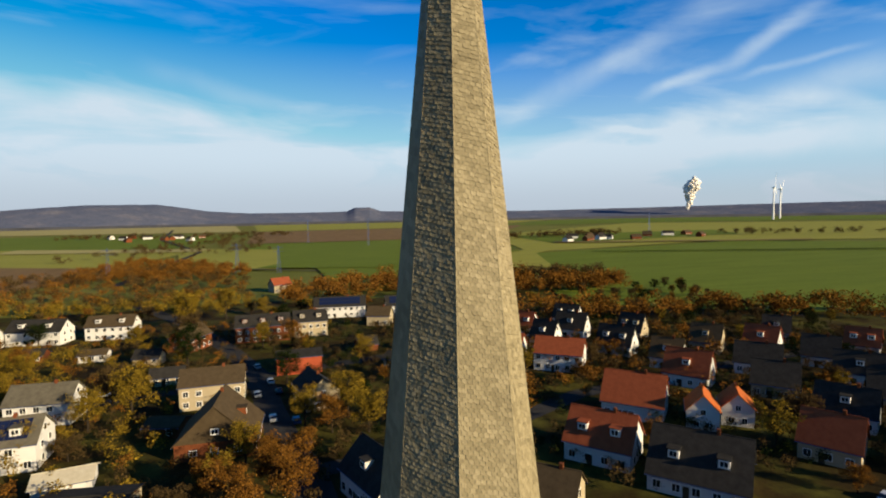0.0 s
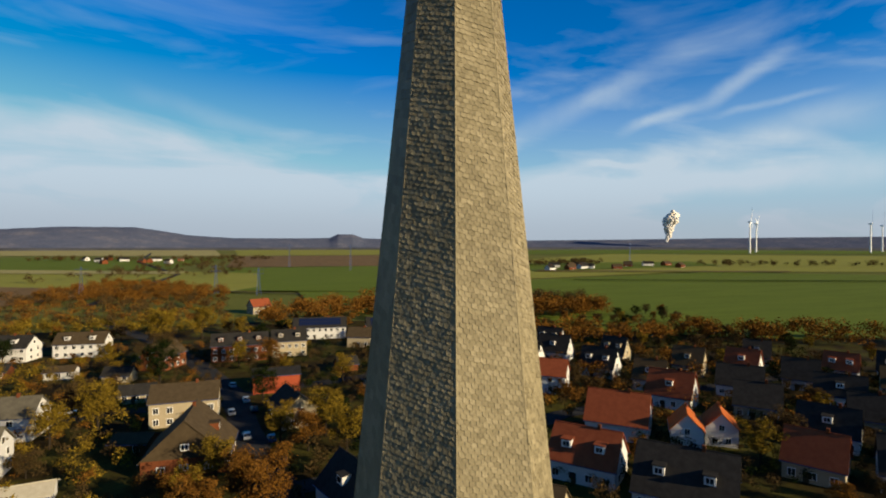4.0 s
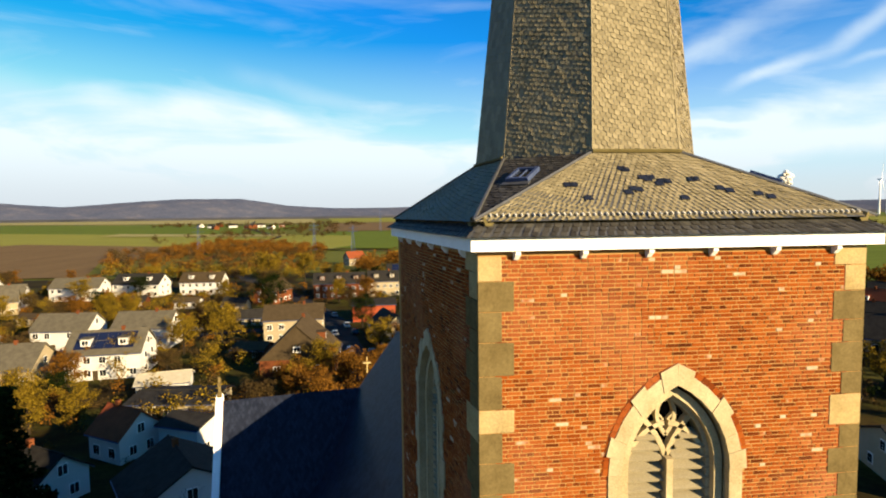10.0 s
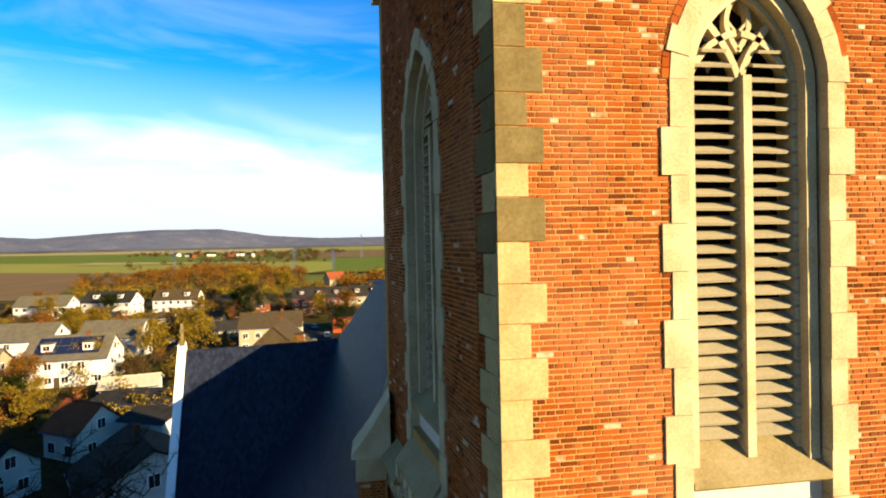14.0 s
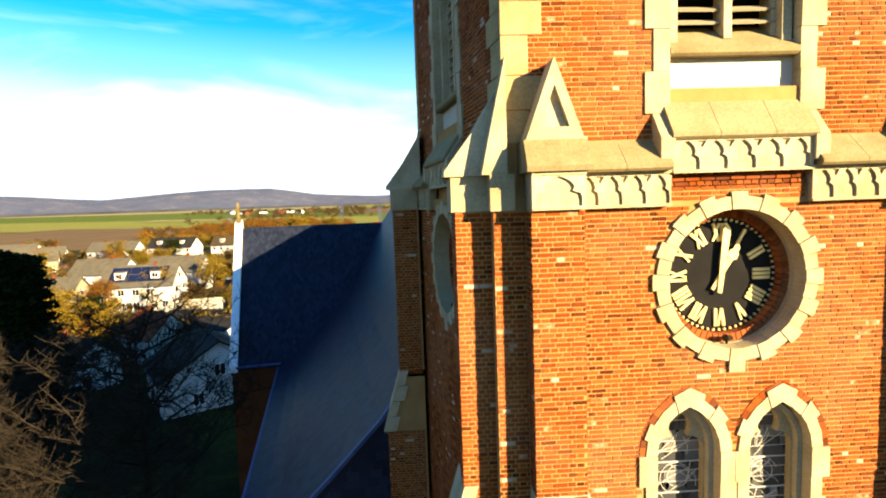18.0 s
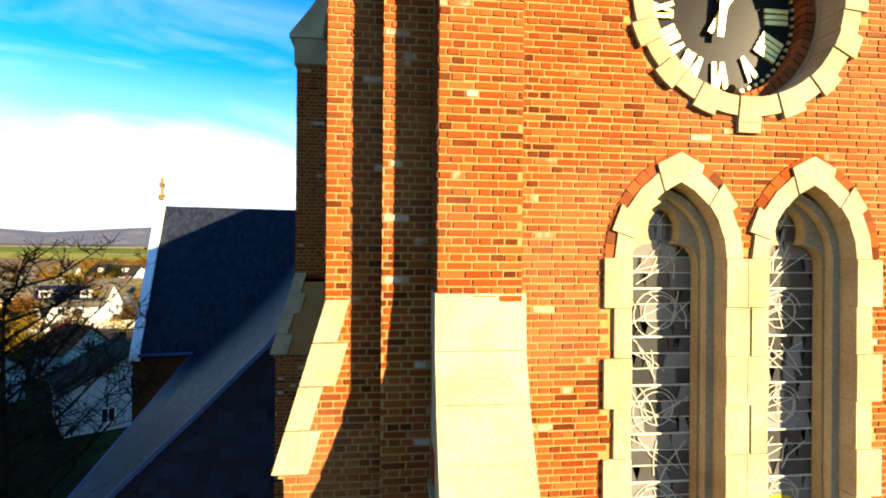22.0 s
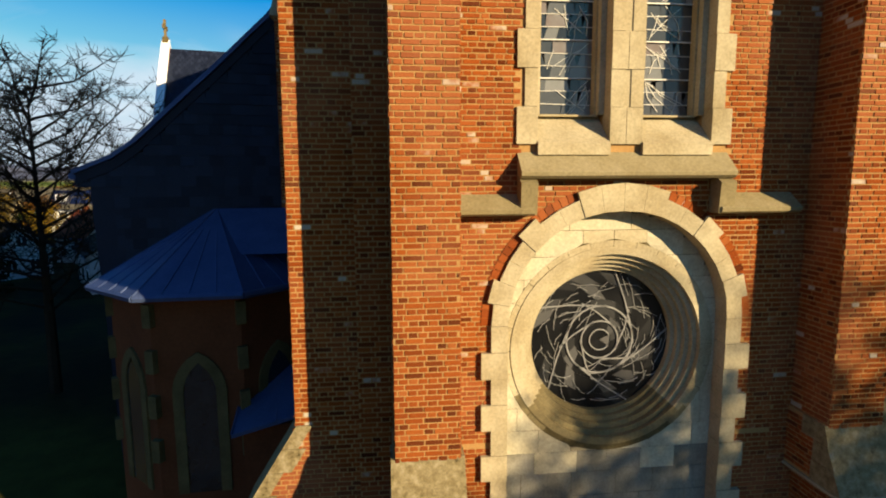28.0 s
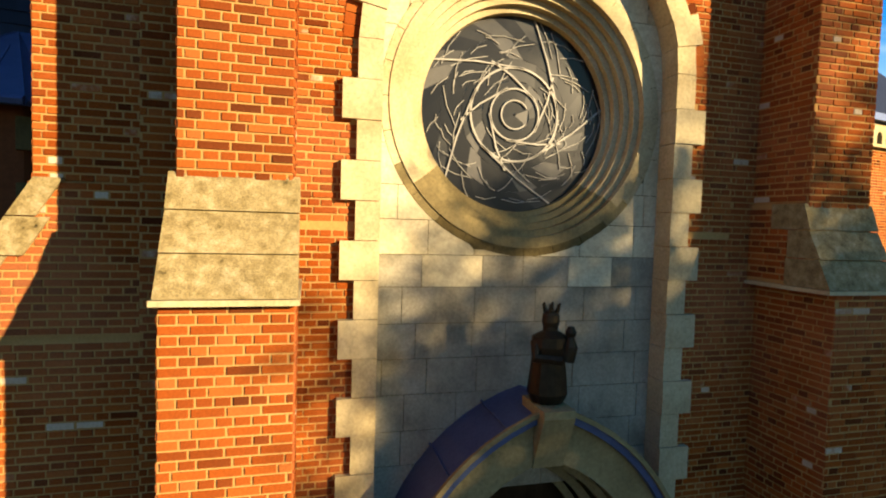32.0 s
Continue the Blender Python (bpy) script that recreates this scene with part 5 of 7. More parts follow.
def slates(parent, A, B, C, D, w, h, name="slate", singles=0, rise=-0.22, mat=None):
    """Slates over the plane quad A B (lower edge) C D (upper edge): slanting courses of overlapping, uneven tiles."""
    A, B, C, D = map(Vector, (A, B, C, D))
    nrm = (B - A).cross(D - A).normalized()
    up = ((D + C) / 2 - (A + B) / 2).length
    rows = max(1, int(up / h))
    V, F = [], []
    rng = random.Random(int(abs(A.x * 13 + A.y * 7) * 10))
    slant = rise * (B - A).length / up
    extra = int(abs(slant) * rows / 2) + 2

    def at(u, t):
        t = min(max(t, 0.0), 1.0)
        return A.lerp(D, t).lerp(B.lerp(C, t), u)
    for r in range(-extra, rows + extra):
        mid_t = min(max((r + 0.5) / rows, 0.0), 1.0)
        span = max((B.lerp(C, mid_t) - A.lerp(D, mid_t)).length, 0.02)
        cnt = span / w
        local = slant * span / max((B - A).length, 0.02)
        ph = 0.5 if r % 2 else 0.0
        half = int(cnt / 2) + 2
        for k in range(-half, half):
            a, b = 0.5 + (k + ph) / cnt + 0.004, 0.5 + (k + 1 + ph) / cnt - 0.004
            a, b = max(a, 0.0), min(b, 1.0)
            if b - a < 0.08 / cnt:
                continue
            ta, tb = r / rows + local * (a - 0.5), r / rows + local * (b - 0.5)
            if min(ta, tb) < -0.6 / rows or max(ta, tb) > 1 - 0.5 / rows:
                continue
            sag = rng.uniform(-0.014, 0.014) / up
            p0, p1 = at(a, ta + sag), at(b, tb - sag)
            if 0 <= r < singles and b - a > 0.9 / cnt:
                key = (round((p1 - p0).length, 2), round(h, 3))
                if key not in SLATE_MESH:
                    bm = bmesh.new()
                    box(bm, 0, key[0] - 0.004, 0, 1.35 * h, 0.0, 0.014)
                    for v in bm.verts:
                        v.co.z += 0.018 * (1 - v.co.y / (1.35 * h))
                    SLATE_MESH[key] = mesh_from(bm, "slate")
                    SLATE_MESH[key].materials.append(M_SLATE1)
                ob = part("slate", SLATE_MESH[key], None, parent)
                ex = (p1 - p0).normalized()
                ey = nrm.cross(ex)
                mm = Matrix((ex, ey, nrm)).transposed().to_4x4()
                mm.translation = p0
                ob.matrix_basis = mm @ pose(0, 0, 0, rng.uniform(-2, 3), rng.uniform(-4, 4), 0)
                continue
            base = len(V)
            la, lb = nrm * rng.uniform(0.008, 0.024), nrm * rng.uniform(0.008, 0.024)
            q1, q0 = at(b, tb + 1.35 / rows), at(a, ta + 1.35 / rows)
            low = p0.lerp(p1, 0.5) + (la + lb) / 2 + (p0 - q0) * 0.10
            V += [p0 + la, low, p1 + lb, q1 + nrm * 0.003, q0 + nrm * 0.003, p0, p1]
            F += [(base, base + 1, base + 2, base + 3, base + 4), (base + 5, base + 6, base + 2, base + 1, base)]
    me = bpy.data.meshes.new(name)
    me.from_pydata([tuple(v) for v in V], [], F)
    ob = part(name, me, mat or M_SLATE, parent)
    ob["kind"] = "stuff"
    return ob


spire = new("spire")
spire.parent = tower
spire["label"] = "slender octagonal slate spire"


def octo(z, k, ap=None):
    r = (spire_ap(z) if ap is None else ap) / math.cos(math.pi / 8)
    a = -math.pi / 2 - math.pi / 8 + k * math.pi / 4
    y = TOWER_Y + r * math.sin(a)
    return (r * math.cos(a) - SKEW * y + 0.1, y, z)


SP_TOP = 57.6
core = bmesh.new()
lo, hi = [core.verts.new(octo(SP_Z0, k)) for k in range(8)], [core.verts.new(octo(SP_TOP, k)) for k in range(8)]
for k in range(8):
    core.faces.new((lo[k], lo[(k + 1) % 8], hi[(k + 1) % 8], hi[k]))
core.faces.new(hi)
part("spire_core", core, M_LEAD, spire)
for k in (0, 1, 7):
    slates(spire, octo(SP_Z0, k), octo(SP_Z0, k + 1), octo(SP_TOP, k + 1), octo(SP_TOP, k), 0.125, 0.10, singles=11 if k == 0 else 0)
for k in (2, 3, 4, 5, 6):
    slates(spire, octo(SP_Z0, k), octo(SP_Z0, k + 1), octo(SP_TOP, k + 1), octo(SP_TOP, k), 0.25, 0.2)
for k in range(8):
    bm = bmesh.new()
    tube(bm, [octo(SP_Z0, k), octo(SP_TOP, k)], [0.022, 0.014], 5)
    part("hip_slate", bm, M_SLATE, spire)

skirt = new("skirt_roof")
skirt.parent = tower
EAVE = HALF + 0.10
EZ = 33.74


def corner(k, r=None, z=None):
    r = EAVE if r is None else r
    x, y = [(-r, TOWER_Y - r), (r, TOWER_Y - r), (r, TOWER_Y + r), (-r, TOWER_Y + r)][k % 4]
    return (x - SKEW * y, y, EZ if z is None else z)


core = bmesh.new()
lo, hi = [core.verts.new(corner(k)) for k in range(4)], [core.verts.new(octo(SP_Z0, k)) for k in range(8)]
for k in range(4):
    core.faces.new((lo[k], lo[(k + 1) % 4], hi[(2 * k + 1) % 8], hi[(2 * k) % 8]))
    core.faces.new((lo[k], hi[(2 * k) % 8], hi[(2 * k - 1) % 8]))
core.faces.new(lo[::-1])
part("skirt_core", core, M_LEAD, skirt)
for k in range(4):
    slates(skirt, corner(k), corner(k + 1), octo(SP_Z0, (2 * k + 1) % 8), octo(SP_Z0, (2 * k) % 8), 0.125, 0.10, singles=4 if k == 0 else 0)
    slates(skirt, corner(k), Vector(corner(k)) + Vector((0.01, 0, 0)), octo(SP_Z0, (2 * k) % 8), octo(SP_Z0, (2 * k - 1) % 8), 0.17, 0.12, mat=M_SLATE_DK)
    for j in (2 * k, 2 * k - 1):
        bm = bmesh.new()
        tube(bm, [Vector(corner(k)) + Vector((0, 0, 0.02)), Vector(octo(SP_Z0, j % 8)) + Vector((0, 0, 0.02))], 0.035, 5)
        part("hip_lead", bm, M_LEAD, skirt)
    bm = bmesh.new()
    tube(bm, [Vector(octo(SP_Z0 + 0.03, 2 * k, SP_AP + 0.04)), Vector(octo(SP_Z0 + 0.03, 2 * k + 1, SP_AP + 0.04))], 0.04, 5)
    part("base_flashing", bm, M_OLIVE, skirt)
# lower eaves roof below the gutter
for k in range(4):
    a0, a1 = corner(k, HALF + 0.30, 33.47), corner(k + 1, HALF + 0.30, 33.47)
    b0, b1 = corner(k, HALF - 0.02, 33.70), corner(k + 1, HALF - 0.02, 33.70)
    bm = bmesh.new()
    bm.faces.new([bm.verts.new(p) for p in (a0, a1, b1, b0)])
    part("eaves_board", bm, M_LEAD, skirt)
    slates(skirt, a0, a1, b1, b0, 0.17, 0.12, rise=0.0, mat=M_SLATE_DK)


# roof windows on the two front corners of the skirt, mended slates and slate hooks on its front
def roof_window(A, L, R, u, v):
    """On the corner slope from the low point A up to the edge L R."""
    A, L, R = Vector(A), Vector(L), Vector(R)
    ex = (R - L).normalized()
    nn = (L - A).cross(R - A).normalized()
    if nn.z < 0:
        nn = -nn
    ey = nn.cross(ex)
    m = Matrix((ex, ey, nn)).transposed().to_4x4()
    m.translation = A.lerp(L.lerp(R, u), v) + nn * 0.02
    rw = new("roof_window")
    rw.parent = skirt
    rw.matrix_basis = m
    part("frame", boxes((-0.24, 0.24, -0.30, -0.24, 0, 0.09), (-0.24, 0.24, 0.24, 0.30, 0, 0.09), (-0.24, -0.18, -0.24, 0.24, 0, 0.09), (0.18, 0.24, -0.24, 0.24, 0, 0.09)), M_ZINC, rw)
    part("pane", boxes((-0.18, 0.18, -0.24, 0.24, 0.02, 0.05)), M_PANE, rw)
    part("glazing_bar", boxes((-0.012, 0.012, -0.24, 0.24, 0.05, 0.07)), M_ZINC, rw)
    part("flashing", boxes((-0.30, 0.30, -0.44, -0.30, 0, 0.02)), M_LEAD, rw)


roof_window(corner(0), octo(SP_Z0, 7), octo(SP_Z0, 0), 0.52, 0.62)
roof_window(corner(1), octo(SP_Z0, 1), octo(SP_Z0, 2), 0.50, 0.55)
A0, B0, C0, D0 = (Vector(p) for p in (corner(0), corner(1), octo(SP_Z0, 1), octo(SP_Z0, 0)))
SK_N = (B0 - A0).cross(D0 - A0).normalized()
patch_rng = random.Random(6)
for u, v, cnt in ((0.13, 0.45, 2), (0.34, 0.72, 2), (0.37, 0.40, 3), (0.44, 0.56, 3), (0.50, 0.50, 3), (0.66, 0.55, 2), (0.72, 0.40, 2), (0.24, 0.28, 1), (0.82, 0.3, 2), (0.55, 0.25, 1)):
    for k in range(cnt):
        c = A0.lerp(B0, u + 0.02 * k).lerp(D0.lerp(C0, u + 0.02 * k), v + patch_rng.uniform(-0.04, 0.04))
        ex = (B0 - A0).normalized()
        m = Matrix((ex, SK_N.cross(ex), SK_N)).transposed().to_4x4()
        m.translation = c + SK_N * 0.024
        ob = part("mended_slate", boxes((-0.08, 0.08, -0.06, 0.07, 0, 0.008)), M_SLATE_BLUE, skirt, "newer dark replacement slate")
        ob.matrix_basis = m
hooks = bmesh.new()
for k in range(64):
    c = A0.lerp(B0, 0.02 + 0.96 * k / 63).lerp(D0.lerp(C0, 0.02 + 0.96 * k / 63), 0.06)
    box(hooks, -0.012, 0.012, -0.05, 0.03, 0.02, 0.05, pose(c.x, c.y, c.z, 30, 0, 0))
ob = part("slate_hook", hooks, M_LEADLINE, skirt)
ob["kind"] = "stuff"


# ---- nave, transept and side chapel ----
church = thing("church_nave", "long church nave with dark blue slate roof and brick walls", "church", (0, 8.0, 0), 10)
PROF = [(-11.1, 10.85), (-10.26, 11.22), (-9.7, 11.62), (-8.9, 12.4), (-7.8, 13.45), (-6.45, 14.8), (-5.7, 15.75), (-3.6, 19.3), (0.0, 24.2)]
FULL = PROF + [(-x, z) for x, z in PROF[-2::-1]]
NAVE_L = 27.2


def roof_sheet(parent, prof, y0, y1, thick, mat, name):
    bm = bmesh.new()
    a = [[bm.verts.new((x, y, z + d)) for x, z in prof] for y, d in ((y0, 0), (y1, 0), (y1, -thick), (y0, -thick))]
    for k in range(4):
        for i in range(len(prof) - 1):
            bm.faces.new((a[k][i], a[(k + 1) % 4][i], a[(k + 1) % 4][i + 1], a[k][i + 1]))
    bmesh.ops.recalc_face_normals(bm, faces=bm.faces)
    return part(name, bm, mat, parent)


roof_sheet(church, FULL, 0.0, NAVE_L, 0.25, M_SLATE_BLUE, "roof")
bm = bmesh.new()
rng = random.Random(4)
slate_v, slate_f = [], []
for (xa, za), (xb, zb) in zip(PROF[:-1], PROF[1:]):
    L = math.hypot(xb - xa, zb - za)
    rows = max(1, int(L / 0.27))
    nx, nz = -(zb - za) / L, (xb - xa) / L
    for r in range(rows):
        t0, t1 = r / rows, min(1, (r + 1.25) / rows)
        y = 0.0
        while y < NAVE_L - 0.4:
            y2 = y + rng.uniform(0.26, 0.36)
            e = rng.uniform(0.025, 0.05)
            b = len(slate_v)
            x0, z0, x1, z1 = xa + (xb - xa) * t0, za + (zb - za) * t0, xa + (xb - xa) * t1, za + (zb - za) * t1
            slate_v += [(x0 + nx * e, y, z0 + nz * e), (x0 + nx * e, y2 - 0.008, z0 + nz * e), (x1 + nx * 0.004, y2 - 0.008, z1 + nz * 0.004), (x1 + nx * 0.004, y, z1 + nz * 0.004), (x0, y, z0), (x0, y2 - 0.008, z0)]
            slate_f += [(b + 1, b, b + 3, b + 2), (b + 4, b, b + 1, b + 5)]
            y = y2
me = bpy.data.meshes.new("slate")
me.from_pydata(slate_v, [], slate_f)
ob = part("slate", me, M_SLATE_BLUE, church)
ob["kind"] = "stuff"
bm = bmesh.new()
plate(bm, [(-10.5, 0.0), (10.5, 0.0)] + [(x * 0.975, z - 0.2) for x, z in FULL[::-1]], [], 0.05, 0.5)
part("gable_wall", bm, M_SLATE_BLUE, church, "west gable wall hung with grey slate")
hung_v, hung_f = [], []
for r in range(62):
    z = 8.2 + 0.26 * r
    half = max([-(xa + (xb - xa) * (z + 0.34 - za) / (zb - za)) for (xa, za), (xb, zb) in zip(PROF, PROF[1:]) if za <= z + 0.34 < zb] or [10.2 if z < 11 else 0.0]) - 0.06
    x = -half - (0.17 if r % 2 else 0.0)
    while x < half - 0.3:
        e, b = rng.uniform(0.02, 0.045), len(hung_v)
        hung_v += [(x, 0.05 - e, z), (x + 0.33, 0.05 - e * rng.uniform(0.7, 1.3), z), (x + 0.33, 0.046, z + 0.34), (x, 0.046, z + 0.34), (x, 0.05, z), (x + 0.33, 0.05, z)]
        hung_f += [(b, b + 1, b + 2, b + 3), (b + 4, b + 5, b + 1, b)]
        x += 0.34
me = bpy.data.meshes.new("hung_slate")
me.from_pydata(hung_v, [], hung_f)
part("hung_slate", me, M_SLATE_BLUE, church)["kind"] = "stuff"
part("side_wall", boxes((-10.5, -10.0, 0.5, NAVE_L, 0, 10.9), (10.0, 10.5, 0.5, NAVE_L, 0, 10.9), (-10.5, 10.5, NAVE_L - 0.5, NAVE_L, 0, 12)), M_BRICK_FAR, church)
bm = bmesh.new()
strip(bm, [(x - 0.06, z + 0.05) for x, z in PROF], 0.10, -0.06, 0.10)
part("verge", bm, M_ZINC, church)
bm = bmesh.new()
tube(bm, [(-11.16, 0, 10.8), (-11.16, 20.5, 10.8)], 0.09, 8)
part("gutter", bm, M_ZINC, church)

# transept
TY, TZ, TH = 26.8, 19.8, 6.2
bm = bmesh.new()
tp = [(TY - TH - 0.25, 11.1), (TY, TZ), (TY + TH + 0.25, 11.1)]
for x0, x1 in ((-13.75, 0.0),):
    for (ya, za), (yb, zb) in zip(tp, tp[1:]):
        bm2 = bmesh.new()
        extrude(bm2, [(x0, ya, za), (x0, yb, zb), (x0, yb, zb - 0.25), (x0, ya, za - 0.25)], (x1 - x0, 0, 0))
        bmesh.ops.recalc_face_normals(bm2, faces=bm2.faces)
        part("transept_roof", bm2, M_SLATE_BLUE, church)
bm.free()
slates(church, (-13.74, tp[0][0], tp[0][1] + 0.01), (-0.5, tp[0][0], tp[0][1] + 0.01), (-0.5, TY, TZ + 0.01), (-13.74, TY, TZ + 0.01), 0.30, 0.24, rise=0.0, mat=M_SLATE_BLUE)
bm = bmesh.new()
extrude(bm, [(-14.1, TY - TH, 0), (-14.1, TY + TH, 0), (-14.1, TY + TH, 11.0), (-14.1, TY, TZ + 0.15), (-14.1, TY - TH, 11.0)], (0.45, 0, 0))
part("transept_gable", bm, M_BRICK_FAR, church)
for yy in (TY - TH, TY + TH - 0.4):
    part("transept_wall", boxes((-13.64, -10.0, yy, yy + 0.4, 0, 11.0)), M_BRICK_FAR, church)
for s in (-1, 1):
    bm = bmesh.new()
    a, b = Vector((-14.16, TY + s * (TH + 0.35), 10.75)), Vector((-14.16, TY, TZ + 0.25))
    extrude(bm, [a, b, b + Vector((0, 0, 0.35)), a + Vector((0, 0, 0.45))], (0.5, 0, 0))
    bmesh.ops.recalc_face_normals(bm, faces=bm.faces)
    part("coping", bm, M_WHITE, church, "pale stone gable coping")
bm = bmesh.new()
tube(bm, [(-13.75, TY - TH - 0.3, 11.05), (-11.0, TY - TH - 0.3, 11.05)], 0.09, 8)
part("gutter", bm, M_ZINC, church)
bm = bmesh.new()
box(bm, -14.08, -13.72, TY - 0.18, TY + 0.18, TZ + 0.3, TZ + 0.75)
box(bm, -13.98, -13.82, TY - 0.10, TY + 0.10, TZ + 0.75, TZ + 1.9)
box(bm, -13.98, -13.82, TY - 0.34, TY + 0.34, TZ + 1.30, TZ + 1.48)
for yy in (-0.34, 0.34):
    box(bm, -14.0, -13.8, TY + yy - 0.07, TY + yy + 0.07, TZ + 1.24, TZ + 1.54)
part("gable_cross", bm, M_STONE_DARK, church, "weathered stone gable cross")

# flèche farther back
fleche = thing("roof_turret", "small slate roof turret with a gilt cross", "turret", (-8.0, 49.5, 0))
bm = bmesh.new()
for k in range(8):
    a0, a1 = math.pi * k / 4, math.pi * (k + 1) / 4
    bm.faces.new([bm.verts.new(p) for p in ((0.9 * math.cos(a0), 0.9 * math.sin(a0), 10.5), (0.9 * math.cos(a1), 0.9 * math.sin(a1), 10.5), (0, 0, 16.4))])
part("spirelet", bm, M_SLATE_BLUE, fleche)
bm = bmesh.new()
tube(bm, [(math.cos(k) * 0, 0, z) for k, z in ((0, 8), (1, 10.5))], 0.85, 8)
part("drum", bm, M_BRICK_FAR, fleche)
part("cross", boxes((-0.05, 0.05, -0.05, 0.05, 16.3, 18.1), (-0.42, 0.42, -0.05, 0.05, 17.35, 17.47)), M_GOLD, fleche)
part("base", boxes((-1.6, 1.6, -1.6, 1.6, 0, 8.1)), M_BRICK_FAR, fleche)

# octagonal side chapel with a zinc roof
chapel = thing("side_chapel", "octagonal brick chapel with standing-seam zinc roof", "chapel", (-7.7, 6.1, 0), 3)


def oct_pt(r, k, z, off=22.5):
    a = radians(off + 45 * k)
    return (r * math.cos(a), r * math.sin(a), z)


bm = bmesh.new()
lo, hi = [bm.verts.new(oct_pt(2.4, k, 0)) for k in range(8)], [bm.verts.new(oct_pt(2.4, k, 8.3)) for k in range(8)]
for k in range(8):
    bm.faces.new((lo[k], lo[(k + 1) % 8], hi[(k + 1) % 8], hi[k]))
bm.faces.new(hi)
part("wall", bm, M_BRICK_FAR, chapel)
for k in range(8):
    bm = bmesh.new()
    a, b, c = Vector(oct_pt(2.8, k, 8.35)), Vector(oct_pt(2.8, k + 1, 8.35)), Vector((0, 0, 10.0))
    bm.faces.new([bm.verts.new(p) for p in (a, b, c)])
    part("roof_panel", bm, M_ZINC, chapel)
    bm = bmesh.new()
    for t in (0.0, 0.25, 0.5, 0.75):
        tube(bm, [a.lerp(b, t), a.lerp(b, t).lerp(c, 0.98 if t == 0 else 0.72)], 0.02, 4)
    part("seam", bm, M_ZINC, chapel)
    bm = bmesh.new()
    tube(bm, [a - Vector((0, 0, 0.06)), b - Vector((0, 0, 0.06))], 0.08, 6)
    part("gutter", bm, M_ZINC, chapel)
    # the dark stone of these dressings holds the chapel's shade
    # corner stones and windows
    p = Vector(oct_pt(2.41, k, 0))
    for j in range(0, 7, 2):
        bm = bmesh.new()
        box(bm, -0.1, 0.1, -0.1, 0.1, 4.6 + 0.5 * j, 5.1 + 0.5 * j, pose(p.x, p.y, 0, 0, 0, 22.5 + 45 * k))
        part("quoin", bm, M_STONE_DARK, chapel)
    face = pose(0, 0, 0, 0, 0, 45 * k + 45 + 90)
    ap = 2.4 * math.cos(math.pi / 8)
    bm = bmesh.new()
    strip(bm, [(-0.45, 3.8)] + arch(0.45, 6.1, 6.9, 6) + [(0.45, 3.8)], 0.22, -0.05, 0.1)
    ob = part("window_surround", bm, M_STONE_DARK, chapel)
    ob.matrix_basis = face @ pose(0, -ap, 0)
    bm = bmesh.new()
    prism_xz(bm, [(-0.38, 3.8)] + arch(0.38, 6.1, 6.8, 6) + [(0.38, 3.8)], -0.02, 0.05)
    ob = part("pane", bm, M_PANE, chapel)
    ob.matrix_basis = face @ pose(0, -ap, 0)

bm = bmesh.new()
extrude(bm, [(0.0, -1.4, 9.0), (0.0, 0.0, 9.99), (0.0, 1.4, 9.0)], (3.6, 0.0, 0.0))
part("ridge_roof", bm, M_ZINC, chapel)

annex = thing("porch_annex", "low brick annex with zinc lean-to roof", "annex", (-5.5, 4.6, 0), 10)
part("wall", boxes((-1.3, 1.1, -0.9, 1.3, 0, 5.4)), M_BRICK_FAR, annex)
bm = bmesh.new()
extrude(bm, [(-1.5, -1.2, 5.35), (1.2, -1.2, 5.9), (1.2, 1.4, 7.1), (-1.2, 1.4, 6.3)], (0, 0, 0.08))
part("roof", bm, M_ZINC, annex)
bm = bmesh.new()
for t in (0.0, 0.33, 0.66, 1.0):
    a = Vector((-1.5, -1.2, 5.44)).lerp(Vector((1.2, -1.2, 5.99)), t)
    b = Vector((-1.2, 1.4, 6.39)).lerp(Vector((1.2, 1.4, 7.19)), t)
    tube(bm, [a, b], 0.02, 4)
part("seam", bm, M_ZINC, annex)

# wing to the right of the tower
wing = thing("church_wing", "brick church wing with pale arched frieze and slate roof", "church", (4.2, 4.0, 0), 10)
bm = bmesh.new()
wing_arch = [(5.1, 0.5)] + [(5.1 + 0.75 + x, z) for x, z in arch(0.75, 7.2, 8.4, 8)] + [(6.6, 0.5)]
plate(bm, [(0, 0), (12, 0), (12, 9.9), (0, 9.9)], [wing_arch], 0.0, 0.5)
part("wall", bm, M_MORTAR, wing)
brickwork(wing, IDENT, 0.3, 11.8, 0.8, 9.0, [[(x, z) for x, z in opening(5.85, 1.0, 0.5, 7.2, 8.65)]])
surround(wing, IDENT, 5.85, 0.75, 3.0, 7.2, 8.4, 0.22, 0.30, 0.5, -0.06, 0.3, 5)
# dark sheet stands in for the shade inside the arch
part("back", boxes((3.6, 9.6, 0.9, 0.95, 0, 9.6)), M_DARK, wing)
bm = bmesh.new()
holes = []
for i in range(20):
    c = 3.0 + 0.42 * i
    holes.append([(c - 0.12, 9.1)] + [(c + x, z) for x, z in arch(0.12, 9.28, 9.42, 4)] + [(c + 0.12, 9.1)])
plate(bm, [(2.6, 9.02), (11.8, 9.02), (11.8, 9.62), (2.6, 9.62)], holes, -0.16, -0.06)
part("frieze", bm, M_STONE, wing)
part("frieze_back", boxes((2.6, 11.8, -0.06, 0.0, 9.02, 9.62)), M_STONE_DARK, wing)
part("gutter", boxes((2.5, 11.9, -0.34, 0.0, 9.66, 9.84)), M_ZINC, wing)
bm = bmesh.new()
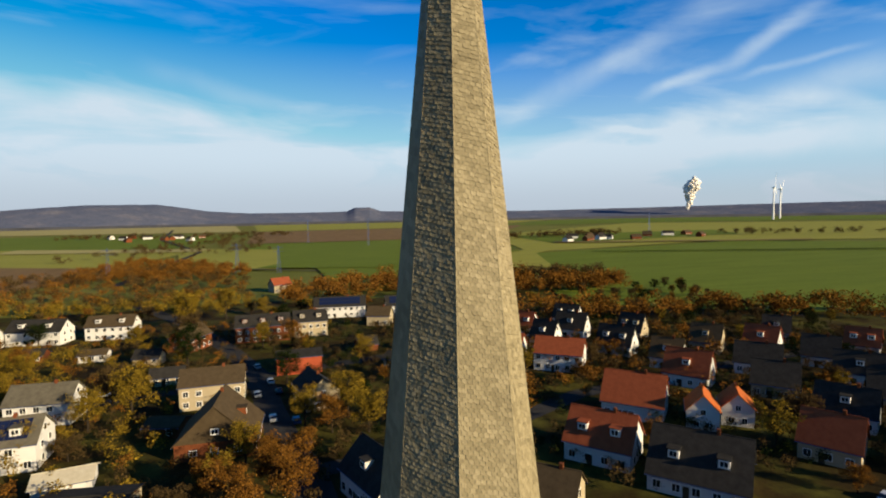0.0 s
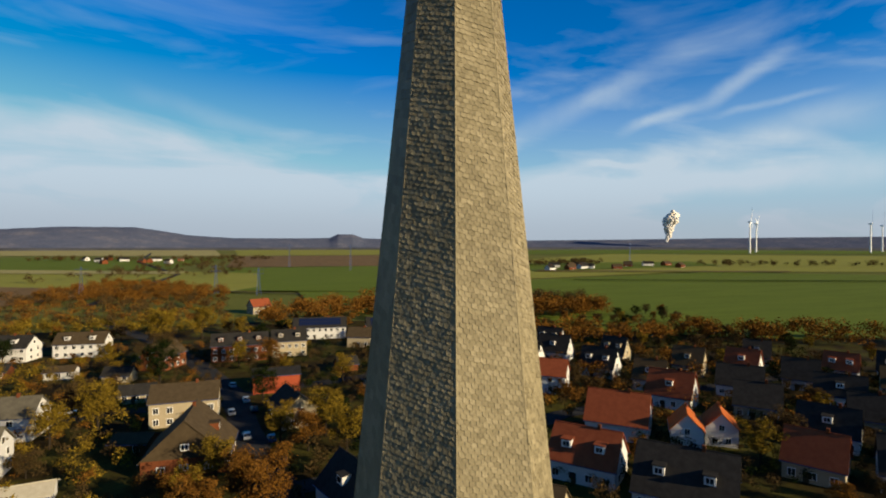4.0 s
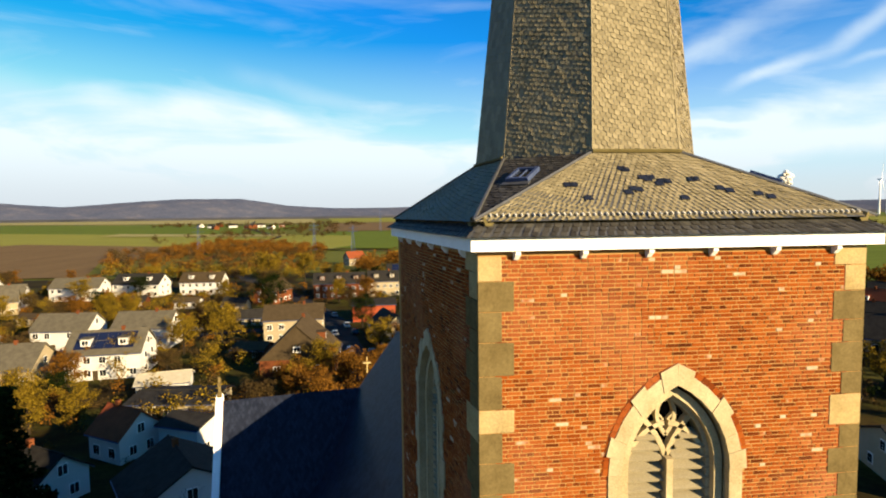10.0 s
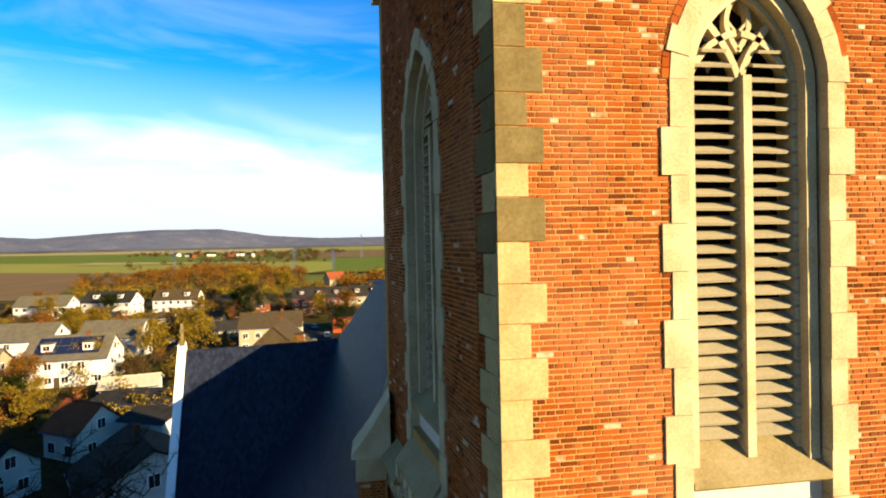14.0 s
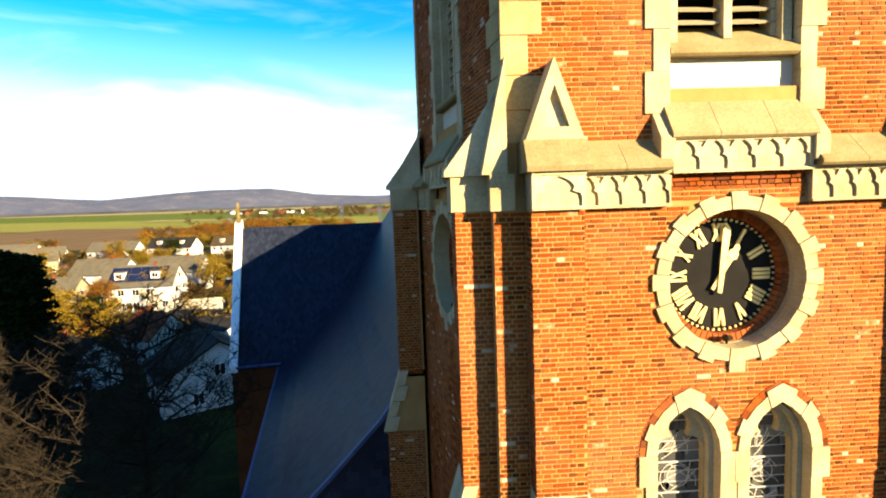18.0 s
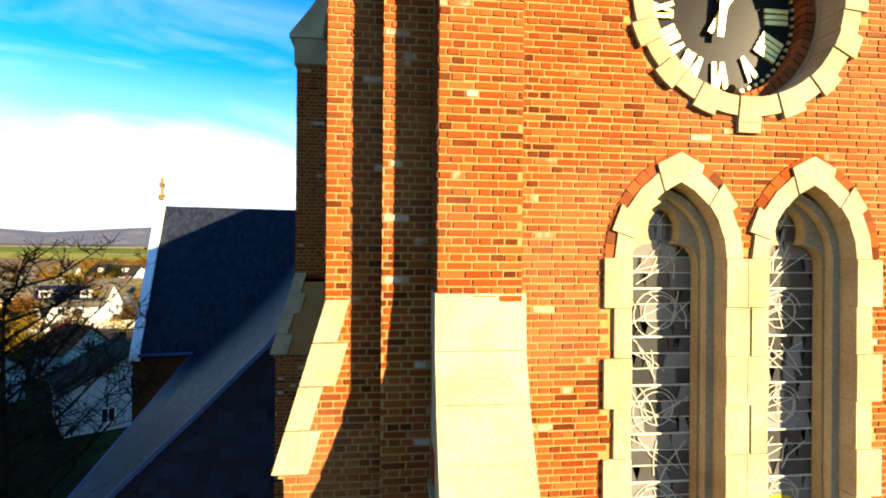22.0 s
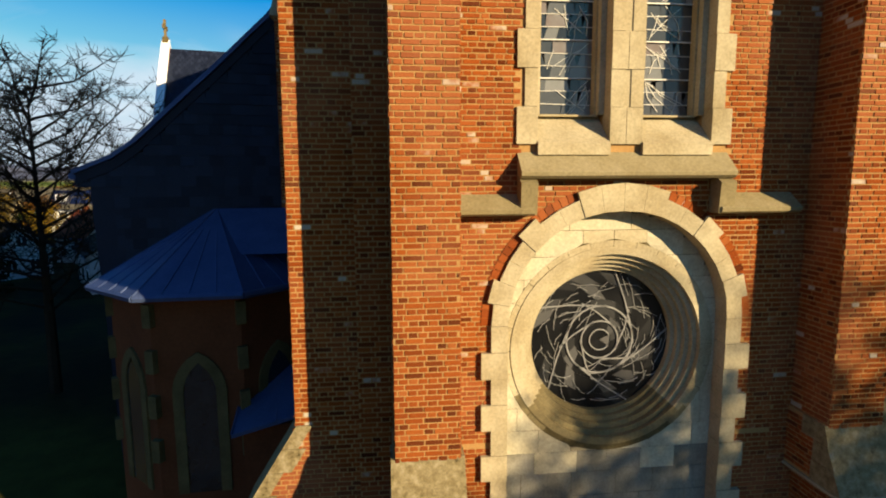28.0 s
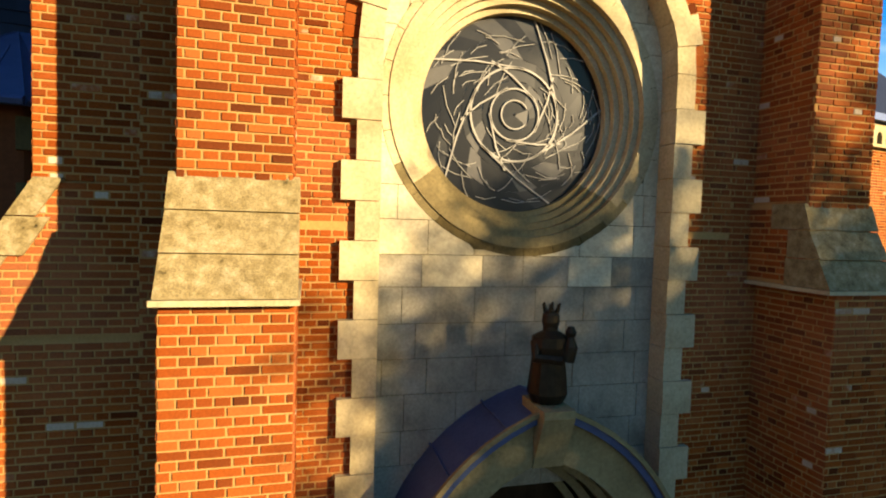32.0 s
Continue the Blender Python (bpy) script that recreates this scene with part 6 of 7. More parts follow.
extrude(bm, [(2.0, -0.2, 9.86), (12.0, -0.2, 9.86), (5.0, 5.2, 17.0), (2.0, 5.2, 17.0)], (0, 0.1, -0.15))
part("roof", bm, M_SLATE_BLUE, wing)
bm = bmesh.new()
for z in (10.25, 10.42):
    tube(bm, [(2.2, -0.1 + (z - 10), z), (11.5, -0.1 + (z - 10), z)], 0.025, 5)
for i in range(8):
    tube(bm, [(2.5 + 1.2 * i, 0.1, 9.95), (2.5 + 1.2 * i, 0.25, 10.45)], 0.02, 4)
part("snow_rail", bm, M_ZINC, wing)

# statue over the portal
statue = bmesh.new()
prof = [(0.0, 0.16), (0.10, 0.21), (0.30, 0.19), (0.45, 0.17), (0.58, 0.20), (0.68, 0.19), (0.74, 0.08), (0.78, 0.08), (0.83, 0.095), (0.90, 0.09), (0.945, 0.06)]
rings = []
for z, r in prof:
    rings.append([statue.verts.new((r * math.cos(a) * (1 + 0.10 * math.sin(5 * a) * (z < 0.5)), 0.8 * r * math.sin(a), z)) for a in [2 * math.pi * k / 16 for k in range(16)]])
for a, b in zip(rings, rings[1:]):
    for k in range(16):
        statue.faces.new((a[k], a[(k + 1) % 16], b[(k + 1) % 16], b[k]))
statue.faces.new(rings[0][::-1])
statue.faces.new(rings[-1])
for k in range(6):
    a = 2 * math.pi * k / 6
    tube(statue, [(0.07 * math.cos(a), 0.06 * math.sin(a), 0.93), (0.095 * math.cos(a), 0.08 * math.sin(a), 1.02)], [0.02, 0.012], 4)
tube(statue, [(0.14, -0.10, 0.45), (0.17, -0.12, 0.60), (0.17, -0.12, 0.70)], [0.085, 0.075, 0.03], 8)
tube(statue, [(0.17, -0.12, 0.70), (0.17, -0.12, 0.74), (0.17, -0.12, 0.80)], [0.05, 0.06, 0.03], 8)
tube(statue, [(-0.16, 0.0, 0.62), (-0.20, -0.10, 0.48), (0.05, -0.18, 0.46)], [0.06, 0.055, 0.05], 6)
solid("statue", statue, M_BRONZE, "dark weathered figure statue standing on the portal's console", "statue", at=(0.0, -0.66, 4.87))


# ---- ground, fields, far country ----
def rise(x, y):
    """The plain climbs gently from the village edge to the foot of the hills."""
    return 0.012 * min(1600.0, max(0.0, math.hypot(x, y - 20) - 450))


bm = bmesh.new()
R = 4600
rad = [0, 30, 80, 160, 300, 450, 600, 800, 1100, 1500, 2050, 3200, R]
rings = []
for r in rad[1:]:
    rings.append([bm.verts.new((r * math.cos(2 * math.pi * k / 72), r * math.sin(2 * math.pi * k / 72) + 20, 0.012 * min(1600, max(0, r - 450)))) for k in range(72)])
c = bm.verts.new((0, 20, 0))
for k in range(72):
    bm.faces.new((c, rings[0][k], rings[0][(k + 1) % 72]))
for a, b in zip(rings, rings[1:]):
    for k in range(72):
        bm.faces.new((a[k], b[k], b[(k + 1) % 72], a[(k + 1) % 72]))
solid("ground", bm, M_GRASS, "grassy village ground with gardens", "ground", "structure")


def field(pts, mat, z=0.06, label="green winter crop field"):
    bm = bmesh.new()
    bm.faces.new([bm.verts.new((x, y, 0)) for x, y in pts])
    if max(math.hypot(x, y - 20) for x, y in pts) > 400:
        bmesh.ops.triangulate(bm, faces=bm.faces)
        bmesh.ops.subdivide_edges(bm, edges=bm.edges, cuts=9, use_grid_fill=True)
    for v in bm.verts:
        far = min(1.0, math.hypot(v.co.x, v.co.y - 20) / 450)
        v.co.z = rise(v.co.x, v.co.y) + z * (1 + 5 * far) + 0.35 * far
    bmesh.ops.recalc_face_normals(bm, faces=bm.faces)
    return solid("field", bm, mat, label, "field", "structure")


G, L_, P_, S_ = M_FIELD
field([(120, 245), (215, 190), (520, 120), (900, 330), (560, 620), (230, 560)], G, 0.08)
field([(70, 330), (160, 300), (240, 560), (330, 640), (90, 560)], L_, 0.10, "pale stubble strip field")
field([(240, 580), (560, 640), (1100, 380), (1700, 700), (900, 1400), (320, 980)], L_, 0.05, "light green field")
field([(330, 700), (700, 760), (760, 900), (340, 930)], G, 0.12)
field([(10, 330), (75, 330), (90, 600), (-20, 640)], G, 0.11)
field([(-60, 560), (250, 640), (280, 900), (-120, 900)], G, 0.07)
field([(-130, 520), (-40, 500), (-60, 760), (-200, 820)], L_, 0.09, "pale green field")
field([(-500, 420), (-230, 380), (-140, 540), (-420, 640)], P_, 0.07, "brown ploughed field")
field([(-430, 312), (-175, 305), (-240, 455), (-250, 378), (-420, 405)], P_, 0.09, "brown ploughed field")
field([(-700, 640), (-200, 560), (-160, 800), (-760, 980)], L_, 0.06, "light green field")
field([(-900, 300), (-330, 330), (-520, 430), (-1100, 480)], G, 0.05)
field([(-1400, 900), (-200, 850), (-160, 1300), (-1700, 1500)], G, 0.04)
field([(-120, 920), (300, 930), (600, 1500), (-160, 1450)], P_, 0.04, "brown ploughed field")
field([(500, 1500), (1000, 1400), (1900, 900), (2800, 1500), (1500, 2500)], G, 0.04)
field([(-160, 1480), (480, 1520), (1300, 2500), (-300, 2600)], L_, 0.03, "light green field")
field([(-1700, 1550), (-200, 1480), (-320, 2200), (-2600, 2400)], S_, 0.03, "pale straw field")
field([(1900, 700), (3200, 500), (3800, 1400), (2700, 1400)], P_, 0.03, "brown ploughed field")


bm = bmesh.new()
edge = [(-330, 250), (-240, 300), (-120, 300), (-30, 310), (40, 300), (75, 315), (150, 285), (200, 215), (290, 165), (330, 90), (300, -80), (120, -180), (-120, -180), (-320, -60), (-380, 120)]
bm.faces.new([bm.verts.new((x, y, 0.16)) for x, y in edge])
bmesh.ops.recalc_face_normals(bm, faces=bm.faces)
solid("village_ground", bm, M_GARDEN, "dark garden soil, lawns and leaf litter round the houses", "ground", "structure")


def road(pts, w, label, z=0.2, mat=None, name="road"):
    bm = bmesh.new()
    P = [Vector((x, y, z + rise(x, y) * 1.02 + (1.2 if rise(x, y) > 0 else 0))) for x, y in pts]
    L, R_ = [], []
    for k, p in enumerate(P):
        d = (P[min(k + 1, len(P) - 1)] - P[max(k - 1, 0)]).normalized()
        n_ = Vector((-d.y, d.x, 0)) * w / 2
        L.append(bm.verts.new(p + n_))
        R_.append(bm.verts.new(p - n_))
    for k in range(len(P) - 1):
        bm.faces.new((R_[k], R_[k + 1], L[k + 1], L[k]))
    bmesh.ops.recalc_face_normals(bm, faces=bm.faces)
    return solid(name, bm, mat or M_ASPHALT, label, "road", "structure")


road([(-2, 62), (-7, 92), (-12, 108), (-17, 130), (-22, 158), (-38, 200), (-62, 250), (-110, 330)], 7, "dark asphalt village street between the houses")
road([(-22, 158), (20, 172), (60, 190)], 5.5, "narrow asphalt side street", 0.21)
road([(-7, 92), (30, 100), (62, 118), (120, 130), (190, 140)], 5.5, "shaded asphalt residential street", 0.21)
road([(-115, 118), (-70, 142), (-50, 150), (-20, 150)], 5, "narrow asphalt lane between gardens", 0.22)
road([(-150, 420), (-155, 740), (-295, 1105), (-420, 1700)], 7, "straight country road between the fields", 0.2)
road([(60, 330), (62, 440), (-60, 500), (-160, 560)], 5, "pale farm track along the village edge", 0.2, M_PAVE)
road([(-14, -9), (0, -11), (14, -9), (40, -30)], 12, "shaded paved church forecourt", 0.2, M_PAVE, "forecourt")
field([(300, 540), (1000, 250), (1010, 258), (300, 546)], M_LEAF_GREEN, 0.3, "dark hedge strip between two fields")
field([(330, 700), (650, 570), (655, 585), (335, 716)], P_, 0.3, "brown strip between two fields")
field([(-420, 800), (-160, 750), (-150, 800), (-430, 880)], S_, 0.2, "pale straw strip field")
field([(-60, 510), (60, 470), (240, 600), (40, 720)], G, 0.2)


def ridge_hill(pts, depth, mat, label, seed=1):
    """A long hill: crest heights along a line of (x, y, z)."""
    bm = bmesh.new()
    rng = random.Random(seed)
    rows = []
    fine = []
    for (a, b) in zip(pts, pts[1:]):
        for i in range(8):
            fine.append(Vector(a).lerp(Vector(b), i / 8))
    fine.append(Vector(pts[-1]))
    for i, p in enumerate(fine):
        out = Vector((p.x, p.y, 0)).normalized()
        h = (p.z * 0.3 + rise(p.x, p.y) if mat is M_HAZY_WOOD else p.z * 0.86) * (1 + rng.uniform(-0.006, 0.006))
        rows.append([bm.verts.new(q) for q in (Vector((p.x, p.y, -2)) - out * depth, Vector((p.x, p.y, h * 0.55)) - out * depth * 0.5, Vector((p.x, p.y, h * 0.92)) - out * depth * 0.15, Vector((p.x, p.y, h)), Vector((p.x, p.y, -2)) + out * depth)])
    for a, b in zip(rows, rows[1:]):
        for k in range(4):
            bm.faces.new((a[k], a[k + 1], b[k + 1], b[k]))
    bmesh.ops.recalc_face_normals(bm, faces=bm.faces)
    for f in bm.faces:
        f.smooth = True
    return solid("far_hill", bm, mat, label, "hill", "structure")


ridge_hill([(-2598, 1500, 105), (-2229, 2007, 126), (-1928, 2298, 137), (-1721, 2457, 123), (-1612, 2530, 109), (-1491, 2603, 98), (-1362, 2673, 112), (-1249, 2728, 126), (-1065, 2804, 142), (-927, 2853, 144), (-782, 2896, 144), (-675, 2923, 126), (-557, 2948, 102), (-418, 2971, 91), (-209, 2993, 77)], 500, M_HAZY_HILL, "long wooded hill hazy on the horizon", 1)
ridge_hill([(-895, 3590, 88), (-387, 3680, 93), (0, 3700, 93), (194, 3695, 98), (245, 3692, 126), (348, 3684, 126), (425, 3675, 95), (895, 3590, 81), (1505, 3380, 79), (2069, 3067, 86), (2570, 2662, 95), (2993, 2175, 100), (3380, 1505, 93), (3644, 642, 81)], 400, M_HAZY_HILL, "low hazy ridge on the horizon", 2)
ridge_hill([(-3000, 1600, 26), (-1500, 2000, 34), (-700, 2200, 30), (200, 2300, 30), (1200, 2200, 34), (2000, 1750, 36), (2700, 1000, 34), (3100, 300, 30)], 160, M_HAZY_WOOD, "far belt of woodland", 3)


# ---- trees ----
def leaf_cloud(V, F, rng, centre, radius, count, size, flat=0.8):
    for _ in range(count):
        d = Vector((rng.gauss(0, 1), rng.gauss(0, 1), rng.gauss(0, 1))).normalized()
        r = radius * (rng.random() ** 0.4)
        p = centre + Vector((d.x * r, d.y * r, d.z * r * flat))
        u = Vector((rng.gauss(0, 1), rng.gauss(0, 1), rng.gauss(0, 0.6))).normalized()
        v = u.cross(Vector((rng.gauss(0, 1), rng.gauss(0, 1), rng.gauss(0, 1)))).normalized()
        s = size * rng.uniform(0.6, 1.5)
        b = len(V)
        V += [p - u * s, p + v * s * 0.7, p + u * s, p - v * s * 0.7]
        F.append((b, b + 1, b + 2, b + 3))


def tree_meshes(seed, height, spread, leaves, size, bare=0.0, limbs=9):
    """Trunk with limbs, and a crown of small leaf clumps, as two meshes."""
    rng = random.Random(seed)
    bm = bmesh.new()
    top = Vector((rng.uniform(-0.3, 0.3), rng.uniform(-0.3, 0.3), height * 0.8))
    tube(bm, [(0, 0, -0.2), (0.05, 0, height * 0.2), (top.x * 0.5, top.y * 0.5, height * 0.5), tuple(top)], [height * 0.032, height * 0.024, height * 0.016, height * 0.004], 7)
    V, F = [], []
    for i in range(limbs):
        t = 0.22 + 0.6 * i / limbs
        a = i * 2.4 + rng.uniform(-0.4, 0.4)
        start = Vector((top.x * t * 0.8, top.y * t * 0.8, height * t))
        ln = spread * rng.uniform(0.7, 1.1) * (1.0 - 0.5 * abs(t - 0.4))
        mid = start + Vector((math.cos(a) * ln * 0.55, math.sin(a) * ln * 0.55, ln * rng.uniform(0.2, 0.5)))
        end = start + Vector((math.cos(a) * ln, math.sin(a) * ln, ln * rng.uniform(0.45, 0.9)))
        tube(bm, [start, mid, end], [height * 0.012, height * 0.008, height * 0.002], 5)
        for j in range(7 if bare < 0.5 else 9):
            q = mid.lerp(end, rng.uniform(-0.3, 1.0))
            tw = q + Vector((rng.uniform(-1, 1), rng.uniform(-1, 1), rng.uniform(-0.1, 1.1))) * ln * 0.4
            tube(bm, [q, (q + tw) / 2 + Vector((0, 0, 0.1)), tw], [height * 0.004, height * 0.003, height * 0.001], 4)
            if bare > 0.5:
                for _ in range(5):
                    q2 = q.lerp(tw, rng.uniform(0.3, 1))
                    tube(bm, [q2, q2 + Vector((rng.uniform(-1, 1), rng.uniform(-1, 1), rng.uniform(0, 1))) * ln * 0.2], [height * 0.0018, height * 0.0008], 3)
            if leaves:
                leaf_cloud(V, F, rng, tw, spread * rng.uniform(0.2, 0.42), int(leaves / limbs / 7), size)
    trunk = mesh_from(bm, "trunk")
    crown = None
    if leaves:
        crown = bpy.data.meshes.new("crown")
        crown.from_pydata([tuple(v) for v in V], [], F)
    return trunk, crown


KINDS = {}
for kind, mat, seeds in (("rust", M_LEAF_RUST, (1, 2, 3)), ("gold", M_LEAF_GOLD, (4, 5, 6)), ("green", M_LEAF_GREEN, (7, 8)), ("brown", M_LEAF_BROWN, (9, 10))):
    for s in seeds:
        tr, cr = tree_meshes(s, 9.0, 3.2, 5600, 0.12, 0.0, 12)
        tr.materials.append(M_BARK)
        cr.materials.append(mat)
        KINDS.setdefault(kind, []).append((tr, cr))
TREE_LABEL = {"rust": "rust-brown autumn garden tree", "gold": "golden-yellow autumn or sunlit garden tree", "green": "dark evergreen garden tree", "brown": "brown half-bare autumn tree"}
tree_rng = random.Random(17)


def tree(kind, x, y, h):
    tr, cr = KINDS[kind][tree_rng.randrange(len(KINDS[kind]))]
    t = thing("tree", TREE_LABEL[kind] + " standing among the houses", "tree", (x, y, 0), tree_rng.uniform(0, 360), "village trees")
    t.scale = (h / 9.0,) * 3
    for nm, me in (("trunk", tr), ("crown", cr)):
        ob = new(nm, me)
        ob.parent = t
    return t


# ---- houses ----
house_rng = random.Random(9)


def house(x, y, turn, w, d, eave, ridge, wall, roof, label, hip=0.0, floors=2, group="village houses", dormers=0, gable_window=True, chimney=True, solar=False):
    """w along the ridge, d across it."""
    h = thing("house", label, "house", (x, y, rise(x, y)), turn, group)
    bm = bmesh.new()
    hw, hd = w / 2, d / 2
    extrude(bm, [(-hw, -hd, 0), (-hw, hd, 0), (-hw, hd, eave), (-hw, 0, ridge if hip == 0 else eave), (-hw, -hd, eave)], (w, 0, 0))
    bmesh.ops.recalc_face_normals(bm, faces=bm.faces)
    part("wall", bm, wall, h)
    o, th = 0.4, 0.22
    sl = (ridge - eave) / hd
    ro = []
    for s in (-1, 1):
        bm = bmesh.new()
        e = Vector((0, s * (hd + o), eave - o * sl))
        if hip:
            q = [(-hw - o, e.y, e.z + 0.05), (hw + o, e.y, e.z + 0.05), (hw - hip, 0, ridge + 0.05), (-hw + hip, 0, ridge + 0.05)]
        else:
            q = [(-hw - o, e.y, e.z + 0.05), (hw + o, e.y, e.z + 0.05), (hw + o, 0, ridge + 0.05), (-hw - o, 0, ridge + 0.05)]
        extrude(bm, q, (0, 0, th))
        bmesh.ops.recalc_face_normals(bm, faces=bm.faces)
        ro.append(part("roof", bm, roof, h))
        if hip:
            bm = bmesh.new()
            extrude(bm, [(s * (hw + o), -hd - o, e.z + 0.05), (s * (hw + o), hd + o, e.z + 0.05), (s * (hw - hip), 0, ridge + 0.05)], (0, 0, th))
            bmesh.ops.recalc_face_normals(bm, faces=bm.faces)
            part("roof", bm, roof, h)
    bm = bmesh.new()
    tube(bm, [(-hw - o, 0, ridge + th + 0.04), (hw + o, 0, ridge + th + 0.04)] if not hip else [(-hw + hip, 0, ridge + th + 0.04), (hw - hip, 0, ridge + th + 0.04)], 0.12, 6)
    part("ridge_tile", bm, roof, h)
    if chimney:
        part("chimney", boxes((hw * 0.3, hw * 0.3 + 0.6, -0.3, 0.3, ridge - 0.6, ridge + 1.0)), M_BRICK_FAR, h)
    if solar:
        for i in range(6):
            for j in range(2):
                bm = bmesh.new()
                u0 = -hw * 0.8 + i * w * 0.8 / 6
                pts = []
                for uu, t in ((u0, 0.22 + 0.34 * j), (u0 + w * 0.8 / 6 - 0.1, 0.22 + 0.34 * j), (u0 + w * 0.8 / 6 - 0.1, 0.53 + 0.34 * j), (u0, 0.53 + 0.34 * j)):
                    pts.append((uu, -(hd + o) * (1 - t), eave - o * sl + (ridge - eave + o * sl) * t + th + 0.12))
                extrude(bm, pts, (0, 0, 0.05))
                bmesh.ops.recalc_face_normals(bm, faces=bm.faces)
                part("solar_panel", bm, M_SOLAR, h)
    for s in (-1, 1):
        bm = bmesh.new()
        tube(bm, [(-hw - o, s * (hd + o), eave - o * sl + 0.05), (hw + o, s * (hd + o), eave - o * sl + 0.05)], 0.09, 5)
        part("gutter", bm, M_ZINC, h)
    if floors:
        part("door", boxes((-hw * 0.2 - 0.5, -hw * 0.2 + 0.5, -hd - 0.06, -hd + 0.02, 0.1, 2.15)), M_ROOF_B, h)
    n = max(2, int(w / 2.6))

    def window(m, ww, hh):
        wn_ = part("window", boxes((-ww / 2 - 0.09, ww / 2 + 0.09, -0.05, 0.03, -0.09, hh + 0.09)), M_WHITE, h)
        wn_.matrix_basis = m
        pn = part("pane", boxes((-ww / 2, -0.04, -0.08, 0.0, 0, hh), (0.04, ww / 2, -0.08, 0.0, 0, hh)), M_PANE, wn_)
    for side in (0, 1):
        for f in range(floors):
            z = 0.95 + f * 2.75
            if z + 1.4 > eave + 0.3:
                continue
            for i in range(n):
                if house_rng.random() < 0.16:
                    continue
                u = -hw + (i + 0.5) * w / n
                window(pose(0, 0, 0, 0, 0, 180 * side) @ pose(u, -hd, z), 1.2, 1.3)
    if gable_window and not hip:
        for side in (90, 270):
            for f in range(floors + 1):
                z = 0.95 + f * 2.75
                us = (-hd * 0.4, hd * 0.4) if z + 1.5 < eave + 0.6 else (0.0,)
                if z + 1.3 > ridge - 0.6:
                    continue
                for u in us:
                    window(pose(0, 0, 0, 0, 0, side) @ pose(u, -hw, z), 1.0, 1.2)
    for i in range(dormers):
        u = -hw + (i + 0.5) * w / dormers
        zc = eave + (ridge - eave) * 0.45
        yc = -hd * 0.55 - 0.5
        part("dormer", boxes((u - 0.9, u + 0.9, yc - 0.5, yc + 1.6, zc - 0.3, zc + 1.2)), wall, h)
        ob = part("dormer_roof", boxes((u - 1.1, u + 1.1, yc - 0.7, yc + 1.8, zc + 1.2, zc + 1.34)), roof, h)
        window(pose(u, yc - 0.5, zc), 1.2, 0.9)
    return h


WL, CL = "white rendered house with dark grey tiled roof", "cream rendered house with brown tiled roof"
house(-88.5, 136.5, -1, 13.5, 9.5, 5.6, 9.0, M_RENDER_W, M_ROOF_L, WL)
house(-69.0, 136.5, -1, 13.8, 9.5, 5.6, 9.0, M_RENDER_W, M_ROOF_L, WL)
house(-65.8, 111.5, 6, 14.4, 10.5, 5.6, 9.4, M_RENDER_W, M_ROOF_L, "white rendered house with solar panels on grey roof", dormers=2, solar=True)
house(-31.5, 138.5, 4, 15.2, 9.5, 6.3, 9.4, M_RENDER_Y, M_ROOF_B, "yellow brick house with brown tiled roof")
villa = house(-25, 110, 90, 14, 15.4, 3.6, 10.8, M_BRICK_FAR, M_ROOF_B, "brick villa with steep brown roof and tile-hung gable", dormers=1, gable_window=False)
bm = bmesh.new()
extrude(bm, [(-7.06, -7.9, 3.7), (-7.06, 7.9, 3.7), (-7.06, 0, 10.9)], (-0.12, 0, 0))
bmesh.ops.recalc_face_normals(bm, faces=bm.faces)
part("tile_hung_gable", bm, M_ROOF_B, villa, "brown tile-hung gable")
for u, z in ((0.0, 5.2), (0.2, 1.3), (4.2, 1.2), (-4.2, 1.2)):
    win = part("window", boxes((-7.24, -7.10, u - 0.75, u + 0.75, z, z + 1.25)), M_WHITE, villa)
    part("pane", boxes((-7.27, -7.2, u - 0.62, u - 0.05, z + 0.12, z + 1.13), (-7.27, -7.2, u + 0.05, u + 0.62, z + 0.12, z + 1.13)), M_PANE, win)
house(-49.5, 98, 12, 9, 6.5, 2.2, 3.4, M_RENDER_W, M_PALEROOF, "low white shed with pale corrugated roof", floors=0, chimney=False, gable_window=False)
house(-10.7, 162.5, 3, 13.4, 9, 5.4, 6.6, M_RENDER_R, M_ROOF_G, "bright red rendered building with flat grey roof", floors=0, chimney=False, gable_window=False)
house(-5.5, 131, -72, 12, 8.5, 4.6, 8.0, M_RENDER_Y, M_ROOF_G, "cream gabled house with grey roof")
house(-178, 228, 12, 18, 10, 5.6, 9, M_RENDER_W, M_ROOF_L, WL)
house(-146, 190, 28, 18, 10, 5, 8.6, M_RENDER_Y, M_ROOF_L, CL)
house(-152, 206, 20, 16, 10, 5, 8.6, M_RENDER_W, M_ROOF_L, WL)
house(-132.7, 223, 0, 19, 10, 5.6, 9, M_RENDER_W, M_ROOF_L, WL)
house(-112, 231, -8, 20, 10, 5.6, 9.4, M_RENDER_W, M_ROOF_G, WL, dormers=2)
house(-86.8, 233.4, -2, 17.5, 10, 5.6, 9.2, M_RENDER_W, M_ROOF_B, "white house with brown tiled roof", dormers=2)
house(-51, 203, 65, 12, 9, 5.2, 9, M_BRICK_FAR, M_ROOF_B, "red brick gabled house with brown roof")
house(-86, 108.5, 4, 16, 11, 3.6, 7.6, M_RENDER_Y, M_ROOF_L, "low cream bungalow with brown roof", floors=1)
house(-29.5, 52.3, 124, 10, 11.4, 3.9, 7.2, M_RENDER_W, M_ROOF_G, "white gabled house with dark roof beside the church", floors=1)
